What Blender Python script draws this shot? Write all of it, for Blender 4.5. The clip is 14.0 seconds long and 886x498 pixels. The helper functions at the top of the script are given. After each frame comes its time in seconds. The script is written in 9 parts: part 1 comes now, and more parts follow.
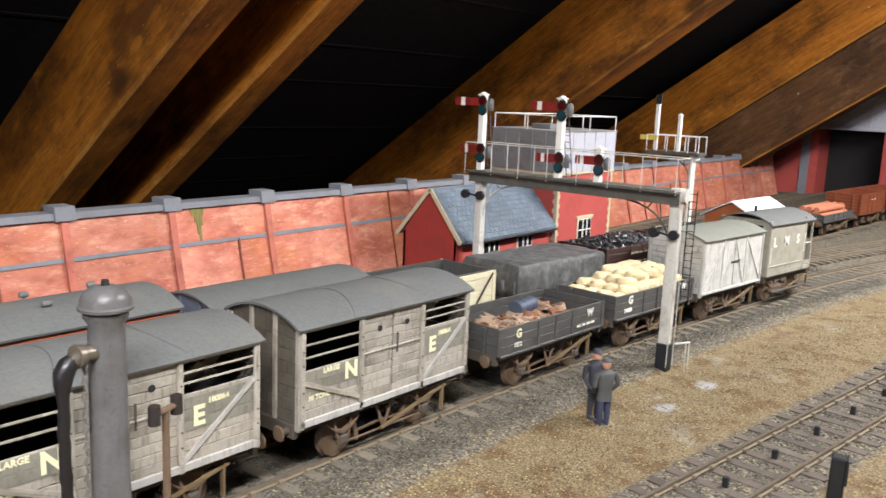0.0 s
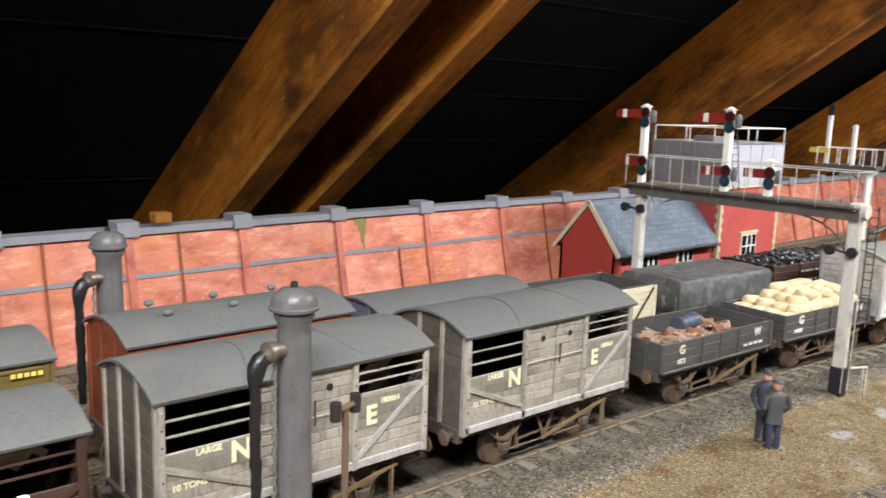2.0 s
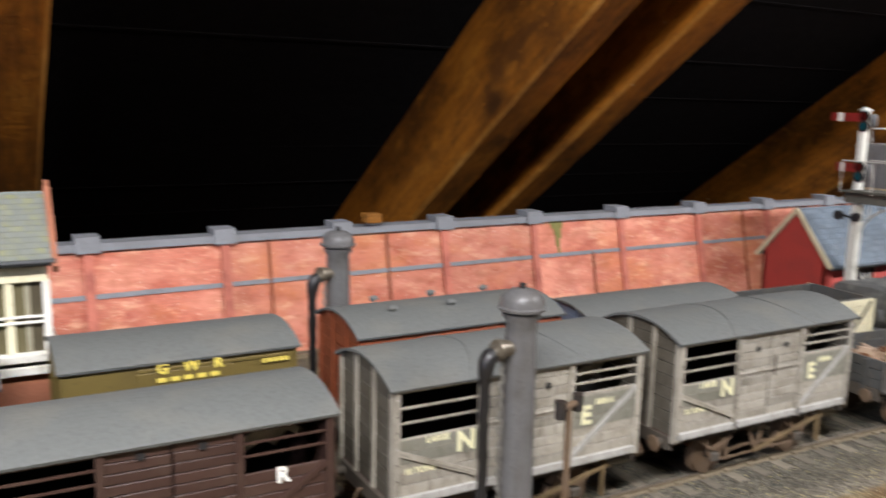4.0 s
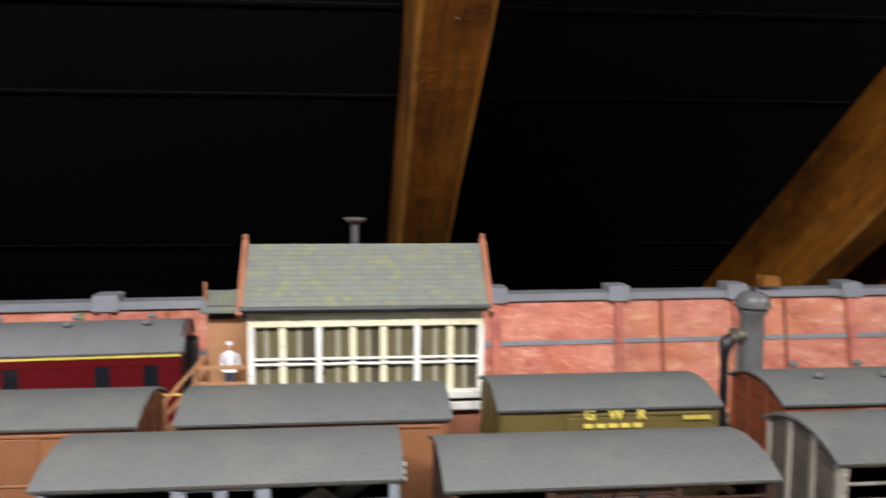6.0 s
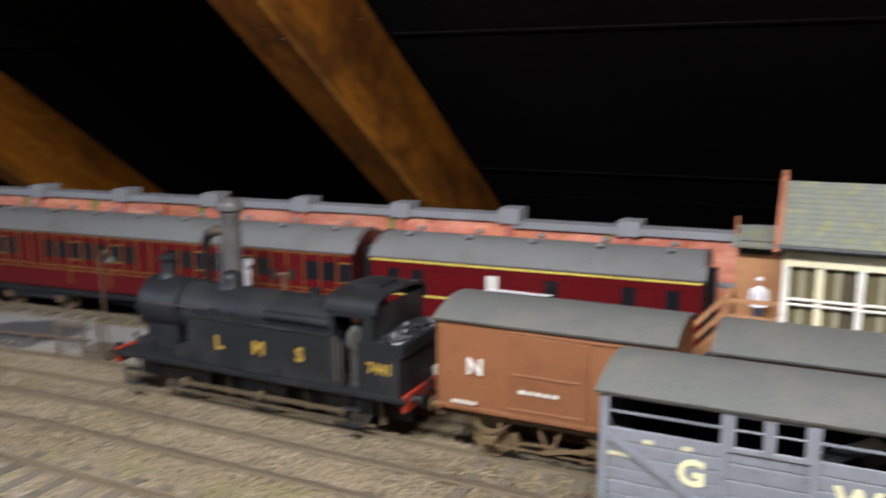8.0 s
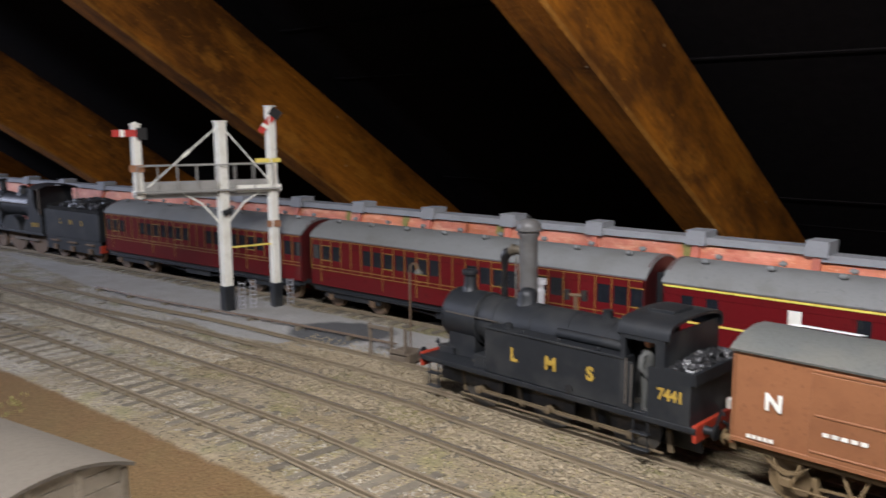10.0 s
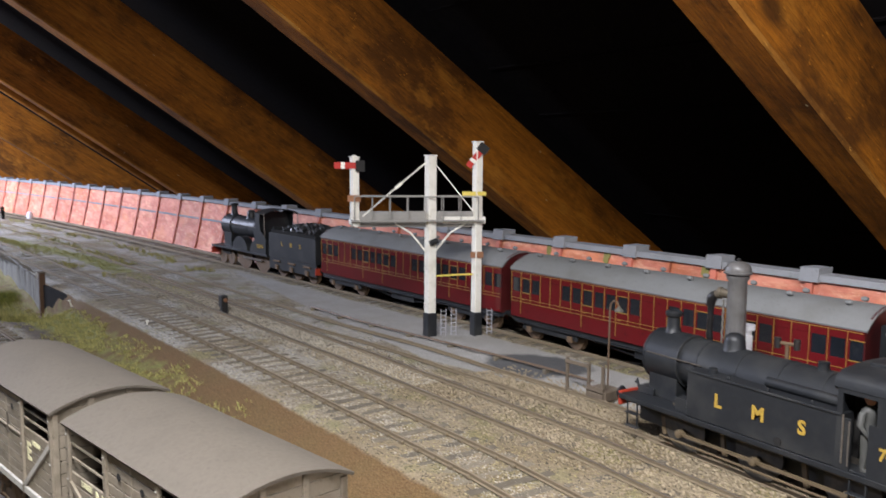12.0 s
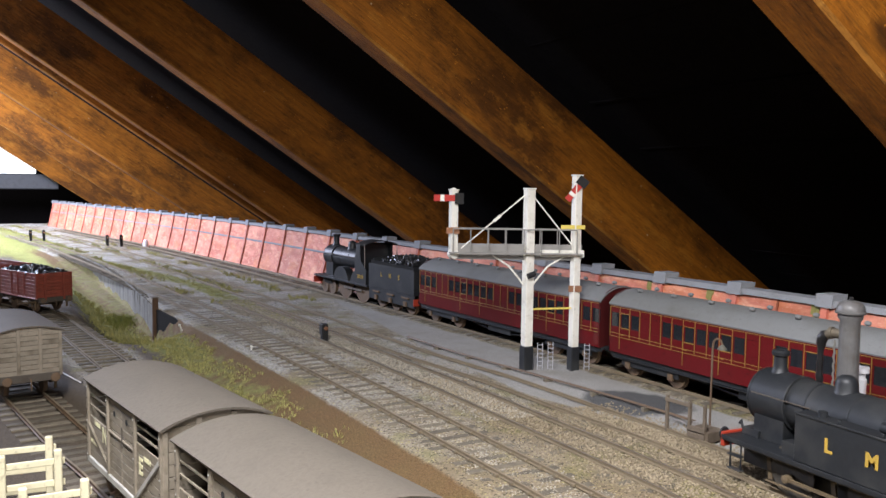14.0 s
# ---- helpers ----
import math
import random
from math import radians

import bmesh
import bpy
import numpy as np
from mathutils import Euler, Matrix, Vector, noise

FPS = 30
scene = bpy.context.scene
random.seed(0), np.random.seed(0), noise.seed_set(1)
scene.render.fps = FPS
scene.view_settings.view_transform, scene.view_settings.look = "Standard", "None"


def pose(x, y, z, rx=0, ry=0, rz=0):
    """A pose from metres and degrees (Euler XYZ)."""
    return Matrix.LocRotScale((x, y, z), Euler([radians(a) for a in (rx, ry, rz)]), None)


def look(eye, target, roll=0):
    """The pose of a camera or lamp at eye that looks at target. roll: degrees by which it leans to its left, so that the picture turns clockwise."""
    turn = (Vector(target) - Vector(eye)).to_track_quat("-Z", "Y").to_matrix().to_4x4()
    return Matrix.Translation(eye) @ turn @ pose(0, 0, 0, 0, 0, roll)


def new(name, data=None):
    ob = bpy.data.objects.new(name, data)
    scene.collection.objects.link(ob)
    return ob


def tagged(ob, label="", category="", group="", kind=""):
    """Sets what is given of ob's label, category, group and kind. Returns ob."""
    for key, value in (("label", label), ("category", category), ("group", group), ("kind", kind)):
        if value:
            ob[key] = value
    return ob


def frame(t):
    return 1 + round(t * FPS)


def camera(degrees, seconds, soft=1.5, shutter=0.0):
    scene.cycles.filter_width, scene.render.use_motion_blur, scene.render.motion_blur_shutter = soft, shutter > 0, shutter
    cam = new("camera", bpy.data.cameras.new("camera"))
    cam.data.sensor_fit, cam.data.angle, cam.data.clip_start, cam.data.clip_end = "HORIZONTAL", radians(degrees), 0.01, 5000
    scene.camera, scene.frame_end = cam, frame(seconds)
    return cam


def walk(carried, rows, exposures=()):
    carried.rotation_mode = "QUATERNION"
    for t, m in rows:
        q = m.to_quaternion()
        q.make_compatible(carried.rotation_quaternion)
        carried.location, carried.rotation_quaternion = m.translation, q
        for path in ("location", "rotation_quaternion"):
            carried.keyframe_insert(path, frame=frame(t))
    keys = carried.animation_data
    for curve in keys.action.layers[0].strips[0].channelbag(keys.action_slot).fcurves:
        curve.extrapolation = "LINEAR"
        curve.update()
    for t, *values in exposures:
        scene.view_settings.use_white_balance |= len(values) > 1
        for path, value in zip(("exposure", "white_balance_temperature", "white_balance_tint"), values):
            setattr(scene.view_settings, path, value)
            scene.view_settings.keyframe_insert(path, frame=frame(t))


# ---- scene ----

cam = camera(55.28, 14.0, soft=1.5, shutter=0.75)
PATH = [
    (0, (0.0701, -0.5952, 0.1887), (0.8334, 0.0256, 0.0103), 2.37),
    (0.5, (0.0677, -0.5932, 0.1882), (0.8125, 0.0497, 0.0094), 2.07),
    (1, (0.0636, -0.5934, 0.1886), (0.7682, 0.0950, 0.0163), 1.94),
    (1.5, (0.0595, -0.5916, 0.1888), (0.7297, 0.1311, 0.0200), 1.96),
    (2, (0.0589, -0.5909, 0.1877), (0.7050, 0.1534, 0.0185), 1.87),
    (2.2, (0.0586, -0.5910, 0.1876), (0.6918, 0.1631, 0.0137), 1.87),
    (4.3, (0.0281, -0.5884, 0.1898), (0.4518, 0.3040, 0.0345), 1.08),
    (4.5, (0.0242, -0.5890, 0.1890), (0.4032, 0.3259, 0.0502), 0.91),
    (5, (0.0146, -0.5873, 0.1879), (0.3137, 0.3574, 0.0534), 0.90),
    (5.5, (0.0049, -0.5850, 0.1875), (0.2047, 0.3877, 0.0695), 0.61),
    (6, (-0.0043, -0.5859, 0.1871), (0.1021, 0.4029, 0.0824), 0.36),
    (6.5, (-0.0130, -0.5886, 0.1877), (-0.0243, 0.4089, 0.1175), 0.15),
    (7, (-0.0211, -0.5893, 0.1876), (-0.1708, 0.3915, 0.0622), -0.11),
    (7.5, (-0.0286, -0.5951, 0.1893), (-0.2825, 0.3605, 0.0399), -0.25),
    (8, (-0.0332, -0.6034, 0.1895), (-0.4538, 0.2844, 0.0026), -0.10),
    (8.5, (-0.0334, -0.6069, 0.1884), (-0.5541, 0.2250, -0.0035), -0.12),
    (9, (-0.0348, -0.6095, 0.1887), (-0.6264, 0.1750, 0.0027), 0.10),
    (9.2, (-0.0344, -0.6112, 0.1888), (-0.6457, 0.1597, 0.0099), -0.07),
    (11.3, (-0.0279, -0.6304, 0.1920), (-0.8378, -0.0604, 0.0537), 0.31),
    (11.5, (-0.0286, -0.6313, 0.1920), (-0.8501, -0.0773, 0.0570), 0.45),
    (12, (-0.0271, -0.6317, 0.1928), (-0.8670, -0.1019, 0.0748), 0.44),
    (12.5, (-0.0253, -0.6327, 0.1925), (-0.8869, -0.1330, 0.1032), 0.31),
    (13, (-0.0247, -0.6331, 0.1921), (-0.9126, -0.1814, 0.1047), 0.41),
    (13.5, (-0.0239, -0.6336, 0.1923), (-0.9215, -0.2014, 0.1049), 0.45),
    (14, (-0.0242, -0.6337, 0.1921), (-0.9232, -0.2030, 0.1122), 0.74),
]
walk(cam, [(t, look(eye, target, roll)) for t, eye, target, roll in PATH],
     [(0.0, 0.22), (2.2, 0.17), (4.5, -0.10), (9.0, -0.25), (11.5, 0.08), (14.0, 0.26)])

# ---- world and lights ----
world = bpy.data.worlds.new("loft_dark")
world.use_nodes = True
world.node_tree.nodes["Background"].inputs[0].default_value = (0.02, 0.018, 0.015, 1)
world.node_tree.nodes["Background"].inputs[1].default_value = 0.25
scene.world = world


# area lamps out of view; kind and place are assumed from how things are lit
def assumed_lamp(x, y, z, length, watts, colour):
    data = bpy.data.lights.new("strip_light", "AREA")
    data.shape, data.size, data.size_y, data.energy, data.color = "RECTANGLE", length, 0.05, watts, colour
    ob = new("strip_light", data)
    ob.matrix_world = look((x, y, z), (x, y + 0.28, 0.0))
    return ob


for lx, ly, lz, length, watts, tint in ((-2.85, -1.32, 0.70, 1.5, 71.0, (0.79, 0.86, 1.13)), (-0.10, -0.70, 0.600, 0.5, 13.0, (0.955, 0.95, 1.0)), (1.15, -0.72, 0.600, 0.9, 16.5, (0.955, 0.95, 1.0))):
    assumed_lamp(lx, ly, lz, length, watts, tint)

# ---- materials ----
MATS = {}


def mat(name, col, rough=0.65, var=0.18, scale=220.0, bump=0.25, metal=0.0, dirt=None, dirt_amt=0.45, dirt_scale=60.0,
        stretch=(1, 1, 1), each=0.0, spec=0.4, streak=0.0):
    """A painted, worn or raw surface: fine grain, broad stains, slight relief."""
    if name in MATS:
        return MATS[name]
    m = bpy.data.materials.new(name)
    m.use_nodes = True
    nt = m.node_tree
    n, l = nt.nodes, nt.links
    bsdf = n["Principled BSDF"]
    bsdf.inputs["Roughness"].default_value = rough
    bsdf.inputs["Metallic"].default_value = metal
    bsdf.inputs["Specular IOR Level"].default_value = spec
    tc = n.new("ShaderNodeTexCoord")
    mp = n.new("ShaderNodeMapping")
    mp.inputs["Scale"].default_value = stretch
    each_piece = n.new("ShaderNodeObjectInfo")
    away = n.new("ShaderNodeMath")
    away.operation = "MULTIPLY"
    away.inputs[1].default_value = 7.3
    l.new(each_piece.outputs["Random"], away.inputs[0])
    shifted = n.new("ShaderNodeVectorMath")
    l.new(tc.outputs["Object"], shifted.inputs[0])
    l.new(away.outputs[0], shifted.inputs[1])
    l.new(shifted.outputs[0], mp.inputs["Vector"])
    fine = n.new("ShaderNodeTexNoise")
    fine.inputs["Scale"].default_value, fine.inputs["Detail"].default_value = scale, 5
    broad = n.new("ShaderNodeTexNoise")
    broad.inputs["Scale"].default_value, broad.inputs["Detail"].default_value = dirt_scale, 4
    l.new(mp.outputs[0], fine.inputs["Vector"])
    l.new(mp.outputs[0], broad.inputs["Vector"])
    ramp = n.new("ShaderNodeMix")
    ramp.data_type = "RGBA"
    ramp.inputs["A"].default_value = (*[c * (1 - var) for c in col], 1)
    ramp.inputs["B"].default_value = (*[min(1, c * (1 + var)) for c in col], 1)
    l.new(fine.outputs["Fac"], ramp.inputs["Factor"])
    out = ramp.outputs["Result"]
    d = dirt or tuple(c * 0.55 for c in col)
    cr = n.new("ShaderNodeMapRange")
    cr.inputs["From Min"].default_value, cr.inputs["From Max"].default_value = 0.48, 0.72
    cr.inputs["To Max"].default_value = dirt_amt
    l.new(broad.outputs["Fac"], cr.inputs["Value"])
    mx = n.new("ShaderNodeMix")
    mx.data_type = "RGBA"
    mx.inputs["B"].default_value = (*d, 1)
    l.new(cr.outputs[0], mx.inputs["Factor"])
    l.new(out, mx.inputs["A"])
    out = mx.outputs["Result"]
    if dirt:
        # small chips and soot specks
        fk = n.new("ShaderNodeMapRange")
        fk.inputs["From Min"].default_value, fk.inputs["From Max"].default_value, fk.inputs["To Max"].default_value = 0.58, 0.72, 0.40
        l.new(fine.outputs["Fac"], fk.inputs["Value"])
        m3 = n.new("ShaderNodeMix")
        m3.data_type = "RGBA"
        m3.inputs["B"].default_value = (*[c * 0.5 for c in d], 1)
        l.new(fk.outputs[0], m3.inputs["Factor"])
        l.new(out, m3.inputs["A"])
        out = m3.outputs["Result"]
    if streak:
        # rain streaks running down the paint, and pale rubbed flecks
        down = n.new("ShaderNodeMapping")
        down.inputs["Scale"].default_value = (1, 1, 0.10)
        l.new(shifted.outputs[0], down.inputs["Vector"])
        for fac_scale, lo, hi, amount, tint in ((520.0, 0.52, 0.68, streak, tuple(c * 0.45 for c in d)), (430.0, 0.60, 0.70, streak * 0.7, tuple(min(1, c * 1.5) for c in col))):
            sn = n.new("ShaderNodeTexNoise")
            sn.inputs["Scale"].default_value, sn.inputs["Detail"].default_value = fac_scale, 4
            l.new(down.outputs[0] if tint[0] < col[0] else mp.outputs[0], sn.inputs["Vector"])
            sr = n.new("ShaderNodeMapRange")
            sr.inputs["From Min"].default_value, sr.inputs["From Max"].default_value, sr.inputs["To Max"].default_value = lo, hi, amount
            l.new(sn.outputs["Fac"], sr.inputs["Value"])
            m4 = n.new("ShaderNodeMix")
            m4.data_type = "RGBA"
            m4.inputs["B"].default_value = (*tint, 1)
            l.new(sr.outputs[0], m4.inputs["Factor"])
            l.new(out, m4.inputs["A"])
            out = m4.outputs["Result"]
    if each:
        oi = n.new("ShaderNodeObjectInfo")
        mr = n.new("ShaderNodeMapRange")
        mr.inputs["To Min"].default_value, mr.inputs["To Max"].default_value = 1 - each, 1 + each
        l.new(oi.outputs["Random"], mr.inputs["Value"])
        hs = n.new("ShaderNodeHueSaturation")
        l.new(mr.outputs[0], hs.inputs["Value"])
        l.new(out, hs.inputs["Color"])
        out = hs.outputs["Color"]
    l.new(out, bsdf.inputs["Base Color"])
    if bump:
        b = n.new("ShaderNodeBump")
        b.inputs["Strength"].default_value, b.inputs["Distance"].default_value = bump, 0.0006
        l.new(fine.outputs["Fac"], b.inputs["Height"])
        l.new(b.outputs[0], bsdf.inputs["Normal"])
    MATS[name] = m
    return m


def wood_mat(name, dark, light, pale):
    """Rough-sawn timber, grain along local x: streaks, blade marks across, knots and plaster specks."""
    m = bpy.data.materials.new(name)
    m.use_nodes = True
    n, l = m.node_tree.nodes, m.node_tree.links
    bsdf = n["Principled BSDF"]
    bsdf.inputs["Roughness"].default_value = 0.72
    bsdf.inputs["Specular IOR Level"].default_value = 0.25
    tc = n.new("ShaderNodeTexCoord")
    oi = n.new("ShaderNodeObjectInfo")
    sh = n.new("ShaderNodeVectorMath")
    sh.operation = "MULTIPLY_ADD"
    sh.inputs[1].default_value = (1, 1, 1)
    cb = n.new("ShaderNodeCombineXYZ")
    k = n.new("ShaderNodeMath")
    k.operation = "MULTIPLY"
    k.inputs[1].default_value = 9.0
    l.new(oi.outputs["Random"], k.inputs[0])
    l.new(k.outputs[0], cb.inputs["X"])
    l.new(tc.outputs["Object"], sh.inputs[0])
    l.new(cb.outputs[0], sh.inputs[2])

    def noisy(scale, stretch, detail=6, rough=0.65):
        mp = n.new("ShaderNodeMapping")
        mp.inputs["Scale"].default_value = stretch
        l.new(sh.outputs[0], mp.inputs["Vector"])
        q = n.new("ShaderNodeTexNoise")
        q.inputs["Scale"].default_value, q.inputs["Detail"].default_value, q.inputs["Roughness"].default_value = scale, detail, rough
        l.new(mp.outputs[0], q.inputs["Vector"])
        return q.outputs["Fac"]

    def span(fac, lo, hi, top=1.0):
        q = n.new("ShaderNodeMapRange")
        q.inputs["From Min"].default_value, q.inputs["From Max"].default_value, q.inputs["To Max"].default_value = lo, hi, top
        l.new(fac, q.inputs["Value"])
        return q.outputs[0]

    def over(col, fac, c):
        q = n.new("ShaderNodeMix")
        q.data_type = "RGBA"
        q.inputs["B"].default_value = (*c, 1)
        l.new(fac, q.inputs["Factor"])
        if isinstance(col, tuple):
            q.inputs["A"].default_value = (*col, 1)
        else:
            l.new(col, q.inputs["A"])
        return q.outputs["Result"]
    blade = noisy(210, (1, 0.12, 0.12), 4)
    grain = noisy(170, (0.05, 1, 1), 6)
    col = over(light, span(grain, 0.40, 0.70, 0.55), dark)
    col = over(col, span(noisy(11, (0.5, 1, 1), 8, 0.72), 0.44, 0.60, 0.92), dark)
    col = over(col, span(blade, 0.52, 0.80, 0.2), tuple(c * 0.5 for c in dark))
    col = over(col, span(noisy(30, (0.5, 1, 1)), 0.55, 0.68, 0.65), pale)
    col = over(col, span(noisy(520, (1, 1, 1), 3), 0.66, 0.72, 0.55), pale)
    vo = n.new("ShaderNodeTexVoronoi")
    vo.inputs["Scale"].default_value = 7.0
    mp = n.new("ShaderNodeMapping")
    mp.inputs["Scale"].default_value = (0.6, 1, 1)
    l.new(sh.outputs[0], mp.inputs["Vector"])
    l.new(mp.outputs[0], vo.inputs["Vector"])
    col = over(col, span(vo.outputs["Distance"], 0.10, 0.05, 0.8), tuple(c * 0.4 for c in dark))
    v2 = n.new("ShaderNodeTexVoronoi")
    v2.inputs["Scale"].default_value = 27.0
    l.new(sh.outputs[0], v2.inputs["Vector"])
    col = over(col, span(v2.outputs["Distance"], 0.042, 0.025, 0.7), (0.62, 0.50, 0.34))
    fleck = noisy(330, (0.35, 1, 1), 2)
    col = over(col, span(fleck, 0.68, 0.76, 0.75), tuple(min(1, c * 1.7) for c in pale))
    col = over(col, span(noisy(420, (0.12, 1, 1), 3), 0.52, 0.72, 0.6), tuple(c * 0.5 for c in dark))
    l.new(col, bsdf.inputs["Base Color"])
    ad = n.new("ShaderNodeMath")
    ad.operation = "ADD"
    bl = n.new("ShaderNodeMath")
    bl.operation = "MULTIPLY"
    bl.inputs[1].default_value = 0.35
    l.new(blade, bl.inputs[0])
    l.new(bl.outputs[0], ad.inputs[0])
    l.new(grain, ad.inputs[1])
    b = n.new("ShaderNodeBump")
    b.inputs["Strength"].default_value, b.inputs["Distance"].default_value = 1.0, 0.0022
    l.new(ad.outputs[0], b.inputs["Height"])
    l.new(b.outputs[0], bsdf.inputs["Normal"])
    return m


M_RAFTER = wood_mat("rough_sawn_pine", (0.080, 0.026, 0.0025), (0.365, 0.122, 0.008), (0.42, 0.160, 0.016))
M_SAWN = wood_mat("shaded_dirty_sawn_timber", (0.030, 0.013, 0.004), (0.105, 0.045, 0.013), (0.16, 0.08, 0.03))
M_ARRIS = wood_mat("worn_bright_pine_edge", (0.15, 0.057, 0.010), (0.46, 0.19, 0.028), (0.56, 0.28, 0.065))
M_SARK = mat("bitumen_felt", (0.0105, 0.0088, 0.0088), rough=0.95, var=0.5, scale=120, bump=0.4, spec=0.04)
M_GREYROOF = mat("weathered_grey_roof", (0.112, 0.116, 0.108), rough=0.7, var=0.30, scale=520, bump=0.5, dirt=(0.150, 0.143, 0.120), dirt_amt=0.65, dirt_scale=38, streak=0.25)
M_DUSTROOF = mat("dusty_brown_roof", (0.102, 0.086, 0.066), rough=0.8, var=0.25, scale=380, bump=0.5, dirt=(0.075, 0.065, 0.05), dirt_amt=0.5, dirt_scale=40)
M_NEGREY = mat("weathered_grey_paint", (0.325, 0.295, 0.240), rough=0.6, var=0.18, scale=480, dirt=(0.135, 0.112, 0.075), dirt_amt=0.6, dirt_scale=60, each=0.16, streak=0.45)
M_PATCH = mat("olive_grey_paint_patch", (0.205, 0.197, 0.155), rough=0.6, var=0.1, scale=420, dirt=(0.12, 0.11, 0.08), dirt_amt=0.5, dirt_scale=60, each=0.08, streak=0.3)
M_LIGHTGREY = mat("pale_grey_paint", (0.40, 0.385, 0.35), rough=0.55, var=0.12, scale=400, dirt=(0.2, 0.18, 0.14), dirt_amt=0.45, dirt_scale=80, each=0.06, streak=0.35)
M_GWGREY = mat("dark_grey_paint", (0.066, 0.066, 0.062), rough=0.55, var=0.25, scale=480, dirt=(0.120, 0.10, 0.072), dirt_amt=0.6, dirt_scale=80, each=0.10, streak=0.4)
M_BLUEGREY = mat("mid_grey_paint", (0.20, 0.215, 0.24), rough=0.55, var=0.08, scale=400, dirt=(0.12, 0.115, 0.11), dirt_amt=0.35, dirt_scale=80, each=0.05)
M_BROWNVAN = mat("bauxite_brown_paint", (0.24, 0.098, 0.042), rough=0.5, var=0.08, scale=380, dirt=(0.15, 0.055, 0.025), dirt_amt=0.4, dirt_scale=60, each=0.05)
M_REDBROWN = mat("red_oxide_paint", (0.20, 0.052, 0.02), rough=0.5, var=0.1, scale=380, dirt=(0.1, 0.03, 0.015), dirt_amt=0.4, dirt_scale=60, each=0.08)
M_COALRED = mat("brick_red_wagon_paint", (0.27, 0.060, 0.036), rough=0.5, var=0.12, scale=380, dirt=(0.12, 0.035, 0.022), dirt_amt=0.5, dirt_scale=70, each=0.08, streak=0.3)
M_DARKBROWN = mat("chocolate_brown_paint", (0.045, 0.022, 0.016), rough=0.5, var=0.12, scale=380, dirt=(0.08, 0.05, 0.035), dirt_amt=0.4, dirt_scale=60, each=0.10)
M_OLIVE = mat("olive_brown_paint", (0.115, 0.082, 0.022), rough=0.5, var=0.08, scale=380, dirt=(0.07, 0.05, 0.02), dirt_amt=0.4, dirt_scale=60)
M_WHITEVAN = mat("off_white_van_paint", (0.54, 0.53, 0.48), rough=0.5, var=0.10, scale=420, dirt=(0.27, 0.25, 0.19), dirt_amt=0.5, dirt_scale=90, each=0.06, streak=0.45)
M_STONEGREY = mat("stone_grey_paint", (0.185, 0.190, 0.155), rough=0.55, var=0.08, scale=380, dirt=(0.14, 0.13, 0.1), dirt_amt=0.4, dirt_scale=60, each=0.05)
M_CREAM = mat("cream_paint", (0.72, 0.66, 0.45), rough=0.5, var=0.06, scale=300, dirt=(0.45, 0.38, 0.22), dirt_amt=0.35, dirt_scale=60)
M_WHITE = mat("white_paint", (0.74, 0.72, 0.64), rough=0.5, var=0.06, scale=300, dirt=(0.45, 0.40, 0.30), dirt_amt=0.35, dirt_scale=90)
M_YELLOWLET = mat("pale_cream_lettering", (0.74, 0.70, 0.44), rough=0.5, var=0.08, scale=600, bump=0)
M_WHITELET = mat("white_lettering", (0.78, 0.76, 0.68), rough=0.5, var=0.06, scale=600, bump=0)
M_GOLD = mat("gold_leaf_line", (0.40, 0.26, 0.045), rough=0.45, var=0.1, scale=600, bump=0)
M_LINING = mat("dull_gold_lining", (0.27, 0.155, 0.028), rough=0.5, var=0.2, scale=500, bump=0)
M_BLACK = mat("satin_black_paint", (0.0135, 0.015, 0.017), rough=0.48, var=0.3, scale=300, dirt=(0.042, 0.042, 0.040), dirt_amt=0.7, dirt_scale=40)
M_MATTBLACK = mat("flat_black", (0.012, 0.011, 0.010), rough=0.8, var=0.3, scale=300)
M_IRON = mat("rusty_brown_ironwork", (0.120, 0.078, 0.046), rough=0.75, var=0.3, scale=400, dirt=(0.12, 0.065, 0.03), dirt_amt=0.6, dirt_scale=120)
M_ENGINEIRON = mat("greasy_dark_wheel_iron", (0.040, 0.036, 0.031), rough=0.55, var=0.4, scale=300, dirt=(0.13, 0.10, 0.06), dirt_amt=0.5, dirt_scale=140)
M_SOLEBAR = mat("grimy_underframe", (0.075, 0.062, 0.047), rough=0.75, var=0.25, scale=300, dirt=(0.045, 0.03, 0.02), dirt_amt=0.6, dirt_scale=80)
M_MUDIRON = mat("mud_brown_running_gear", (0.17, 0.115, 0.055), rough=0.8, var=0.25, scale=300, dirt=(0.07, 0.045, 0.025), dirt_amt=0.6, dirt_scale=80)
M_CHAIN = mat("grimy_chain", (0.17, 0.16, 0.14), rough=0.6, var=0.4, scale=500)
M_DARKIRON = mat("dark_pitted_iron", (0.022, 0.020, 0.019), rough=0.45, var=0.4, scale=400, dirt=(0.06, 0.034, 0.020), dirt_amt=0.4, dirt_scale=140)
M_STEEL = mat("bright_tyre_steel", (0.28, 0.25, 0.22), rough=0.35, metal=0.8, var=0.15, scale=300)
M_RAIL = mat("rusty_rail_side", (0.14, 0.09, 0.052), rough=0.6, var=0.25, scale=500, dirt=(0.07, 0.045, 0.03), dirt_amt=0.5, dirt_scale=30)
M_TANRAIL = mat("dusty_tan_rail", (0.175, 0.137, 0.086), rough=0.75, var=0.25, scale=500, dirt=(0.12, 0.088, 0.056), dirt_amt=0.5, dirt_scale=30)
M_TANTOP = mat("dull_dusty_rail_head", (0.235, 0.185, 0.120), rough=0.55, metal=0.2, var=0.2, scale=200)
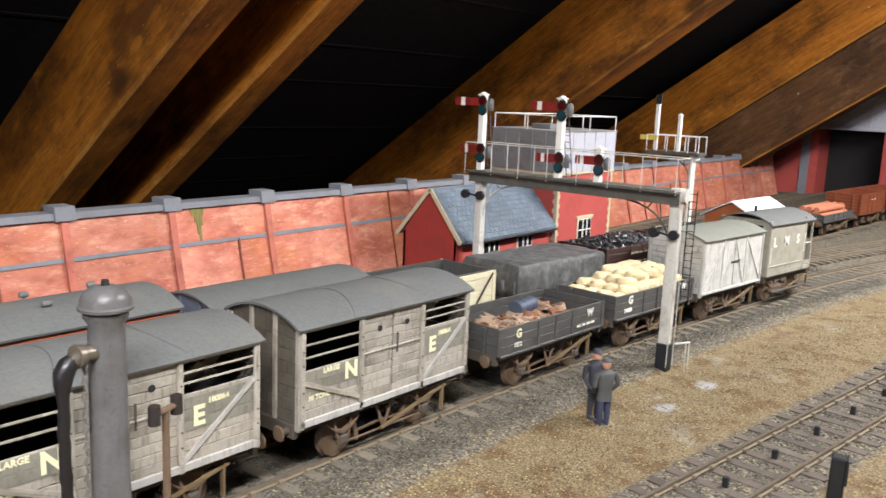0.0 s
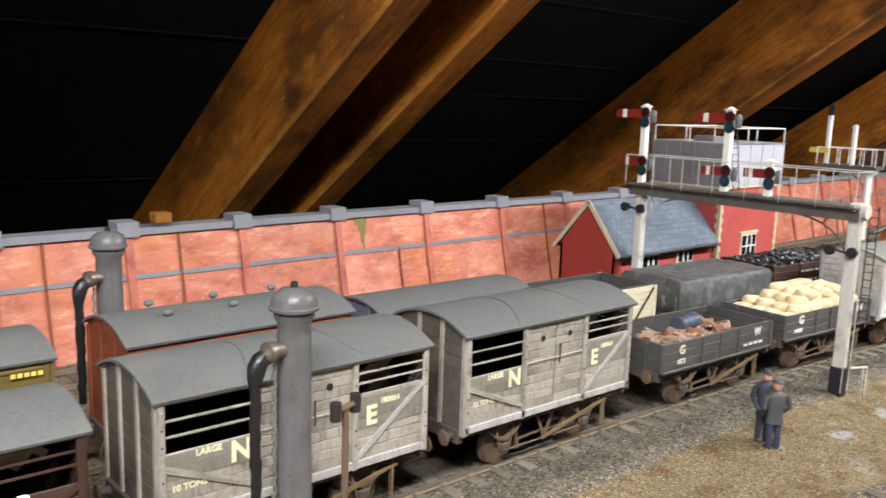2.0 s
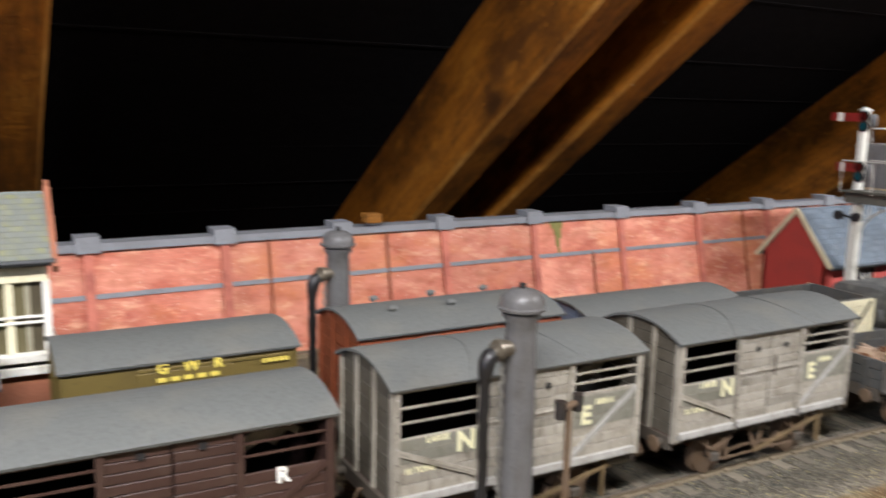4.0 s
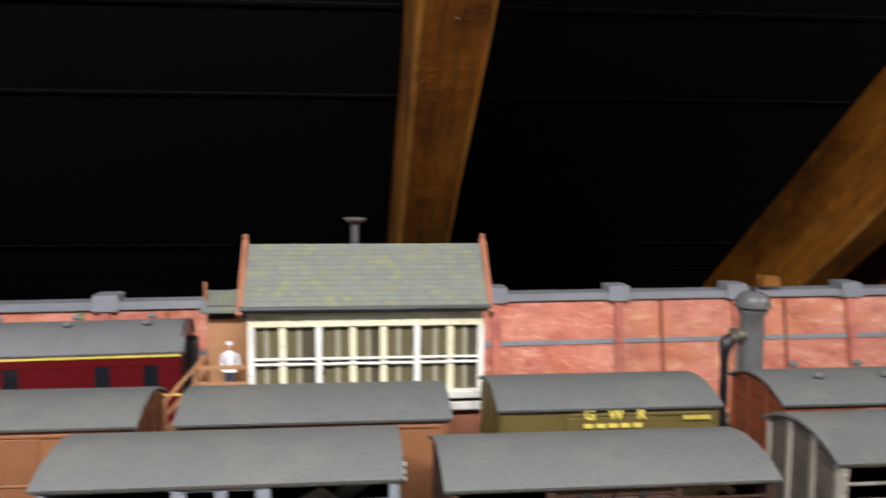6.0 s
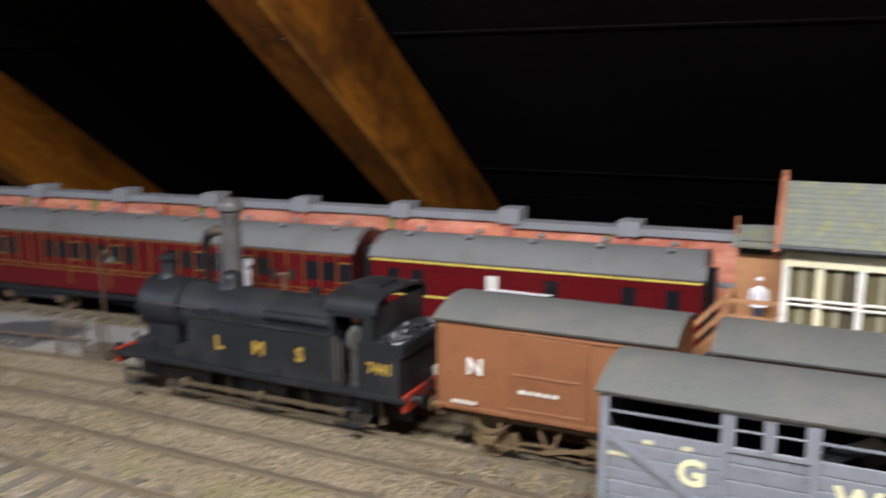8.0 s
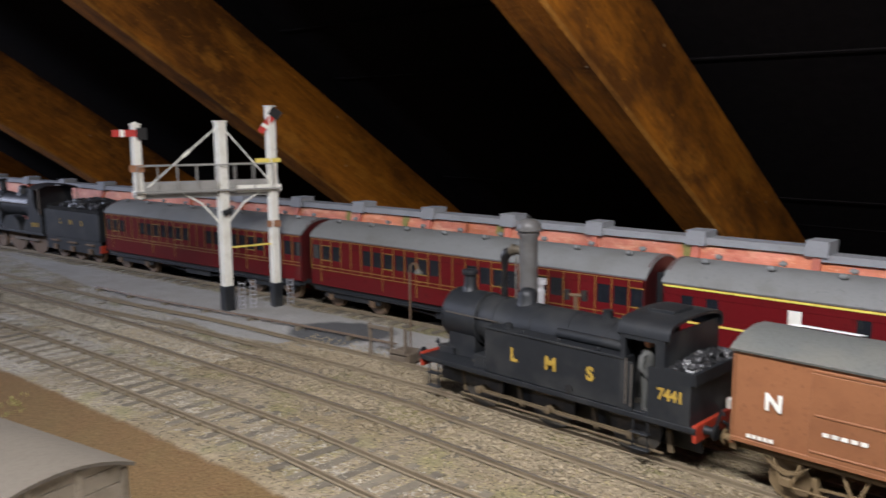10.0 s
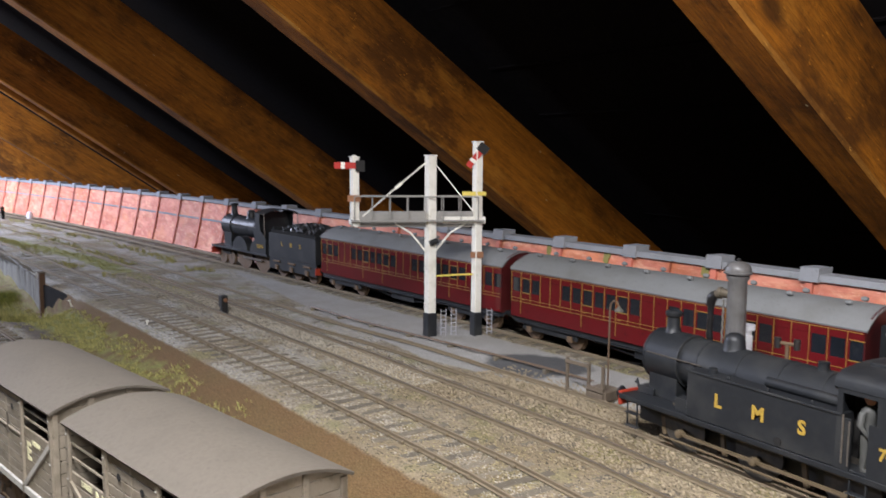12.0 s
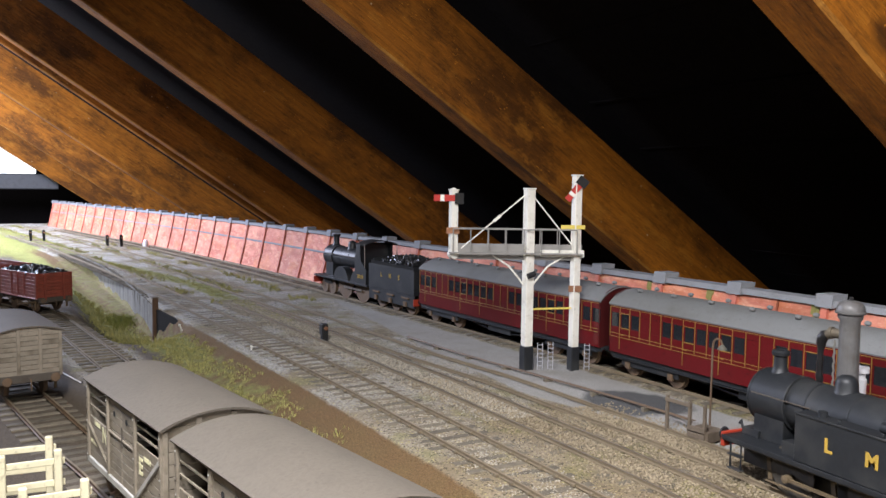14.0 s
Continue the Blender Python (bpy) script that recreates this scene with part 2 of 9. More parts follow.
M_RAILTOP = mat("worn_rail_head", (0.34, 0.29, 0.24), rough=0.3, metal=0.75, var=0.15, scale=200)
M_SLEEPER = mat("weathered_sleeper", (0.150, 0.126, 0.090), rough=0.85, var=0.25, scale=350, bump=0.5, dirt=(0.07, 0.060, 0.047), dirt_amt=0.6, dirt_scale=90, each=0.25)
M_DARKSLEEPER = mat("creosoted_sleeper", (0.085, 0.066, 0.050), rough=0.85, var=0.25, scale=350, bump=0.5, dirt=(0.13, 0.11, 0.085), dirt_amt=0.6, dirt_scale=90, each=0.25)
M_COAL = mat("coal", (0.020, 0.020, 0.021), rough=0.35, var=0.4, scale=500, bump=0.8, spec=0.6)
M_MAROON = mat("crimson_lake", (0.105, 0.007, 0.009), rough=0.25, var=0.08, scale=200, bump=0.05, dirt=(0.08, 0.01, 0.01), dirt_amt=0.35, dirt_scale=30)
M_DARKMAROON = mat("darker_maroon_end", (0.055, 0.008, 0.008), rough=0.4, var=0.15, scale=200, bump=0.1)
M_COACHROOF = mat("coach_roof_grey", (0.165, 0.168, 0.165), rough=0.6, var=0.14, scale=350, bump=0.2, dirt=(0.115, 0.112, 0.100), dirt_amt=0.6, dirt_scale=40)
M_RED = mat("signal_red", (0.40, 0.020, 0.012), rough=0.4, var=0.08, scale=200, bump=0)
M_OLDRED = mat("weathered_dark_red", (0.200, 0.014, 0.010), rough=0.5, var=0.25, scale=160, bump=0.1, dirt=(0.09, 0.012, 0.010), dirt_amt=0.6, dirt_scale=120)
M_REDGLASS = mat("dark_red_spectacle_glass", (0.055, 0.004, 0.004), rough=0.15, var=0.1, scale=20, bump=0, spec=0.6)
M_BUFRED = mat("buffer_beam_red", (0.33, 0.036, 0.016), rough=0.5, var=0.12, scale=200, bump=0.1)
M_BRICKSHADE = mat("shaded_red_brick", (0.30, 0.032, 0.022), rough=0.75, var=0.15, scale=700, bump=0.5, dirt=(0.2, 0.03, 0.022), dirt_amt=0.5, dirt_scale=60)
M_BRICKPINK = mat("pink_red_brickwork", (0.42, 0.07, 0.055), rough=0.75, var=0.15, scale=700, bump=0.5, dirt=(0.3, 0.045, 0.035), dirt_amt=0.5, dirt_scale=60)
M_BOXBRICK = mat("box_brick", (0.32, 0.12, 0.065), rough=0.8, var=0.2, scale=800, bump=0.5)
M_STONE = mat("cream_stone", (0.52, 0.44, 0.28), rough=0.75, var=0.1, scale=400)
M_SLATEBLUE = mat("blue_grey_slate", (0.105, 0.135, 0.165), rough=0.55, var=0.15, scale=300, dirt=(0.15, 0.17, 0.18), dirt_amt=0.4, dirt_scale=60, each=0.16)
M_SLATEMOSS = mat("mossy_slate", (0.165, 0.175, 0.15), rough=0.75, var=0.15, scale=300, dirt=(0.23, 0.23, 0.085), dirt_amt=0.75, dirt_scale=70, each=0.07)
M_TANKGREY = mat("pale_tank_plate", (0.42, 0.42, 0.45), rough=0.5, var=0.06, scale=200, dirt=(0.3, 0.28, 0.26), dirt_amt=0.3, dirt_scale=60)
M_TANKSIDE = mat("tank_side_plate", (0.17, 0.17, 0.165), rough=0.6, var=0.1, scale=200, dirt=(0.1, 0.09, 0.08), dirt_amt=0.4, dirt_scale=60)
M_CRANE = mat("gunmetal_grey_paint", (0.112, 0.108, 0.104), rough=0.38, var=0.30, scale=360, bump=0.5, dirt=(0.058, 0.050, 0.040), dirt_amt=0.5, dirt_scale=90, streak=0.15)
M_RODS = mat("oily_brown_rods", (0.11, 0.08, 0.045), rough=0.6, var=0.3, scale=300)
M_STEELBROWN = mat("bare_browned_iron", (0.16, 0.135, 0.10), rough=0.35, metal=0.5, var=0.35, scale=260, bump=0.5)
M_LEATHER = mat("black_leather_hose", (0.014, 0.013, 0.013), rough=0.34, var=0.3, scale=300, bump=0.8)
M_DECK = mat("grey_planked_deck", (0.25, 0.24, 0.22), rough=0.75, var=0.12, scale=300)
M_GIRDER = mat("grubby_girder", (0.075, 0.07, 0.055), rough=0.7, var=0.2, scale=200, dirt=(0.16, 0.15, 0.12), dirt_amt=0.5, dirt_scale=60)
M_COPING = mat("blue_grey_coping", (0.21, 0.215, 0.225), rough=0.75, var=0.12, scale=500, bump=0.4, dirt=(0.13, 0.13, 0.125), dirt_amt=0.5, dirt_scale=40, each=0.08)
M_SACK = mat("cream_sackcloth", (0.66, 0.54, 0.32), rough=0.85, var=0.18, scale=700, bump=0.6, dirt=(0.40, 0.27, 0.11), dirt_amt=0.6, dirt_scale=170, each=0.10)
M_TARP = mat("black_grey_tarpaulin", (0.080, 0.080, 0.074), rough=0.6, var=0.6, scale=240, bump=1.0, dirt=(0.20, 0.20, 0.18), dirt_amt=0.6, dirt_scale=110)
M_PALESCRAP = mat("pale_rusty_scrap", (0.40, 0.29, 0.20), rough=0.8, var=0.35, scale=260, dirt=(0.24, 0.13, 0.08), dirt_amt=0.6, dirt_scale=100, each=0.3)
M_BRAKE = mat("cream_grey_paint", (0.33, 0.31, 0.245), rough=0.55, var=0.10, scale=380, dirt=(0.18, 0.155, 0.10), dirt_amt=0.5, dirt_scale=70, streak=0.35)
M_YARDVAN = mat("dusty_tan_grey_timber", (0.23, 0.195, 0.145), rough=0.75, var=0.15, scale=380, dirt=(0.10, 0.078, 0.05), dirt_amt=0.75, dirt_scale=80, each=0.08)
M_TERRA = mat("terracotta_pipe", (0.46, 0.17, 0.09), rough=0.7, var=0.1, scale=300)
M_SCRAP = mat("rusty_scrap", (0.24, 0.11, 0.055), rough=0.8, var=0.35, scale=260, dirt=(0.4, 0.24, 0.15), dirt_amt=0.6, dirt_scale=100, each=0.35)
M_BLUEDRUM = mat("blue_steel_drum", (0.07, 0.085, 0.12), rough=0.45, var=0.15, scale=200)
M_GLASSDARK = mat("dark_window_glass", (0.012, 0.014, 0.018), rough=0.08, var=0.1, scale=20, bump=0, spec=0.6)
M_TEAL = mat("teal_spectacle_glass", (0.006, 0.042, 0.052), rough=0.15, var=0.1, scale=20, bump=0, spec=0.6)
M_GREYTIMBER = mat("weathered_grey_timber", (0.13, 0.10, 0.07), rough=0.8, var=0.25, scale=300)
M_GANTRY = mat("grubby_off_white_paint", (0.55, 0.53, 0.46), rough=0.55, var=0.12, scale=300, dirt=(0.22, 0.19, 0.14), dirt_amt=0.6, dirt_scale=110)
M_TIMBER = mat("brown_stair_timber", (0.26, 0.12, 0.055), rough=0.7, var=0.2, scale=300)
M_SHEDORANGE = mat("orange_brown_boarding", (0.33, 0.10, 0.03), rough=0.65, var=0.15, scale=300)
M_YELLOW = mat("dull_yellow_paint", (0.66, 0.52, 0.10), rough=0.55, var=0.1, scale=300)
M_FIG_DARK = mat("dark_figure_paint", (0.035, 0.037, 0.045), rough=0.7)
M_FIG_WHITE = mat("white_enamel", (0.78, 0.78, 0.80), rough=0.5, var=0.04)
M_BAR = mat("olive_grey_glazing_bar", (0.30, 0.275, 0.19), rough=0.6)
M_NEEND = mat("grimy_shaded_end", (0.105, 0.092, 0.070), rough=0.65, var=0.2, scale=420, dirt=(0.05, 0.04, 0.027), dirt_amt=0.6, dirt_scale=70, each=0.1, streak=0.35)
M_STAIR = mat("light_brown_stair_timber", (0.40, 0.20, 0.09), rough=0.7, var=0.2, scale=300)
M_INSIDE = mat("dim_interior_ochre", (0.115, 0.098, 0.045), rough=0.8, var=0.25, scale=60)

# ---- building helpers ----
MESHES = {}
I4 = Matrix.Identity(4)


def put(name, mesh, material, parent=None, m=I4, label=""):
    if not mesh.materials:
        mesh.materials.append(material)
    ob = new(name, mesh)
    ob.parent = parent
    ob.matrix_basis = m
    if mesh.materials[0] is not material:
        ob.material_slots[0].link = "OBJECT"
        ob.material_slots[0].material = material
    if label:
        ob["label"] = label
    return ob


def finish(bm, key, smooth=False):
    bmesh.ops.recalc_face_normals(bm, faces=bm.faces)
    me = bpy.data.meshes.new("part")
    bm.to_mesh(me)
    bm.free()
    if smooth:
        me.shade_smooth()
        me.set_sharp_from_angle(angle=radians(38))
    if key:
        MESHES[key] = me
    return me


def part(name, bm, material, parent=None, label="", m=I4, smooth=False):
    return put(name, finish(bm, None, smooth), material, parent, m, label)


def thing(name, m, label, category, group=""):
    ob = new(name)
    ob.empty_display_size = 0.01
    ob.matrix_basis = m
    return tagged(ob, label, category, group)


def r5(*v):
    return tuple(round(a, 5) for a in v)


def box(name, material, parent, x0, x1, y0, y1, z0, z1, bev=0.0003, turn=None, label=""):
    dx, dy, dz = x1 - x0, y1 - y0, z1 - z0
    key = ("box", *r5(dx, dy, dz, bev))
    me = MESHES.get(key)
    if me is None:
        bm = bmesh.new()
        bmesh.ops.create_cube(bm, size=1, matrix=Matrix.Diagonal((dx, dy, dz, 1)))
        if bev and bev < min(dx, dy, dz) * 0.45:
            bmesh.ops.bevel(bm, geom=bm.edges[:], offset=bev, segments=1, affect="EDGES")
        me = finish(bm, key)
    m = Matrix.Translation(((x0 + x1) / 2, (y0 + y1) / 2, (z0 + z1) / 2))
    if turn is not None:
        m = m @ turn
    return put(name, me, material, parent, m, label)


def along(p0, p1):
    p0, p1 = Vector(p0), Vector(p1)
    return Matrix.Translation((p0 + p1) / 2) @ (p1 - p0).to_track_quat("Z", "Y").to_matrix().to_4x4()


def rod(name, material, parent, p0, p1, r0, r1=None, seg=10, label=""):
    r1 = r0 if r1 is None else r1
    length = (Vector(p1) - Vector(p0)).length
    key = ("rod", *r5(length, r0, r1), seg)
    me = MESHES.get(key)
    if me is None:
        bm = bmesh.new()
        bmesh.ops.create_cone(bm, cap_ends=True, segments=seg, radius1=r0, radius2=r1, depth=length)
        me = finish(bm, key, True)
    return put(name, me, material, parent, along(p0, p1), label)


def bar(name, material, parent, p0, p1, w, h, label=""):
    """A square-section bar from p0 to p1."""
    length = (Vector(p1) - Vector(p0)).length
    key = ("bar", *r5(length, w, h))
    me = MESHES.get(key)
    if me is None:
        bm = bmesh.new()
        bmesh.ops.create_cube(bm, size=1, matrix=Matrix.Diagonal((w, h, length, 1)))
        me = finish(bm, key)
    return put(name, me, material, parent, along(p0, p1), label)


def lathe(name, material, parent, profile, m=I4, seg=20, label="", key=None):
    """profile: (radius, height) pairs, turned about local z."""
    key = ("lathe", tuple(profile), seg)
    me = MESHES.get(key)
    if me is None:
        bm = bmesh.new()
        rings = []
        for r, z in profile:
            r = max(r, 1e-5)
            rings.append([bm.verts.new((r * math.cos(2 * math.pi * i / seg), r * math.sin(2 * math.pi * i / seg), z)) for i in range(seg)])
        for a, b in zip(rings, rings[1:]):
            for i in range(seg):
                bm.faces.new((a[i], a[(i + 1) % seg], b[(i + 1) % seg], b[i]))
        bm.faces.new(rings[0])
        bm.faces.new(rings[-1])
        me = finish(bm, key, True)
    return put(name, me, material, parent, m, label)


def prism(name, material, parent, poly, axis, lo, hi, label="", smooth=False, m=I4):
    """poly in the two other axes (in their order), drawn out along axis from lo to hi."""
    key = ("prism", tuple(r5(*p) for p in poly), axis, *r5(lo, hi), smooth)
    me = MESHES.get(key)
    if me is None:
        bm = bmesh.new()

        def at(p, v):
            return {"x": (v, p[0], p[1]), "y": (p[0], v, p[1]), "z": (p[0], p[1], v)}[axis]
        a = [bm.verts.new(at(p, lo)) for p in poly]
        b = [bm.verts.new(at(p, hi)) for p in poly]
        for i in range(len(poly)):
            j = (i + 1) % len(poly)
            bm.faces.new((a[i], a[j], b[j], b[i]))
        bm.faces.new(a)
        bm.faces.new(b[::-1])
        me = finish(bm, key, smooth)
    return put(name, me, material, parent, m, label)


def pipe(name, material, parent, pts, r, seg=8, label="", radii=None):
    bm = bmesh.new()
    pts = [Vector(p) for p in pts]
    rings, side = [], None
    for i, p in enumerate(pts):
        d = (pts[min(i + 1, len(pts) - 1)] - pts[max(i - 1, 0)]).normalized()
        if side is None:
            side = d.orthogonal()
        side = (side - d * side.dot(d)).normalized()
        up = d.cross(side)
        rr = radii[i] if radii else r
        rings.append([bm.verts.new(p + (side * math.cos(2 * math.pi * k / seg) + up * math.sin(2 * math.pi * k / seg)) * rr) for k in range(seg)])
    for a, b in zip(rings, rings[1:]):
        for i in range(seg):
            bm.faces.new((a[i], a[(i + 1) % seg], b[(i + 1) % seg], b[i]))
    bm.faces.new(rings[0])
    bm.faces.new(rings[-1])
    return part(name, bm, material, parent, label, smooth=True)


def arc_points(half, rise, n=12):
    """Points of a shallow arch from -half to half."""
    r = (half * half + rise * rise) / (2 * rise)
    a = math.asin(min(1, half / r))
    return [(r * math.sin(-a + 2 * a * i / n), r * math.cos(-a + 2 * a * i / n) - (r - rise)) for i in range(n + 1)]


def arch_roof(name, material, parent, x0, x1, half, rise, z, thick=0.0012, label="", n=14):
    top = arc_points(half, rise, n)
    low = arc_points(half - thick * 0.4, rise, n)
    poly = [(y, z + h) for y, h in top] + [(y, z + h - thick) for y, h in reversed(low)]
    return prism(name, material, parent, poly, "x", x0, x1, label, smooth=True)


TEXTS = {}


def text(chars, size, material, parent, x, y, z, m=None, name="letter", wide=1.0):
    """Painted characters on a face that looks towards -y."""
    key = (chars, round(size, 5))
    if key not in TEXTS:
        cu = bpy.data.curves.new("letter", "FONT")
        cu.body, cu.size, cu.align_x, cu.align_y, cu.extrude, cu.offset = chars, size, "CENTER", "CENTER", 0.00008, size * 0.038
        cu.resolution_u = 3
        tmp = new("letter", cu)
        bpy.context.view_layer.update()
        TEXTS[key] = bpy.data.meshes.new_from_object(tmp.evaluated_get(bpy.context.evaluated_depsgraph_get()))
        bpy.data.objects.remove(tmp)
    mm = (m or I4) @ Matrix.Translation((x, y, z)) @ pose(0, 0, 0, 90) @ Matrix.Diagonal((wide, 1, 1, 1))
    return put(name, TEXTS[key], material, parent, mm)


def bars_text(material, parent, x, y, z, width, height, n=4):
    """Small writing too fine to read: a row of short bars."""
    w = width / n
    for i in range(n):
        box("text_bar", material, parent, x + i * w, x + i * w + w * 0.72, y - 0.0001, y + 0.0001, z - height / 2, z + height / 2, bev=0)


# ---- the lie of the line ----
CAP_X = [-4.4, -3.6, -3.0, -2.3, -1.77, -1.17, -0.8, -0.6, -0.25, 0.18, 0.5, 1.0, 2.5]
CAP_Y = [-0.83, -0.61, -0.46, -0.30, -0.205, -0.12, -0.072, -0.051, -0.025, 0.0, 0.008, 0.012, 0.03]
RAILZ = 0.0062


def cap_y(x):
    return (float(np.interp((x + 0.02) / 1.03 - 0.02, CAP_X, CAP_Y)) + 0.6) * 1.03 - 0.6


def soft(f, x, w=0.12):
    return (f(x - w) + f(x - w / 2) + f(x) + f(x + w / 2) + f(x + w)) / 5


def wall_y(x):
    return soft(cap_y, x)


def left_shift(x):
    return 0.85 * (wall_y(x) - wall_y(-0.42)) if x < -0.42 else 0.0


def line_front(x):
    return -0.276 - 0.12 * max(0.0, x - 0.37) ** 2 + left_shift(x)


def line_back(x):
    t = min(1.0, max(0.0, (-0.50 - x) / 0.40))
    return line_front(x) + 0.073 - 0.030 * t * t * (3 - 2 * t)


def line_far(x):
    return -0.2050 - 0.075 * (x - 1.10)


def line_loop(x):
    t = min(1.0, max(0.0, (x + 0.35) / 0.60))
    return line_front(x) - 0.073 * (1 - t * t * (3 - 2 * t))


def line_main(x):
    return wall_y(x) - 0.058


def line_siding(x):
    return -0.457 - 0.126 * (x - 0.46)


def line_yard(x):
    return -0.57 + 0.21 * (x + 0.505)


def line_coal(x):
    return -0.560 + 0.15 * (x + 0.97) - 1.7 * max(0.0, -1.25 - x) ** 3


def heading(f, x):
    return math.degrees(math.atan2(f(x + 0.02) - f(x - 0.02), 0.04))


def on_line(f, x, z=RAILZ):
    return pose(x, f(x), z, 0, 0, heading(f, x))

# ---- ground ----
def smooth_step(a, b, v):
    t = min(1.0, max(0.0, (v - a) / (b - a)))
    return t * t * (3 - 2 * t)


def bed(f, x, y, half=0.026, fade=0.014):
    """1 on a track's bed, falling to 0 over its shoulder."""
    return 1 - smooth_step(half, half + fade, abs(y - f(x)))


CINDER_X = [-1.6, -1.40, -1.04, -0.88, -0.77, -0.68, -0.62, -0.566, -0.50, -0.45]
CINDER_LOW = [0.20, 0.159, 0.100, 0.073, 0.061, 0.053, 0.070, 0.084, 0.089, 0.090]


STRIP_X = [-2.2, -2.0, -1.77, -1.56, -1.36, -1.0]
STRIP_OFF = [-0.060, -0.046, -0.015, 0.008, 0.004, 0.010]


CHALK = [(0.558, -0.386, 0.012), (0.619, -0.387, 0.012)]


def bank_wall_off(x):
    """How far the boarded bank stands in front of the front line."""
    return float(np.interp(x, [-2.6, -2.0, -1.6, -1.3, -1.1], [0.050, 0.065, 0.092, 0.120, 0.118]))


def sink(x, y):
    """How far the tracks under the wagons and the tank engine lie below the usual level."""
    front = 0.0042 * smooth_step(0.10, 0.20, x) * bed(line_front, x, y, 0.030, 0.030)
    back = 0.0042 * smooth_step(-0.75, -0.58, x) * (1 - smooth_step(-0.02, 0.06, x)) * bed(line_back, x, y, 0.028, 0.014)
    yard = -0.0050 * smooth_step(-0.72, -0.60, x) * bed(line_yard, x, y, 0.028, 0.020) * (1 - smooth_step(-0.14, -0.08, x))
    return max(front, back) + yard


def hollow(x, y, lf):
    """Depth of the grassy hollow below the boarded bank."""
    below = lf - y
    off = bank_wall_off(x)
    return 0.040 * (1 - smooth_step(-1.29, -1.09, x)) * smooth_step(-2.3, -1.9, x) * smooth_step(off - 0.003, off + 0.005, below) * (1 - smooth_step(off + 0.04, off + 0.115, below))


def ground_at(x, y, fronts):
    """Height and the shares of ballast, grass, cinder and dark dirt at one place."""
    lf, lb, lm, ls, lo = fronts
    d = lambda c, h=0.026, w=0.014: 1 - smooth_step(h, h + w, abs(y - c))
    right = smooth_step(0.15, 0.35, x)
    left = 1 - smooth_step(-0.25, -0.05, x)
    below = lf - y
    ball = max(d(lf, 0.026 + 0.034 * right, 0.014), d(lb), d(lm, 0.03), d(lo))
    if y > lf:
        ball = max(ball, 0.8 if x > -0.2 else 0.9)
    elif x < 0.0:
        ball = max(ball, left * (1 - smooth_step(0.108, 0.122, below)))
    low = left * smooth_step(0.112, 0.165, below)
    dirt = left * smooth_step(0.135, 0.185, below)
    z = 0.0025 * ball - 0.014 * low - hollow(x, y, lf) - sink(x, y)
    if x < -0.6:
        ball = max(ball * (1 - smooth_step(0.0, 0.004, hollow(x, y, lf))), 0.75 * d(line_coal(x), 0.03, 0.03))
    sid = d(ls) * right
    z += 0.0012 * sid
    verge = smooth_step(0.122, 0.142, below) * (1 - smooth_step(0.165, 0.205, below))
    grass = verge * (1 - smooth_step(-0.80, -0.62, x)) * (0.45 + 0.25 * (1 - smooth_step(-1.1, -0.9, x)))
    grass = max(grass, 0.28 * (1 - smooth_step(-0.80, -0.62, x)) * smooth_step(0.118, 0.13, below) * (1 - smooth_step(0.17, 0.2, below)))
    grass = max(grass, 0.62 * (1 - smooth_step(-1.45, -1.0, x)) * d(lf + float(np.interp(x, STRIP_X, STRIP_OFF)), 0.010, 0.020))
    grass = max(grass, 0.95 * (1 - smooth_step(-2.7, -2.2, x)) * smooth_step(0.05, 0.09, lm - y) * (1 - 0.8 * d(lf, 0.02)) * (1 - 0.8 * d(lb, 0.02)) * (1 - 0.5 * d(lo, 0.02)))
    grass = max(grass, 0.42 * smooth_step(0.0, 0.012, hollow(x, y, lf)))
    edge = float(np.interp(x, CINDER_X, CINDER_LOW))
    cind = smooth_step(edge - 0.006, edge + 0.008, y - lf) * smooth_step(0.028, 0.042, lm - y) * (1 - smooth_step(-0.45, -0.40, x)) * smooth_step(-1.6, -1.2, x)
    for px, py, pr in CHALK:
        cind = max(cind, 0.75 * (1 - smooth_step(0.3, 1.0, math.hypot((x - px) / (pr * 1.5), (y - py) / pr))))
    return z, max(ball, sid), grass, cind, dirt


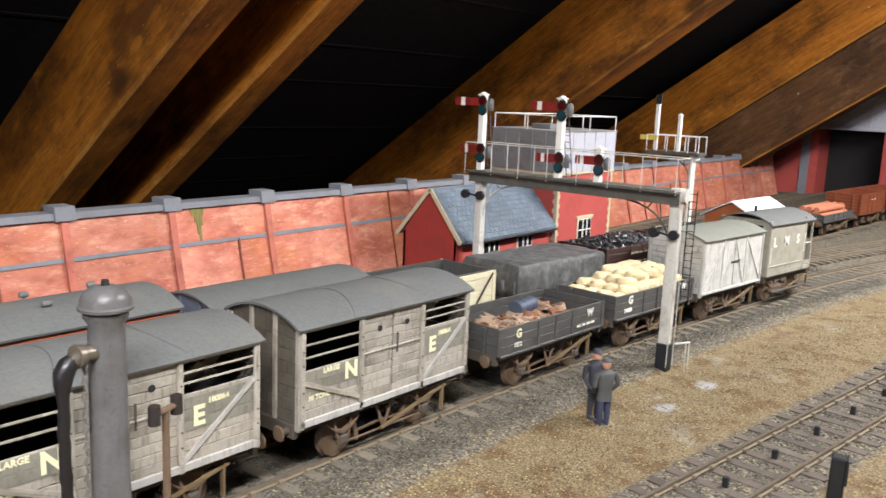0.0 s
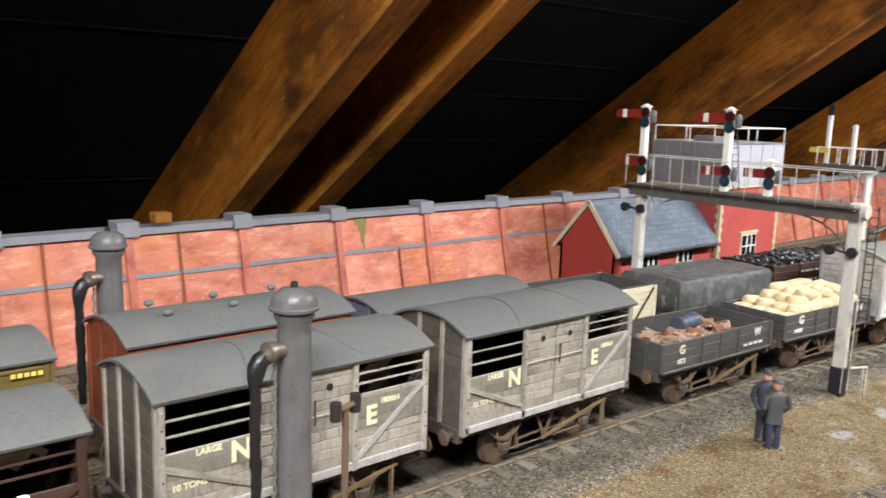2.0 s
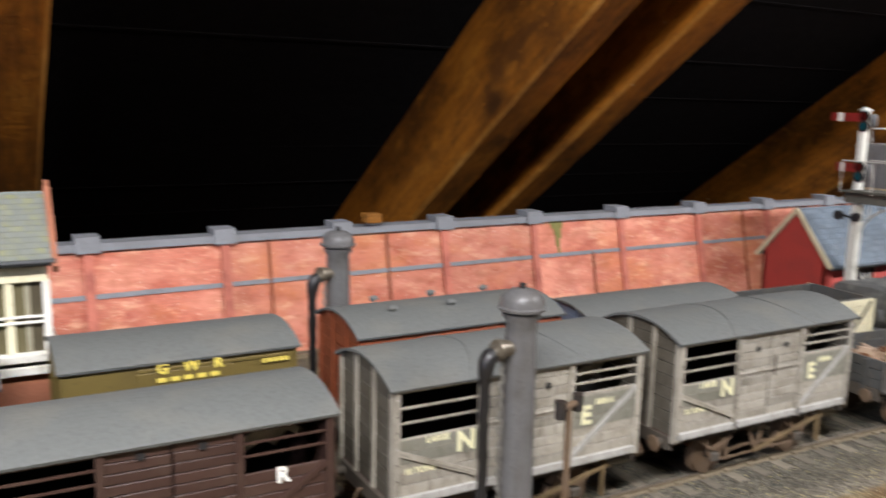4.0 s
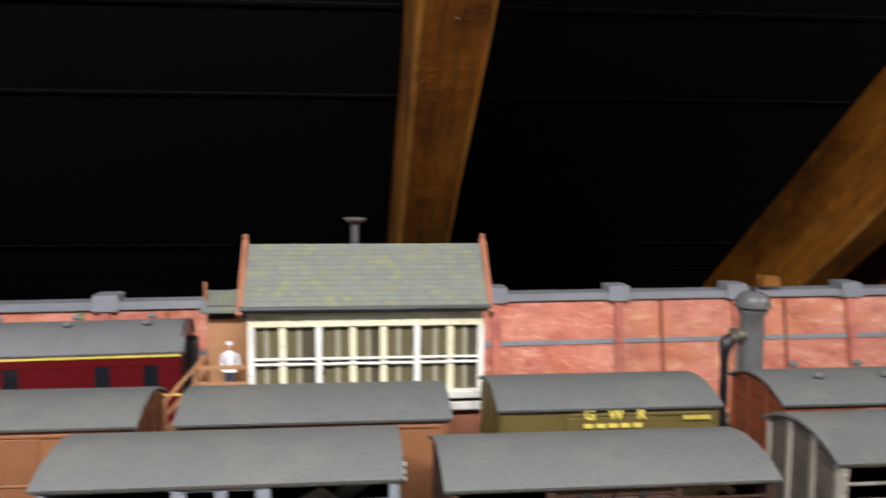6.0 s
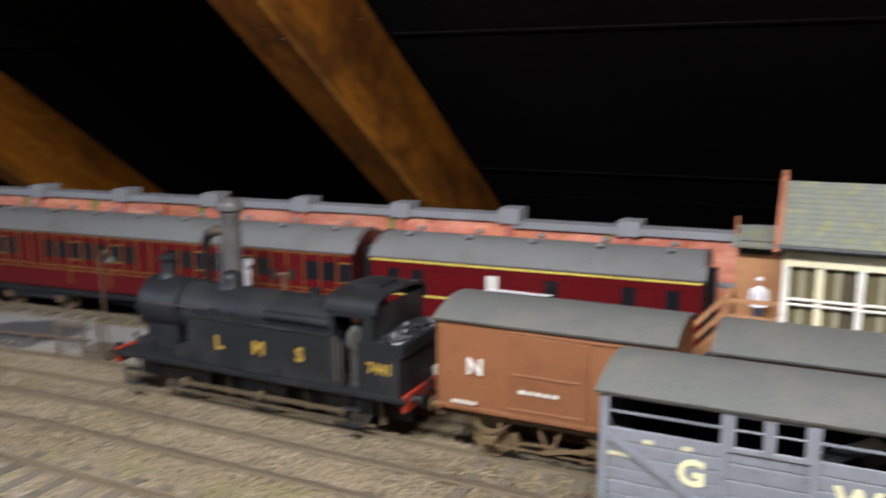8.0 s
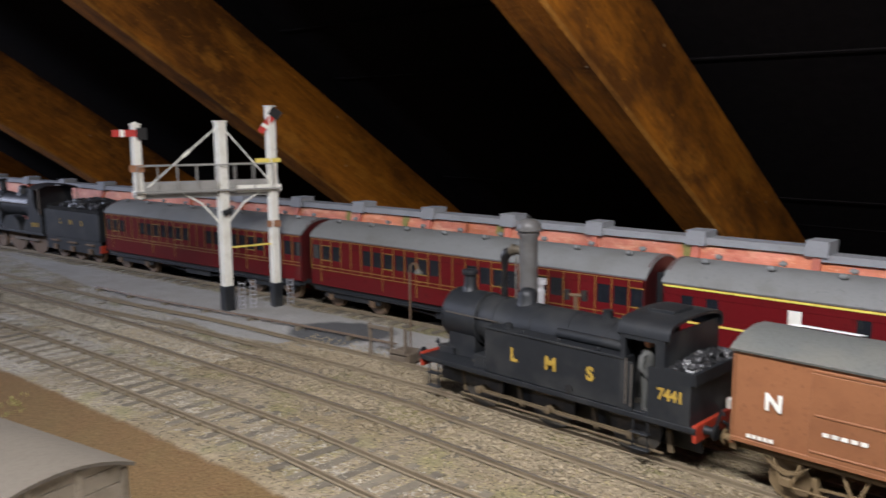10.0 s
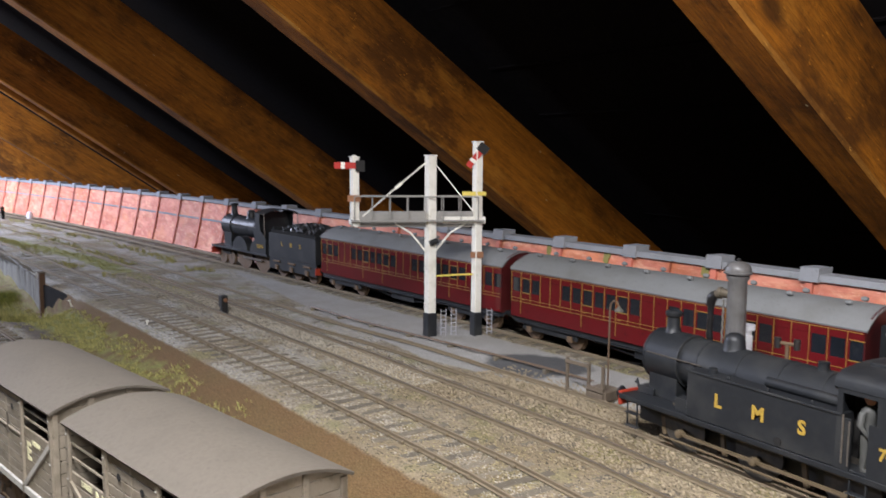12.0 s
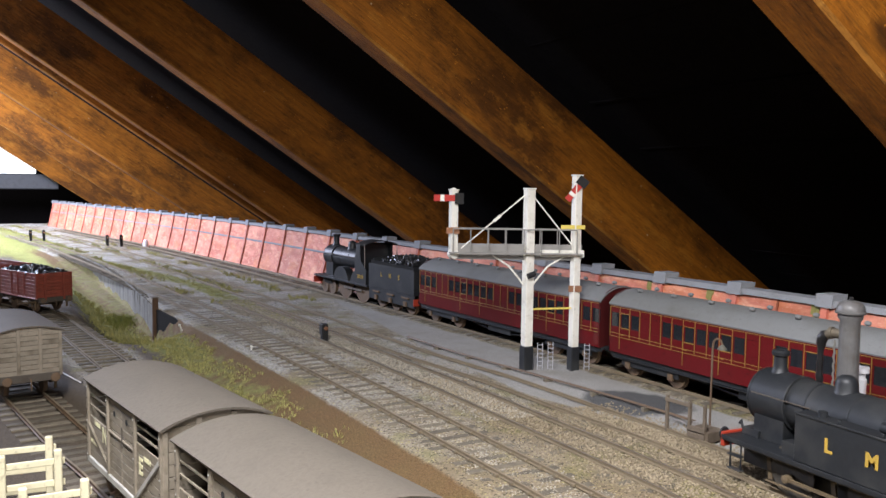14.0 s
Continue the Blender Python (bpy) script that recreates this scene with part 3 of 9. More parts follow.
def build_ground():
    xs = np.concatenate([np.arange(-3.78, -1.3, 0.02), np.arange(-1.3, 1.3, 0.0065), np.arange(1.3, 2.9, 0.02)])
    ys = np.arange(-1.05, 0.16, 0.0065)
    verts, zone, tone = [], [], []
    for x in xs:
        fr = (line_front(x), line_back(x), line_main(x), line_siding(x), line_loop(x))
        for y in ys:
            z, b, g, c, q = ground_at(x, y, fr)
            n1 = noise.noise(Vector((x * 40, y * 40, 0)))
            n2 = noise.noise(Vector((x * 190, y * 190, 3)))
            z += 0.0006 * n1 + 0.0005 * n2 * (0.6 + b) + 0.0030 * max(0, n2) * g
            verts.append((x, y, z))
            zone.append((b, g, c, q))
            bank = (fr[0] - y) if x < -0.1 else 0.0
            tone.append((smooth_step(0.05, 0.35, x), smooth_step(-0.85, -0.45, x), smooth_step(0.110, 0.120, bank) * (1 - smooth_step(0.160, 0.195, bank)), 1 - smooth_step(0.35, 1.1, math.hypot((x + 0.605) / 0.062, (y + 0.166 - 0.25 * (x + 0.605)) / 0.046))))
    ny = len(ys)
    faces = [(i * ny + j, (i + 1) * ny + j, (i + 1) * ny + j + 1, i * ny + j + 1) for i in range(len(xs) - 1) for j in range(ny - 1)]
    me = bpy.data.meshes.new("ground")
    me.from_pydata(verts, [], faces)
    at = me.color_attributes.new("zone", "FLOAT_COLOR", "POINT")
    at.data.foreach_set("color", np.array(zone, dtype=np.float32).ravel())
    at = me.color_attributes.new("tone", "FLOAT_COLOR", "POINT")
    at.data.foreach_set("color", np.array(tone, dtype=np.float32).ravel())
    me.shade_smooth()
    ob = new("ground", me)
    me.materials.append(ground_mat())
    return tagged(ob, "gritty brown yard, grey ballast and yellow-green grass scatter", "ground", kind="structure")


def ground_mat():
    m = bpy.data.materials.new("layout_ground")
    m.use_nodes = True
    nt = m.node_tree
    n, l = nt.nodes, nt.links
    bsdf = n["Principled BSDF"]
    bsdf.inputs["Roughness"].default_value = 0.9
    bsdf.inputs["Specular IOR Level"].default_value = 0.2
    tc = n.new("ShaderNodeTexCoord")
    at = n.new("ShaderNodeAttribute")
    at.attribute_name = "zone"
    sep = n.new("ShaderNodeSeparateColor")
    l.new(at.outputs["Color"], sep.inputs[0])

    def noise_node(scale, detail=5):
        q = n.new("ShaderNodeTexNoise")
        q.inputs["Scale"].default_value, q.inputs["Detail"].default_value = scale, detail
        l.new(tc.outputs["Object"], q.inputs["Vector"])
        return q.outputs["Fac"]

    def ramp(fac, stops):
        q = n.new("ShaderNodeValToRGB")
        for i, (p, c) in enumerate(stops):
            e = q.color_ramp.elements[i] if i < 2 else q.color_ramp.elements.new(p)
            e.position, e.color = p, (*c, 1)
        l.new(fac, q.inputs[0])
        return q.outputs["Color"]

    def mix(fac, a, b):
        q = n.new("ShaderNodeMix")
        q.data_type = "RGBA"
        l.new(fac, q.inputs["Factor"])
        l.new(a, q.inputs["A"])
        l.new(b, q.inputs["B"])
        return q.outputs["Result"]

    def edged(channel, amount=0.5):
        """A zone's mask with a ragged edge."""
        a = n.new("ShaderNodeMath")
        a.operation = "MULTIPLY_ADD"
        a.inputs[1].default_value, a.inputs[2].default_value = amount, -amount / 2
        l.new(noise_node(90, 4), a.inputs[0])
        b = n.new("ShaderNodeMath")
        b.operation = "ADD"
        l.new(a.outputs[0], b.inputs[0])
        l.new(channel, b.inputs[1])
        c = n.new("ShaderNodeMapRange")
        c.inputs["From Min"].default_value, c.inputs["From Max"].default_value = 0.32, 0.62
        l.new(b.outputs[0], c.inputs["Value"])
        return c.outputs[0]
    grit = noise_node(900, 3)
    vor = n.new("ShaderNodeTexVoronoi")
    vor.inputs["Scale"].default_value = 700
    l.new(tc.outputs["Object"], vor.inputs["Vector"])
    sandy = mix(noise_node(18), ramp(grit, [(0.30, (0.085, 0.064, 0.034)), (0.68, (0.325, 0.255, 0.145))]), ramp(grit, [(0.30, (0.058, 0.039, 0.018)), (0.72, (0.235, 0.168, 0.082))]))
    pale = n.new("ShaderNodeMapRange")
    pale.inputs["From Min"].default_value, pale.inputs["From Max"].default_value, pale.inputs["To Max"].default_value = 0.60, 0.74, 0.7
    l.new(noise_node(26, 6), pale.inputs["Value"])
    dust = ramp(grit, [(0.2, (0.16, 0.145, 0.11)), (0.8, (0.42, 0.39, 0.32))])
    patch = n.new("ShaderNodeMapRange")
    patch.inputs["From Min"].default_value, patch.inputs["From Max"].default_value, patch.inputs["To Max"].default_value = 0.50, 0.62, 0.85
    l.new(noise_node(48, 6), patch.inputs["Value"])
    sandy = mix(patch.outputs[0], sandy, ramp(grit, [(0.30, (0.050, 0.029, 0.012)), (0.75, (0.195, 0.116, 0.049))]))
    yard = mix(pale.outputs[0], sandy, dust)
    earth = mix(noise_node(30), ramp(grit, [(0.25, (0.04, 0.033, 0.025)), (0.8, (0.13, 0.11, 0.085))]), ramp(grit, [(0.25, (0.06, 0.044, 0.029)), (0.8, (0.17, 0.13, 0.088))]))
    tn = n.new("ShaderNodeAttribute")
    tn.attribute_name = "tone"
    ts = n.new("ShaderNodeSeparateColor")
    l.new(tn.outputs["Color"], ts.inputs[0])
    stone = vor.outputs["Color"]
    grey = mix(noise_node(14), ramp(stone, [(0.1, (0.175, 0.168, 0.155)), (0.9, (0.45, 0.44, 0.415))]), ramp(stone, [(0.1, (0.20, 0.182, 0.150)), (0.9, (0.49, 0.455, 0.385))]))
    tan = mix(noise_node(16), ramp(stone, [(0.1, (0.135, 0.11, 0.076)), (0.9, (0.25, 0.205, 0.14))]), ramp(stone, [(0.1, (0.19, 0.15, 0.095)), (0.9, (0.34, 0.275, 0.18))]))
    dark = mix(noise_node(20), ramp(stone, [(0.1, (0.035, 0.032, 0.026)), (0.9, (0.17, 0.155, 0.125))]), ramp(stone, [(0.1, (0.06, 0.05, 0.036)), (0.9, (0.24, 0.20, 0.14))]))
    ballast = mix(ts.outputs["Green"], grey, tan)

    def share(fac, lo, hi, top):
        q = n.new("ShaderNodeMapRange")
        q.inputs["From Min"].default_value, q.inputs["From Max"].default_value, q.inputs["To Max"].default_value = lo, hi, top
        l.new(fac, q.inputs["Value"])
        return q.outputs[0]
    # brown earth and olive weeds worked into the ballast, and odd straw-coloured chips
    ballast = mix(share(noise_node(13, 8), 0.47, 0.58, 0.78), ballast, ramp(grit, [(0.25, (0.090, 0.068, 0.038)), (0.8, (0.29, 0.222, 0.132))]))
    ballast = mix(share(noise_node(21, 7), 0.53, 0.64, 0.60), ballast, ramp(grit, [(0.25, (0.090, 0.083, 0.032)), (0.8, (0.30, 0.275, 0.118))]))
    ballast = mix(ts.outputs["Red"], ballast, dark)
    chip = n.new("ShaderNodeTexVoronoi")
    chip.inputs["Scale"].default_value = 850
    l.new(tc.outputs["Object"], chip.inputs["Vector"])
    cs = n.new("ShaderNodeSeparateColor")
    l.new(chip.outputs["Color"], cs.inputs[0])
    straw = ramp(grit, [(0.2, (0.26, 0.21, 0.09)), (0.8, (0.46, 0.39, 0.19))])
    black = ramp(grit, [(0.2, (0.02, 0.017, 0.012)), (0.8, (0.07, 0.06, 0.045))])
    ballast = mix(share(cs.outputs["Red"], 0.90, 0.93, 0.8), ballast, straw)
    ballast = mix(share(cs.outputs["Green"], 0.86, 0.90, 0.8), ballast, black)
    yard = mix(share(cs.outputs["Red"], 0.94, 0.96, 0.6), yard, straw)
    yard = mix(share(cs.outputs["Green"], 0.90, 0.94, 0.7), yard, black)
    grass = mix(noise_node(60), ramp(grit, [(0.25, (0.13, 0.12, 0.036)), (0.8, (0.44, 0.42, 0.13))]), ramp(grit, [(0.25, (0.045, 0.055, 0.014)), (0.8, (0.17, 0.19, 0.05))]))
    cinder = mix(noise_node(40, 6), ramp(grit, [(0.2, (0.24, 0.235, 0.225)), (0.8, (0.46, 0.455, 0.44))]), ramp(grit, [(0.2, (0.15, 0.14, 0.12)), (0.8, (0.32, 0.30, 0.26))]))
    yard = mix(edged(at.outputs["Alpha"]), yard, earth)
    soil = mix(noise_node(35), ramp(grit, [(0.25, (0.066, 0.034, 0.014)), (0.8, (0.215, 0.120, 0.056))]), ramp(grit, [(0.25, (0.062, 0.042, 0.017)), (0.8, (0.20, 0.142, 0.060))]))
    yard = mix(edged(ts.outputs["Blue"]), yard, soil)
    col = mix(edged(sep.outputs["Red"]), yard, ballast)
    col = mix(edged(sep.outputs["Blue"]), col, cinder)
    col = mix(edged(tn.outputs["Alpha"], 0.5), col, ramp(grit, [(0.2, (0.045, 0.045, 0.045)), (0.8, (0.12, 0.12, 0.118))]))
    col = mix(edged(sep.outputs["Green"], 0.9), col, grass)
    l.new(col, bsdf.inputs["Base Color"])
    bp = n.new("ShaderNodeBump")
    bp.inputs["Strength"].default_value, bp.inputs["Distance"].default_value = 0.7, 0.0006
    hh = n.new("ShaderNodeMath")
    hh.operation = "ADD"
    l.new(vor.outputs["Distance"], hh.inputs[0])
    l.new(grit, hh.inputs[1])
    l.new(hh.outputs[0], bp.inputs["Height"])
    l.new(bp.outputs[0], bsdf.inputs["Normal"])
    return m


build_ground()

# ---- roof of the loft ----
SLOPE = 34.07
TAN = math.tan(radians(SLOPE))
FOLD = -1.10


def under_z(y, x=0.0):
    """Height of the rafters' undersides; west of the fold the roof falls away."""
    return 0.288 - TAN * (y + 0.105) - 0.1425 * max(0.0, FOLD - x)


def rafter(x0, x1, depth=0.09, drop=0.0, material=None, label="orange-stained rough-sawn pine roof rafter"):
    length = 3.2
    low = 0.60
    bm = bmesh.new()
    rnd = random.Random(int(x0 * 1000))
    nx = 40
    rings = []
    for i in range(nx + 1):
        u = length * i / nx
        w0, w1 = rnd.uniform(-0.0006, 0.0006), rnd.uniform(-0.0006, 0.0006)
        c = 0.0030
        a, b = -(x1 - x0) / 2, (x1 - x0) / 2
        sec = [(a + w0 + c, 0), (b + w1 - c, 0), (b + w1, c), (b + w1, depth), (a + w0, depth), (a + w0, c)]
        rings.append([bm.verts.new((u, p, q)) for p, q in sec])
    for r, s in zip(rings, rings[1:]):
        for i in range(6):
            j = (i + 1) % 6
            # chamfers take the brighter wood: wear plus the lit edge in the colour
            bm.faces.new((r[i], r[j], s[j], s[i])).material_index = 1 if i in (1, 5) else 0
    bm.faces.new(rings[0])
    bm.faces.new(rings[-1])
    # local x runs up the slope, local y across, local z out of the roof
    up = Vector((0, -math.cos(radians(SLOPE)), math.sin(radians(SLOPE))))
    out = Vector((0, math.sin(radians(SLOPE)), math.cos(radians(SLOPE))))
    side = out.cross(up)
    m = Matrix((up, side, out)).transposed().to_4x4()
    m.translation = Vector(((x0 + x1) / 2, low, under_z(low, (x0 + x1) / 2) - drop / math.cos(radians(SLOPE))))
    ob = part("rafter", bm, material or M_RAFTER, None, m=m)
    ob.data.materials.append(M_ARRIS)
    return tagged(ob, label, "rafter", "roof rafters", kind="structure")


for a, b, d in ((0.035, 0.081, 0.105), (-0.497, -0.447, 0.100), (0.453, 0.492, 0.105), (0.560, 0.598, 0.095), (1.125, 1.185, 0.125), (1.800, 1.855, 0.120), (2.36, 2.41, 0.11),
                (2.95, 3.00, 0.11), (-1.136, -1.084, 0.112), (-1.752, -1.690, 0.112), (-2.392, -2.370, 0.112), (-2.325, -2.270, 0.112), (-2.990, -2.915, 0.112), (-3.575, -3.515, 0.112),
                (-4.150, -4.070, 0.112)):
    rafter(a, b, d)
# darker wood here: dirt and the face's shade are both in the colour
rafter(1.797, 1.857, 0.100, 0.104, M_SAWN, "saw-marked timber below the rafter, dirt and shade in its colour")

# roofing felt above the rafters, both slopes, and the floor and gables that close the loft
off = 0.152 / math.cos(radians(SLOPE))


def roof_sheet(name, pts, label, laps=0):
    bm = bmesh.new()
    p0, p1, p3 = Vector(pts[0]), Vector(pts[1]), Vector(pts[3])
    rl = random.Random(8)
    for i in range(laps):
        c = (p0 + p1) / 2 + (p3 - p0) * ((i + rl.uniform(0.2, 0.8)) / laps)
        q = Matrix.Translation(c) @ pose(0, 0, 0, -SLOPE, 0, rl.uniform(-0.25, 0.25))
        bmesh.ops.create_cube(bm, size=1, matrix=q @ Matrix.Diagonal(((p1 - p0).length, rl.uniform(0.002, 0.006), rl.uniform(0.0008, 0.0022), 1)))
    lo = [bm.verts.new(p) for p in pts]
    hi = [bm.verts.new((p[0], p[1], p[2] + 0.02)) for p in pts]
    bm.faces.new(lo)
    bm.faces.new(hi)
    for i in range(4):
        bm.faces.new((lo[i], lo[(i + 1) % 4], hi[(i + 1) % 4], hi[i]))
    return tagged(part(name, bm, M_SARK), label, "ceiling", kind="structure")


YE, YR = 0.75, -2.1
zr = under_z(YR) + off
ze = under_z(YE) + off
fall = 0.1425 * (5.0 + FOLD)
roof_sheet("ceiling", [(FOLD, YE, ze), (3.2, YE, ze), (3.2, YR, zr), (FOLD, YR, zr)], "black bitumen roofing felt between the rafters", 34)
roof_sheet("ceiling_west", [(-5, YE, ze - fall), (FOLD, YE, ze), (FOLD, YR, zr), (-5, YR, zr - fall)], "black bitumen roofing felt, falling towards the far gable")
roof_sheet("ceiling_far_slope", [(FOLD, YR, zr), (3.2, YR, zr), (3.2, YR * 2 - YE, ze), (FOLD, YR * 2 - YE, ze)], "black bitumen roofing felt of the opposite slope")
roof_sheet("ceiling_far_west", [(-5, YR, zr - fall), (FOLD, YR, zr), (FOLD, YR * 2 - YE, ze), (-5, YR * 2 - YE, ze - fall)], "black bitumen felt of the opposite slope, falling westward")
for nm, x in (("wall_gable_west", -5.0), ("wall_gable_east", 3.2)):
    prism(nm, M_SARK, None, [(YE, -1.2), (YE, under_z(YE) + off), (YR, zr), (2 * YR - YE, under_z(YE) + off), (2 * YR - YE, -1.2)], "x", x - 0.02 if x < 0 else x, x if x < 0 else x + 0.02)
    tagged(bpy.data.objects[nm], "dark unlit gable end of the loft", "wall", kind="structure")
fl = box("floor", mat("chipboard_floor", (0.16, 0.11, 0.06), scale=80), None, -5, 3.2, 2 * YR - YE, YE, -1.22, -1.2, bev=0)
tagged(fl, "brown chipboard loft floor", "floor", kind="structure")

# ---- retaining wall at the back ----
def wall_mat():
    m = bpy.data.materials.new("painted_brick_wall")
    m.use_nodes = True
    nt = m.node_tree
    n, l = nt.nodes, nt.links
    bsdf = n["Principled BSDF"]
    bsdf.inputs["Roughness"].default_value = 0.62
    bsdf.inputs["Specular IOR Level"].default_value = 0.35
    tc = n.new("ShaderNodeTexCoord")
    sp = n.new("ShaderNodeSeparateXYZ")
    l.new(tc.outputs["Object"], sp.inputs[0])
    cb = n.new("ShaderNodeCombineXYZ")
    l.new(sp.outputs["X"], cb.inputs["X"])
    l.new(sp.outputs["Z"], cb.inputs["Y"])
    br = n.new("ShaderNodeTexBrick")
    br.inputs["Scale"].default_value = 1.0
    br.inputs["Brick Width"].default_value, br.inputs["Row Height"].default_value, br.inputs["Mortar Size"].default_value = 0.0052, 0.00178, 0.00014
    br.inputs["Color1"].default_value, br.inputs["Color2"].default_value = (0.42, 0.105, 0.062, 1), (0.52, 0.15, 0.09, 1)
    br.inputs["Mortar"].default_value = (0.36, 0.12, 0.08, 1)
    l.new(cb.outputs[0], br.inputs["Vector"])

    def noisy(scale, stretch, detail=6):
        mp = n.new("ShaderNodeMapping")
        mp.inputs["Scale"].default_value = stretch
        l.new(tc.outputs["Object"], mp.inputs["Vector"])
        q = n.new("ShaderNodeTexNoise")
        q.inputs["Scale"].default_value, q.inputs["Detail"].default_value, q.inputs["Roughness"].default_value = scale, detail, 0.65
        l.new(mp.outputs[0], q.inputs["Vector"])
        return q.outputs["Fac"]

    def band(fac, lo, hi, top):
        q = n.new("ShaderNodeMapRange")
        q.inputs["From Min"].default_value, q.inputs["From Max"].default_value, q.inputs["To Max"].default_value = lo, hi, top
        l.new(fac, q.inputs["Value"])
        return q.outputs[0]

    def over(col, fac, c):
        q = n.new("ShaderNodeMix")
        q.data_type = "RGBA"
        q.inputs["B"].default_value = (*c, 1)
        l.new(fac, q.inputs["Factor"])
        l.new(col, q.inputs["A"])
        return q.outputs["Result"]
    col = br.outputs["Color"]
    col = over(col, band(noisy(22, (0.8, 1, 1.8)), 0.40, 0.62, 0.85), (0.66, 0.27, 0.18))
    col = over(col, band(noisy(17, (0.9, 1, 1.5)), 0.50, 0.68, 0.75), (0.58, 0.20, 0.075))
    col = over(col, band(noisy(13, (1.3, 1, 1.0)), 0.56, 0.76, 0.55), (0.26, 0.07, 0.05))
    col = over(col, band(noisy(60, (0.8, 1, 2.4)), 0.52, 0.70, 0.6), (0.78, 0.46, 0.28))
    col = over(col, band(noisy(48, (0.7, 1, 1.6), 8), 0.50, 0.66, 0.55), (0.33, 0.095, 0.040))
    col = over(col, band(noisy(420, (0.5, 1, 1.4), 3), 0.62, 0.72, 0.5), (0.82, 0.58, 0.44))
    oi = n.new("ShaderNodeObjectInfo")
    mr = n.new("ShaderNodeMapRange")
    mr.inputs["To Min"].default_value, mr.inputs["To Max"].default_value = 0.80, 1.12
    l.new(oi.outputs["Random"], mr.inputs["Value"])
    hs = n.new("ShaderNodeHueSaturation")
    l.new(mr.outputs[0], hs.inputs["Value"])
    l.new(col, hs.inputs["Color"])
    l.new(hs.outputs["Color"], bsdf.inputs["Base Color"])
    bp = n.new("ShaderNodeBump")
    bp.inputs["Strength"].default_value, bp.inputs["Distance"].default_value = 0.35, 0.0004
    l.new(noisy(300, (1, 1, 3), 3), bp.inputs["Height"])
    l.new(bp.outputs[0], bsdf.inputs["Normal"])
    return m


M_WALL = wall_mat()
M_PILASTER = mat("dark_red_painted_brick", (0.47, 0.145, 0.095), rough=0.65, var=0.15, scale=300, bump=0.3, dirt=(0.18, 0.04, 0.03), dirt_amt=0.6, dirt_scale=60, each=0.12)
M_MOSS = mat("moss_streak", (0.20, 0.18, 0.055), rough=0.9, var=0.3, scale=400, bump=0.6)
PIL_K = [-40, -16, -10, -6, -3, 0, 4, 8, 12, 24]
PIL_X = [-4.05, -1.764, -1.173, -0.791, -0.513, -0.251, 0.095, 0.454, 0.848, 2.05]
CAP_Z = 0.0898
LEAN = 0.020


def pil_x(k):
    return (float(np.interp(k, PIL_K, PIL_X)) + 0.02) * 1.03 - 0.02


def wall_top(k):
    return CAP_Z + (0.0045 if k < 0 else 0.0)


def wall_face(x, h, top, out=0.0):
    """A point of the battered face: h from 0 at the foot to 1 at the top; the foot is bowed out."""
    c = (1 - h)
    return (x, wall_y(x) - LEAN * (0.75 * c + 0.25 * c * c) - out, top * h)


wall = tagged(new("wall_north"), "long battered red-brick retaining wall, streaky weathered paint", "wall", kind="structure")


def face_strip(name, x0, x1, h0, h1, top, out, thick, material, nx=6, nz=5, label=""):
    bm = bmesh.new()
    grid, back = [], []
    for i in range(nx + 1):
        x = x0 + (x1 - x0) * i / nx
        grid.append([bm.verts.new(wall_face(x, h0 + (h1 - h0) * j / nz, top, out)) for j in range(nz + 1)])
        back.append([bm.verts.new(wall_face(x, h0 + (h1 - h0) * j / nz, top, out - thick)) for j in (0, nz)])
    for i in range(nx):
        for j in range(nz):
            bm.faces.new((grid[i][j], grid[i + 1][j], grid[i + 1][j + 1], grid[i][j + 1]))
        bm.faces.new((grid[i][nz], grid[i + 1][nz], back[i + 1][1], back[i][1]))
        bm.faces.new((grid[i][0], back[i][0], back[i + 1][0], grid[i + 1][0]))
        bm.faces.new((back[i][0], back[i][1], back[i + 1][1], back[i + 1][0]))
    for g, b in ((grid[0], back[0]), (grid[-1], back[-1])):
        bm.faces.new(g + [b[1], b[0]])
    return part(name, bm, material, wall, label)


rw = random.Random(5)
for k in range(-38, 23):
    xa, xb = pil_x(k), pil_x(k + 1)
    if xa < -3.62:
        continue
    top = wall_top(k)
    near = -1.3 < xa < 1.4
    face_strip("panel", xa, xb, 0, 1, top, 0.0, 0.012, M_WALL)
    # string course, coping
    face_strip("string_course", xa + 0.0031, xb - 0.0031, 0.60, 0.635, top, 0.0012, 0.0024, M_COPING, 4, 1)
    face_strip("coping", xa, xb, 0.955, 1.012, top, 0.0032, 0.017, M_COPING, 4, 1)
    # pilaster with its capstone
    pt = max(top, wall_top(k - 1))
    face_strip("pilaster", xa - 0.0030, xa + 0.0030, 0, 0.957, pt, 0.0030, 0.0032, M_PILASTER, 2, 6)
    face_strip("capstone", xa - 0.0080, xa + 0.0080, 0.945, 1.065, pt, 0.0050, 0.0180, M_COPING, 3, 1)
    if near and rw.random() < 0.55:
        xm = xa + (xb - xa) * rw.uniform(0.35, 0.65)
        face_strip("downpipe", xm, xm + 0.0016, 0.02, 0.62 if rw.random() < 0.6 else 0.95, top, 0.0016, 0.0018, M_REDBROWN, 1, 5, "thin rust-red downpipe")
rmoss = random.Random(31)
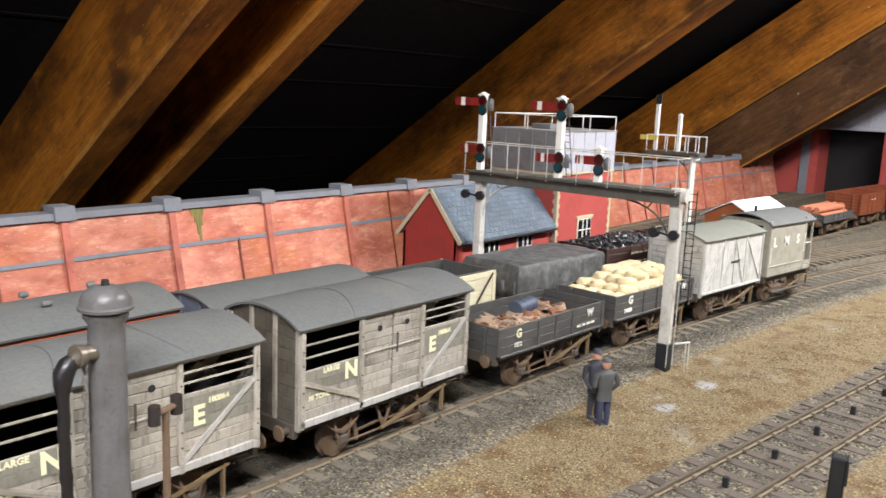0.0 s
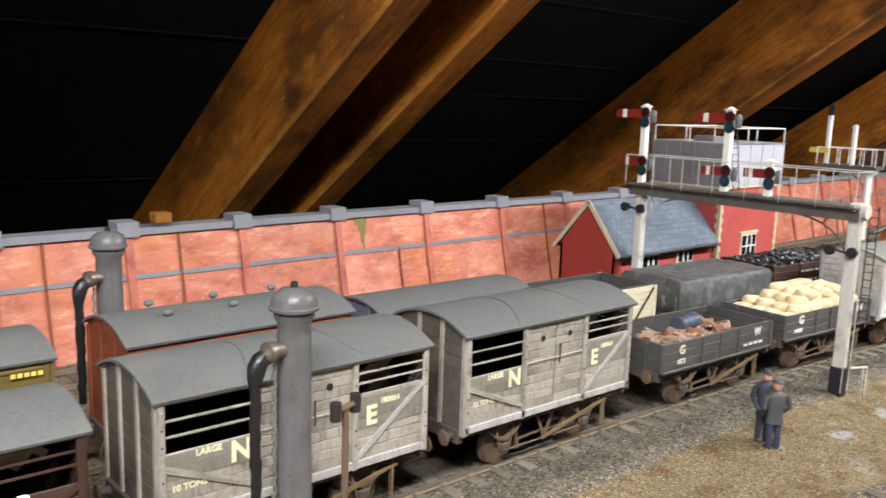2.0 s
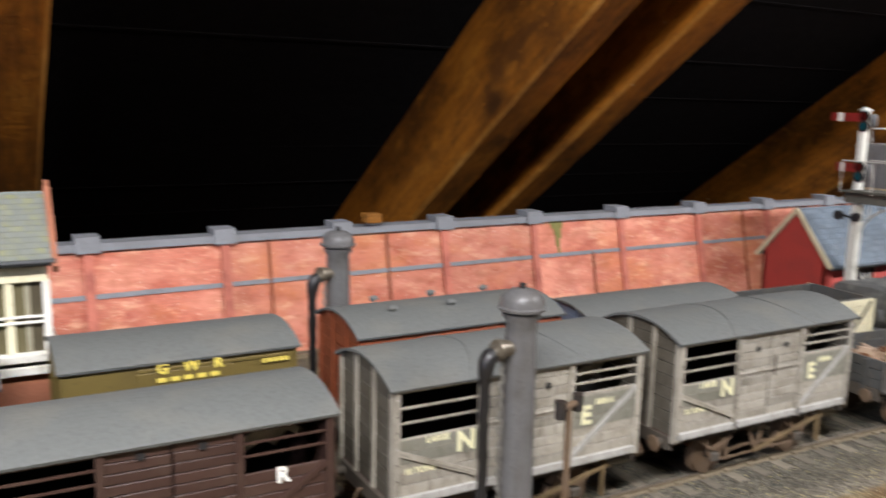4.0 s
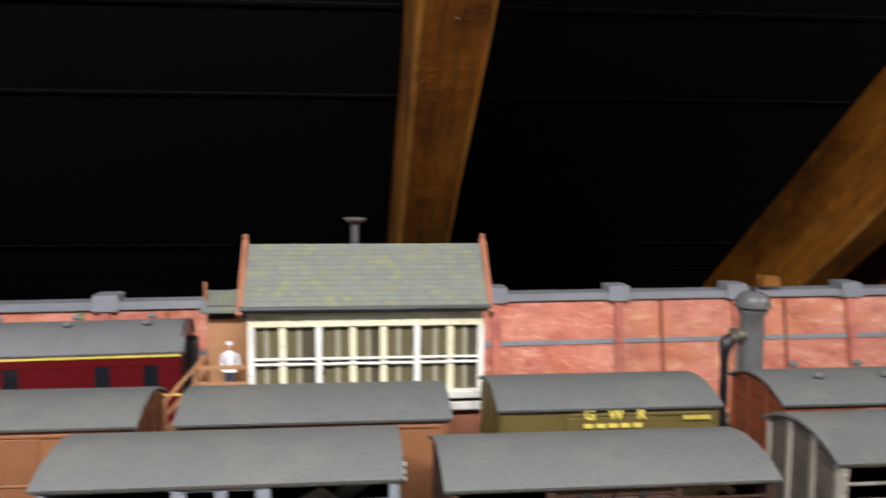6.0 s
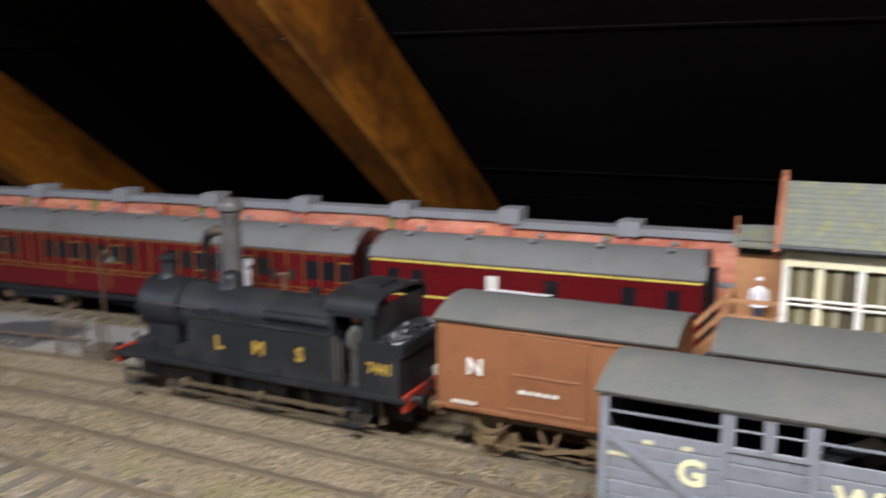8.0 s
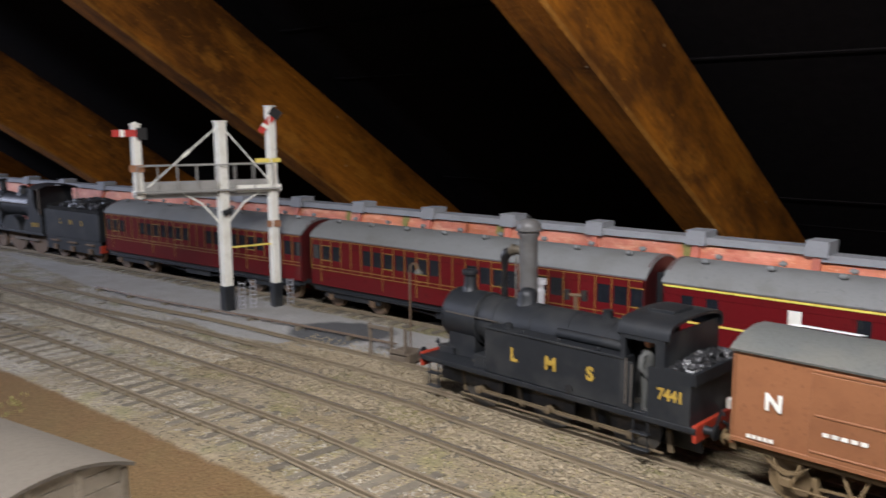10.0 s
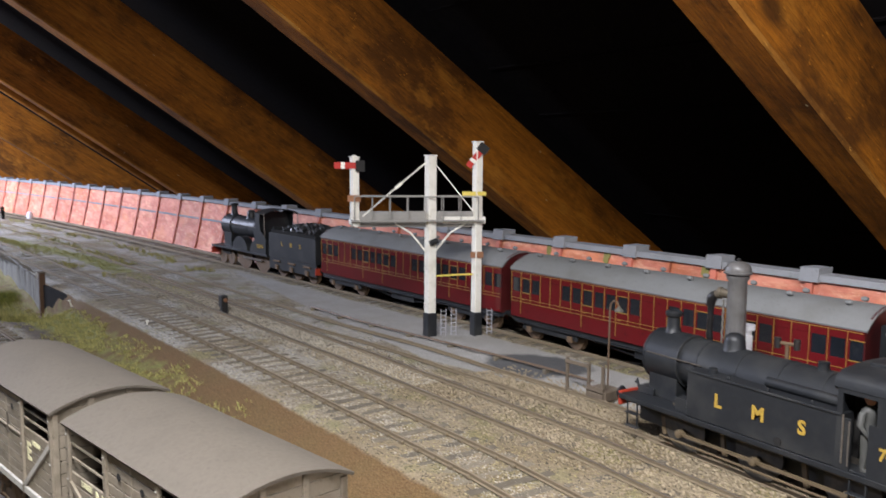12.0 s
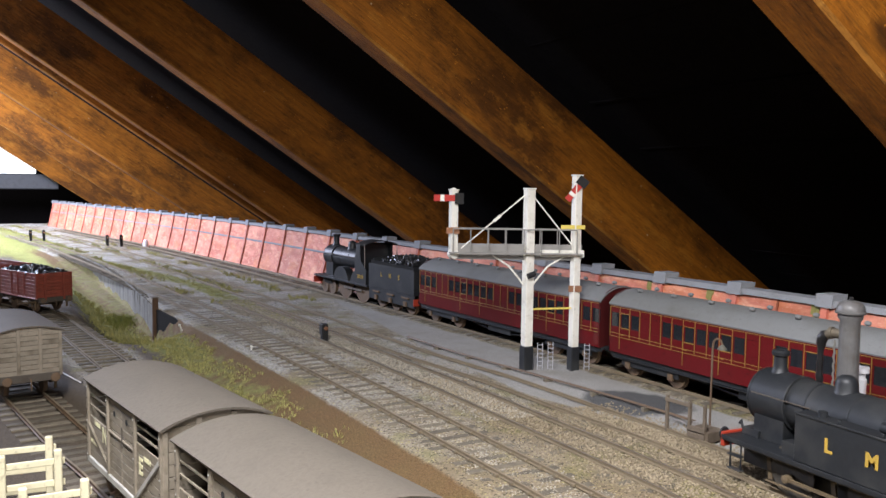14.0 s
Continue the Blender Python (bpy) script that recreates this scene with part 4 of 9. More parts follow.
for mx, h0, w in ((0.487, 0.62, 0.013), (-0.66, 0.62, 0.010), (-0.545, 0.6, 0.012), (-0.19, 0.75, 0.008), (-0.74, 0.7, 0.008), (-0.36, 0.72, 0.007)):
    x = mx
    while x < mx + w:
        d = rmoss.uniform(0.0008, 0.0022)
        deep = h0 + (0.93 - h0) * min(1.0, abs((x - mx) / w - 0.5) * 2 + rmoss.uniform(-0.1, 0.35))
        if deep < 0.92:
            face_strip("moss_streak", x, x + d, deep, 0.95, CAP_Z + (0.0045 if mx < -0.26 else 0), 0.0005 + rmoss.uniform(0, 0.0004), 0.0008, M_MOSS, 1, 4, "yellow-green moss streak below the coping")
        x += d

# ---- track ----
def sweep(bm_pts, section):
    """A section (across, up) drawn along points in the plane."""
    bm = bmesh.new()
    rings = []
    n = len(bm_pts)
    for i, p in enumerate(bm_pts):
        a, b = bm_pts[max(i - 1, 0)], bm_pts[min(i + 1, n - 1)]
        d = Vector((b[0] - a[0], b[1] - a[1], 0)).normalized()
        s = Vector((-d.y, d.x, 0))
        rings.append([bm.verts.new(Vector(p) + s * u + Vector((0, 0, v))) for u, v in section])
    m = len(section)
    for r, q in zip(rings, rings[1:]):
        for i in range(m):
            bm.faces.new((r[i], r[(i + 1) % m], q[(i + 1) % m], q[i]))
    bm.faces.new(rings[0])
    bm.faces.new(rings[-1])
    return bm


RAIL_SEC = [(-0.0016, 0), (0.0016, 0), (0.0016, 0.0004), (0.0005, 0.0007), (0.0005, 0.0019), (0.0008, 0.0021), (0.0008, 0.0028), (-0.0008, 0.0028), (-0.0008, 0.0021), (-0.0005, 0.0019),
            (-0.0005, 0.0007), (-0.0016, 0.0004)]
HEAD_SEC = [(-0.0007, 0.00278), (0.0007, 0.00278), (0.0007, 0.00295), (-0.0007, 0.00295)]


def track(name, f, x0, x1, z, label, pitch=0.0175, bury=None, chairs=None, rail=None, head=None):
    root = tagged(new(name), label, "track", "railway tracks", kind="structure")
    xs = np.arange(x0, x1 + 0.001, 0.02)
    for s in (-1, 1):
        pts = [(float(x), f(float(x)) + s * 0.0165, z - 0.0028 - sink(x, f(x))) for x in xs.tolist()]
        part("rail", sweep(pts, RAIL_SEC), rail or M_RAIL, root)
        part("rail_head", sweep(pts, HEAD_SEC), head or M_RAILTOP, root, "dull worn rail head")
    rs = random.Random(len(name))
    x = x0 + 0.01
    while x < x1:
        dip = sink(x, f(x))
        m = pose(x + rs.uniform(-0.0008, 0.0008), f(x), z - dip - 0.0028 - 0.0012 - (bury[1] if bury and x < bury[0] else 0.0) * rs.uniform(0.6, 1.3), 0, 0, heading(f, x) + rs.uniform(-1.2, 1.2))
        key = "sleeper_mesh"
        wood = M_DARKSLEEPER if name == "track_siding" else M_SLEEPER
        if key not in MESHES:
            bm = bmesh.new()
            bmesh.ops.create_cube(bm, size=1, matrix=Matrix.Diagonal((0.0068, 0.060, 0.0024, 1)))
            bmesh.ops.bevel(bm, geom=bm.edges[:], offset=0.0003, segments=1, affect="EDGES")
            finish(bm, key)
        put("sleeper", MESHES[key], wood, root, m)
        if chairs and chairs[0] < x < chairs[1]:
            for s in (-1, 1):
                for e in (-1, 1):
                    box("rail_chair", rail or M_RAIL, root, x - 0.0018, x + 0.0018, f(x) + s * 0.0165 + e * 0.0019 - 0.0011, f(x) + s * 0.0165 + e * 0.0019 + 0.0011, z - dip - 0.0030, z - dip - 0.0010, bev=0.0003)
        x += pitch
    return root


track("track_front", line_front, -1.28, 1.9, RAILZ, "rusty bullhead track in grey ballast", bury=(-0.2, 0.0011), chairs=(0.28, 0.75), rail=M_TANRAIL)
track("track_back", line_back, -3.0, 1.9, RAILZ, "rusty bullhead track in tan ballast", bury=(-0.2, 0.0017), rail=M_TANRAIL, head=M_TANTOP)
track("track_loop", line_loop, -3.0, 0.02, RAILZ, "loop track with dark sleepers in tan ballast", bury=(0.1, 0.0006), chairs=(-0.95, -0.40), rail=M_TANRAIL, head=M_TANTOP)
track("track_main", line_main, -3.3, 2.6, RAILZ, "main line track below the retaining wall", rail=M_TANRAIL, head=M_TANTOP)
track("track_far", line_far, 1.15, 2.3, RAILZ, "far siding track below the bridge", rail=M_TANRAIL, head=M_TANTOP)
track("track_siding", line_siding, 0.30, 1.6, 0.0052, "yard siding with dull tan rails and dark sleepers", bury=(3.0, 0.0005), chairs=(0.40, 0.75), rail=M_TANRAIL, head=M_RAILTOP)
track("track_coal", line_coal, -1.75, -0.66, -0.0085, "sunken coal siding with dusty rails beside the bank", bury=(0.0, 0.0009), rail=M_TANRAIL, head=M_TANTOP)
track("track_yard", line_yard, -1.6, -0.15, -0.0085, "sunken goods yard track half buried in brown earth", bury=(3.0, 0.0017), rail=M_RAIL, head=M_TANTOP)

# ---- running gear shared by the wagons ----
M_DISC = mat("dark_brown_wheel_disc", (0.018, 0.014, 0.011), rough=0.8, var=0.3, scale=300)


def wheel(root, x, s, r=0.0108, material=None, name="wheel", drop=0.0):
    k = r / 0.0108
    turn = pose(x, s * 0.0165, r - drop, 90 if s < 0 else -90, 0, 0) @ Matrix.Diagonal((1, 1, -1, 1))
    w = lathe(name, M_DISC, root, [(0.0, -0.0012), (round(0.0022 * k, 5), -0.0018), (round(0.0030 * k, 5), -0.0009), (round(0.0086 * k, 5), -0.0005), (round(0.0086 * k, 5), 0.0012), (0.0, 0.0012)], turn, 20)
    lathe("tyre", material or M_IRON, root, [(round(a * k, 5), b) for a, b in ((0.0084, -0.0016), (0.0106, -0.0018), (0.0108, 0.0010), (0.0116, 0.0012), (0.0116, 0.0020), (0.0084, 0.0020))], turn, 20)
    return w


def chassis(root, length, iron=None, sole=None, wb=0.063, half=0.0245, ride=None):
    iron, sole = iron or M_IRON, sole or M_SOLEBAR
    at = root.matrix_basis.translation
    drop = sink(at.x, at.y) if ride is None else ride
    for s in (-1, 1):
        y = s * 0.0205
        box("solebar", sole, root, -length / 2 + 0.002, length / 2 - 0.002, y - 0.0012, y + 0.0012, 0.0170, 0.0232)
        for e in (-1, 1):
            x = e * wb / 2
            wheel(root, x, s, material=iron, drop=drop)
            yo = s * 0.0228
            prism("axle_guard", iron, root, [(x - 0.0072, 0.0175), (x - 0.0030, 0.0080 - drop), (x + 0.0030, 0.0080 - drop), (x + 0.0072, 0.0175), (x + 0.0058, 0.0175), (x + 0.0020, 0.0100 - drop),
                                             (x - 0.0020, 0.0100 - drop), (x - 0.0058, 0.0175)], "y", min(yo, yo + s * 0.0006), max(yo, yo + s * 0.0006))
            box("axlebox", sole, root, x - 0.0028, x + 0.0028, yo - 0.0018, yo + 0.0018, 0.0085 - drop, 0.0132 - drop, bev=0.0006)
            prism("spring", iron, root, [(x - 0.0115, 0.0172), (x - 0.006, 0.0152 - drop * 0.7), (x, 0.0142 - drop), (x + 0.006, 0.0152 - drop * 0.7), (x + 0.0115, 0.0172), (x + 0.006, 0.0165 - drop * 0.7), (x, 0.0158 - drop), (x - 0.006, 0.0165 - drop * 0.7)],
                  "y", yo - 0.0013, yo + 0.0013)
            xe = e * length / 2
            rod("buffer_shank", sole, root, (xe, s * 0.0198, 0.0198), (xe + e * 0.0062, s * 0.0198, 0.0198), 0.0024, 0.0019)
            lathe("buffer_head", iron, root, [(0.0, 0.0), (0.0036, 0.0), (0.0042, 0.0005), (0.0036, 0.0011), (0.0, 0.0014)], pose(xe + e * 0.0060, s * 0.0198, 0.0198, 0, e * 90, 0), 16)
        rod("tie_bar", iron, root, (-wb / 2, s * 0.0228, 0.0086 - drop), (wb / 2, s * 0.0228, 0.0086 - drop), 0.0006, seg=6)
        for e in (-1, 1):
            box("brake_shoe", iron, root, e * (wb / 2 - 0.0128) - 0.0014, e * (wb / 2 - 0.0128) + 0.0014, s * 0.0175 - 0.0022, s * 0.0175 + 0.0022, 0.0050 - drop, 0.0150 - drop, turn=pose(0, 0, 0, 0, e * 14, 0))
            bar("push_rod", iron, root, (0, s * 0.0175, 0.0105 - drop), (e * (wb / 2 - 0.0130), s * 0.0175, 0.0095 - drop), 0.0012, 0.0012)
        prism("v_hanger", iron, root, [(-0.0068, 0.0180), (-0.0052, 0.0180), (0.0, 0.0098 - drop), (0.0052, 0.0180), (0.0068, 0.0180), (0.0012, 0.0086 - drop), (-0.0012, 0.0086 - drop)], "y", s * 0.0218 - 0.0004, s * 0.0218 + 0.0004)
        bar("brake_lever", M_MUDIRON, root, (-0.004, s * 0.0240, 0.0092 - drop), (0.050, s * 0.0240, 0.0172), 0.0010, 0.0018)
        bar("lever_guard", M_MUDIRON, root, (0.047, s * 0.0236, 0.0200), (0.047, s * 0.0236, 0.0060 - drop), 0.0010, 0.0024)
    for e in (-1, 1):
        xe = e * length / 2
        box("buffer_beam", sole, root, xe - 0.0016, xe + 0.0016, -half, half, 0.0165, 0.0235)
        rod("axle", iron, root, (e * wb / 2, -0.0228, 0.0108 - drop), (e * wb / 2, 0.0228, 0.0108 - drop), 0.0013, seg=8)
        pipe("coupling", iron, root, [(xe, 0, 0.0195), (xe + e * 0.003, 0, 0.0190), (xe + e * 0.0045, 0, 0.0160), (xe + e * 0.005, 0, 0.0120), (xe + e * 0.0035, 0, 0.0095)], 0.0007, 6)


def plank_row(name, material, root, x0, x1, y, z0, z1, n, s=-1, thick=0.0011, gap=0.0003):
    h = (z1 - z0) / n
    for i in range(n):
        box(name, material, root, x0, x1, y - thick / 2, y + thick / 2, z0 + i * h, z0 + (i + 1) * h - gap, bev=0.00025)


def rain_strip(root, x, half, rise, z, skew=0.0):
    pts = [(x + skew * (1 - (y / half) ** 2), y, z + h + 0.0002) for y, h in arc_points(half, rise, 14)]
    pipe("rain_strip", M_GREYROOF, root, pts, 0.0004, 5)


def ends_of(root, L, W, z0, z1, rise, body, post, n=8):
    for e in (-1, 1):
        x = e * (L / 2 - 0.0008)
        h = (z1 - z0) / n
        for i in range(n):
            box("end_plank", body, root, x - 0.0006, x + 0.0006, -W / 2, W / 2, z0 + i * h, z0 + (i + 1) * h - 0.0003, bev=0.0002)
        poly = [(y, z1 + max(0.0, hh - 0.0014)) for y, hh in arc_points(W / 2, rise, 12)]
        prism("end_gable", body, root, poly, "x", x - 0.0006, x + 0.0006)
        for y in (-W / 2 + 0.0012, -W / 6, W / 6, W / 2 - 0.0012):
            box("end_stanchion", post, root, min(x, x + e * 0.0016), max(x, x + e * 0.0016), y - 0.0014, y + 0.0014, z0 - 0.003, z1 + rise * (1 - (2 * y / W) ** 2) - 0.0022, bev=0.0003)


def cattle_wagon(m, label, body, post, roof, letters, style="slats", iron=None, top=0.0722, rise=0.0078, strips=True, L=0.1285, ride=None):
    """Open-slatted cattle wagon: planked lower sides, barred openings, middle doors, arched roof."""
    W = 0.054
    root = thing("cattle_wagon", m, label, "wagon", "goods wagons")
    chassis(root, L, iron=iron, ride=ride)
    z0, z1 = 0.0235, 0.0575 if style == "open" else 0.0485
    box("floor", M_DARKBROWN, root, -L / 2, L / 2, -W / 2 + 0.001, W / 2 - 0.001, 0.0225, 0.0240)
    # added black sheet: the shade behind the openings is put into its colour
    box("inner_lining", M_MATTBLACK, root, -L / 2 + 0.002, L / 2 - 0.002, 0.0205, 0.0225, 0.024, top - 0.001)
    dw = 0.0150 if style == "open" else 0.0235
    for s in (-1, 1):
        y = s * (W / 2 - 0.0006)
        yo = y + s * 0.0009
        for a, b in ((-L / 2, -dw), (dw, L / 2)):
            za = z1 if style != "slats" else 0.0505 if a < 0 else 0.0560
            plank_row("side_plank", body, root, a, b, y, z0 + 0.002, za, 5 if za < 0.054 else 6, gap=0.00030)
            for zz in ((0.0562, 0.0625) if style == "slats" and a < 0 else (0.0600, 0.0645) if style == "slats" else (0.0545, 0.0595) if style == "bars" else (0.0632,)):
                box("side_rail", post, root, a, b, y - 0.0004, y + 0.0004, zz, zz + 0.0008, bev=0)
        if style != "open":
            plank_row("door_plank", body, root, -dw, -0.0004, y, z0 + 0.002, top - 0.0015, 10, gap=0.00030)
            plank_row("door_plank", body, root, 0.0004, dw, y, z0 + 0.002, top - 0.0015, 10, gap=0.00030)
            for x in (-0.0105, 0.0105):
                lathe("lamp_hole", M_MATTBLACK, root, [(0.0, 0.0), (0.0016, 0.0), (0.0016, 0.0002), (0.0, 0.0002)], pose(x, yo + s * 0.0001, 0.0625, 90 if s < 0 else -90), 12)
        else:
            plank_row("door_plank", body, root, -dw, dw, y, z0 + 0.002, z1, 5)
            for x in (-dw, -0.0021, dw - 0.0034):
                box("door_post", post, root, x, x + (0.0042 if abs(x) < 0.01 else 0.0034), yo - 0.0006, yo + 0.0006, z1 - 0.002, top)
            for zz, hh in ((z1 - 0.0022, 0.0022), (0.0635, 0.0007), (top - 0.0034, 0.0030)):
                box("door_rail", post, root, -dw, dw, yo - 0.0005, yo + 0.0005, zz, zz + hh)
        box("top_rail", body, root, -L / 2, L / 2, y - 0.0007, y + 0.0007, top - 0.0030, top)
        box("curb_rail", M_LIGHTGREY if style == "slats" else body, root, -L / 2, L / 2, yo - 0.0008, yo + 0.0008, z0 - 0.0015, z0 + 0.0022)
        for x in (-L / 2 + 0.0015, -dw, dw, L / 2 - 0.0015):
            box("side_post", post, root, x - 0.0015, x + 0.0015, yo - 0.0008, yo + 0.0008, z0 - 0.002, top - 0.0005)
            if style == "slats":
                for k in range(7):
                    zb = z0 + 0.003 + k * (top - z0 - 0.008) / 6
                    rod("bolt_head", M_SOLEBAR if k % 3 else M_LIGHTGREY, root, (x, yo + s * 0.0007, zb), (x, yo + s * 0.0012, zb), 0.00045, seg=6)
        bar("diagonal_brace", post, root, (-L / 2 + 0.002, yo, z1 - 0.0035), (-dw - 0.0005, yo, z0 + 0.0055), 0.0014, 0.0024)
        bar("diagonal_brace", M_LIGHTGREY if style == "slats" else post, root, (L / 2 - 0.003, yo, z1 - 0.001 + (0.0075 if style == "slats" else 0)), (dw + 0.0005, yo, z0 + 0.0025), 0.0014, 0.0022)
        if style == "slats":
            box("bump_rail", post, root, -dw, dw, yo - 0.0005, yo + 0.0005, 0.0500, 0.0512)
            bar("door_bolt", M_SOLEBAR, root, (0.003, yo - 0.0004, 0.047), (0.003, yo - 0.0004, 0.058), 0.0008, 0.0006)
    # grey wagons' ends are darker: grime plus their shaded side, both in the colour
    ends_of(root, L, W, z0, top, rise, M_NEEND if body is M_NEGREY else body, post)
    bar("partition_board", M_LIGHTGREY, root, (dw + 0.016, -0.010, 0.0520), (L / 2 - 0.003, -0.010, 0.0710), 0.0012, 0.0055)
    bar("partition_board", M_LIGHTGREY, root, (dw + 0.001, -0.014, 0.0520), (dw + 0.019, -0.014, 0.0620), 0.0012, 0.0050)
    bar("partition_board", M_LIGHTGREY, root, (dw + 0.018, -0.0135, 0.0622), (dw + 0.027, -0.0135, 0.0560), 0.0012, 0.0030)
    arch_roof("roof", roof, root, -L / 2 - 0.0022, L / 2 + 0.0022, W / 2 + 0.0024, rise, top - 0.0004)
    for x, k in ((-0.030, 0.010), (0.030, -0.010)) if strips else ():
        rain_strip(root, x, W / 2 + 0.002, rise, top - 0.0004, k)
    yl = -W / 2 - 0.0003
    if body is M_NEGREY:
        for x0, x1, z0, z1 in ((-0.0620, -0.0250, 0.0395, 0.0500), (0.0250, 0.0620, 0.0395, 0.0545)):
            n = 2 if x0 < 0 else 3
            for i in range(n):
                box("lettering_patch", M_PATCH, root, x0, x1, yl + 0.0001, yl + 0.0004, z0 + (z1 - z0) * i / n, z0 + (z1 - z0) * (i + 1) / n - 0.0004, bev=0)
    for chars, size, x, z, mt in letters:
        if chars == "|":
            bars_text(mt, root, x, yl, z, size, 0.0016, 6)
        else:
            text(chars, size, mt, root, x, yl, z)
    return root


def box_van(m, label, L, body, roof, letters, eave=0.0700, rise=0.0070, iron=None, style="panel", post=None, name="box_van", W=0.054):
    root = thing(name, m, label, "wagon", "goods wagons")
    chassis(root, L, iron=iron, sole=iron if iron else None)
    z0 = 0.0232
    post = post or body
    for s in (-1, 1):
        y = s * (W / 2 - 0.0006)
        yo = y + s * 0.0009
        if style == "plank":
            plank_row("side_plank", body, root, -L / 2, L / 2, y, z0, eave, 10)
        else:
            box("side_sheet", body, root, -L / 2, L / 2, y - 0.0006, y + 0.0006, z0, eave)
        box("curb_rail", post, root, -L / 2, L / 2, yo - 0.0006, yo + 0.0006, z0 - 0.001, z0 + 0.0014)
        if style == "cross":
            for x in (-L / 2 + 0.001, -0.021, 0.021, L / 2 - 0.001):
                box("side_post", post, root, x - 0.0010, x + 0.0010, yo - 0.0007, yo + 0.0007, z0, eave - 0.0006)
            for e in (-1, 1):
                bar("diagonal_brace", post, root, (e * (L / 2 - 0.002), yo, z0 + 0.002), (e * 0.022, yo, eave - 0.004), 0.0013, 0.0011)
            bar("door_brace", post, root, (-0.019, yo, z0 + 0.003), (-0.001, yo, eave - 0.004), 0.0012, 0.0009)
            bar("door_brace", post, root, (0.019, yo, z0 + 0.003), (0.001, yo, eave - 0.004), 0.0012, 0.0009)
            box("door_gap", M_SOLEBAR, root, -0.0003, 0.0003, yo - 0.0001, yo + 0.0001, z0 + 0.002, eave - 0.002, bev=0)
            bar("door_bar", M_SOLEBAR, root, (-0.006, yo - 0.0006, 0.047), (0.010, yo - 0.0006, 0.0475), 0.0008, 0.0012)
        else:
            box("door_sheet", body, root, -0.0205, 0.0205, yo - 0.0005, yo + 0.0005, z0 + 0.001, eave - 0.005)
            box("door_rail", post, root, -0.0200, L / 2 - 0.004, yo - 0.0004, yo + 0.0009, eave - 0.0048, eave - 0.0032)
            box("door_rail", post, root, -0.018, 0.016, yo - 0.0010, yo + 0.0010, 0.0445, 0.0457)
            box("door_rail", post, root, -0.020, 0.019, yo - 0.0010, yo + 0.0010, z0 + 0.0035, z0 + 0.0047)
    ends_of(root, L, W, z0, eave, rise, body, post, 9)
    arch_roof("roof", roof, root, -L / 2 - 0.0020, L / 2 + 0.0020, W / 2 + 0.0020, rise, eave - 0.0003)
    yl = -W / 2 - 0.0014
    for chars, size, x, z, mt in letters:
        if chars == "|":
            bars_text(mt, root, x, yl, z, size, 0.0019, 5)
        elif chars == "#":
            box("lettering_patch", mt, root, x - size / 2, x + size / 2, yl - 0.0001, yl + 0.0003, z - size * 0.55, z + size * 0.55, bev=0)
        else:
            text(chars, size, mt, root, x, yl, z)
    return root


def open_wagon(m, label, L, body, height, n, letters, inner=None, name="open_wagon"):
    W = 0.053
    root = thing(name, m, label, "wagon", "goods wagons")
    chassis(root, L)
    z0 = 0.0232
    z1 = z0 + height
    box("floor", inner or body, root, -L / 2, L / 2, -W / 2, W / 2, z0 - 0.001, z0 + 0.001)
    for s in (-1, 1):
        y = s * (W / 2 - 0.0008)
        plank_row("side_plank", body, root, -L / 2, L / 2, y, z0, z1, n, thick=0.0016)
        yo = y + s * 0.0011
        for x in (-0.020, 0.0, 0.020):
            box("side_strap", body, root, x - 0.0010, x + 0.0010, yo - 0.0005, yo + 0.0005, z0 - 0.002, z1 - 0.0005)
        for e in (-1, 1):
            box("corner_plate", body, root, e * (L / 2) - 0.003, e * (L / 2) + 0.0004, yo - 0.0004, yo + 0.0004, z0, z1, bev=0)
        box("curb_rail", body, root, -L / 2, L / 2, yo - 0.0006, yo + 0.0006, z0 - 0.0018, z0)
    for e in (-1, 1):
        x = e * (L / 2 - 0.0008)
        h = height / n
        for i in range(n):
            box("end_plank", body, root, x - 0.0008, x + 0.0008, -W / 2, W / 2, z0 + i * h, z0 + (i + 1) * h - 0.0003, bev=0.0002)
        for y in (-0.014, 0.014):
            box("end_stanchion", body, root, min(x, x + e * 0.0028), max(x, x + e * 0.0028), y - 0.0016, y + 0.0016, z0 - 0.004, z1 - 0.001)
    yl = -W / 2 - 0.0006
    for chars, size, x, z, mt in letters:
        if chars == "|":
            bars_text(mt, root, x, yl, z, size, 0.0016)
        else:
            text(chars, size, mt, root, x, yl, z)
    return root


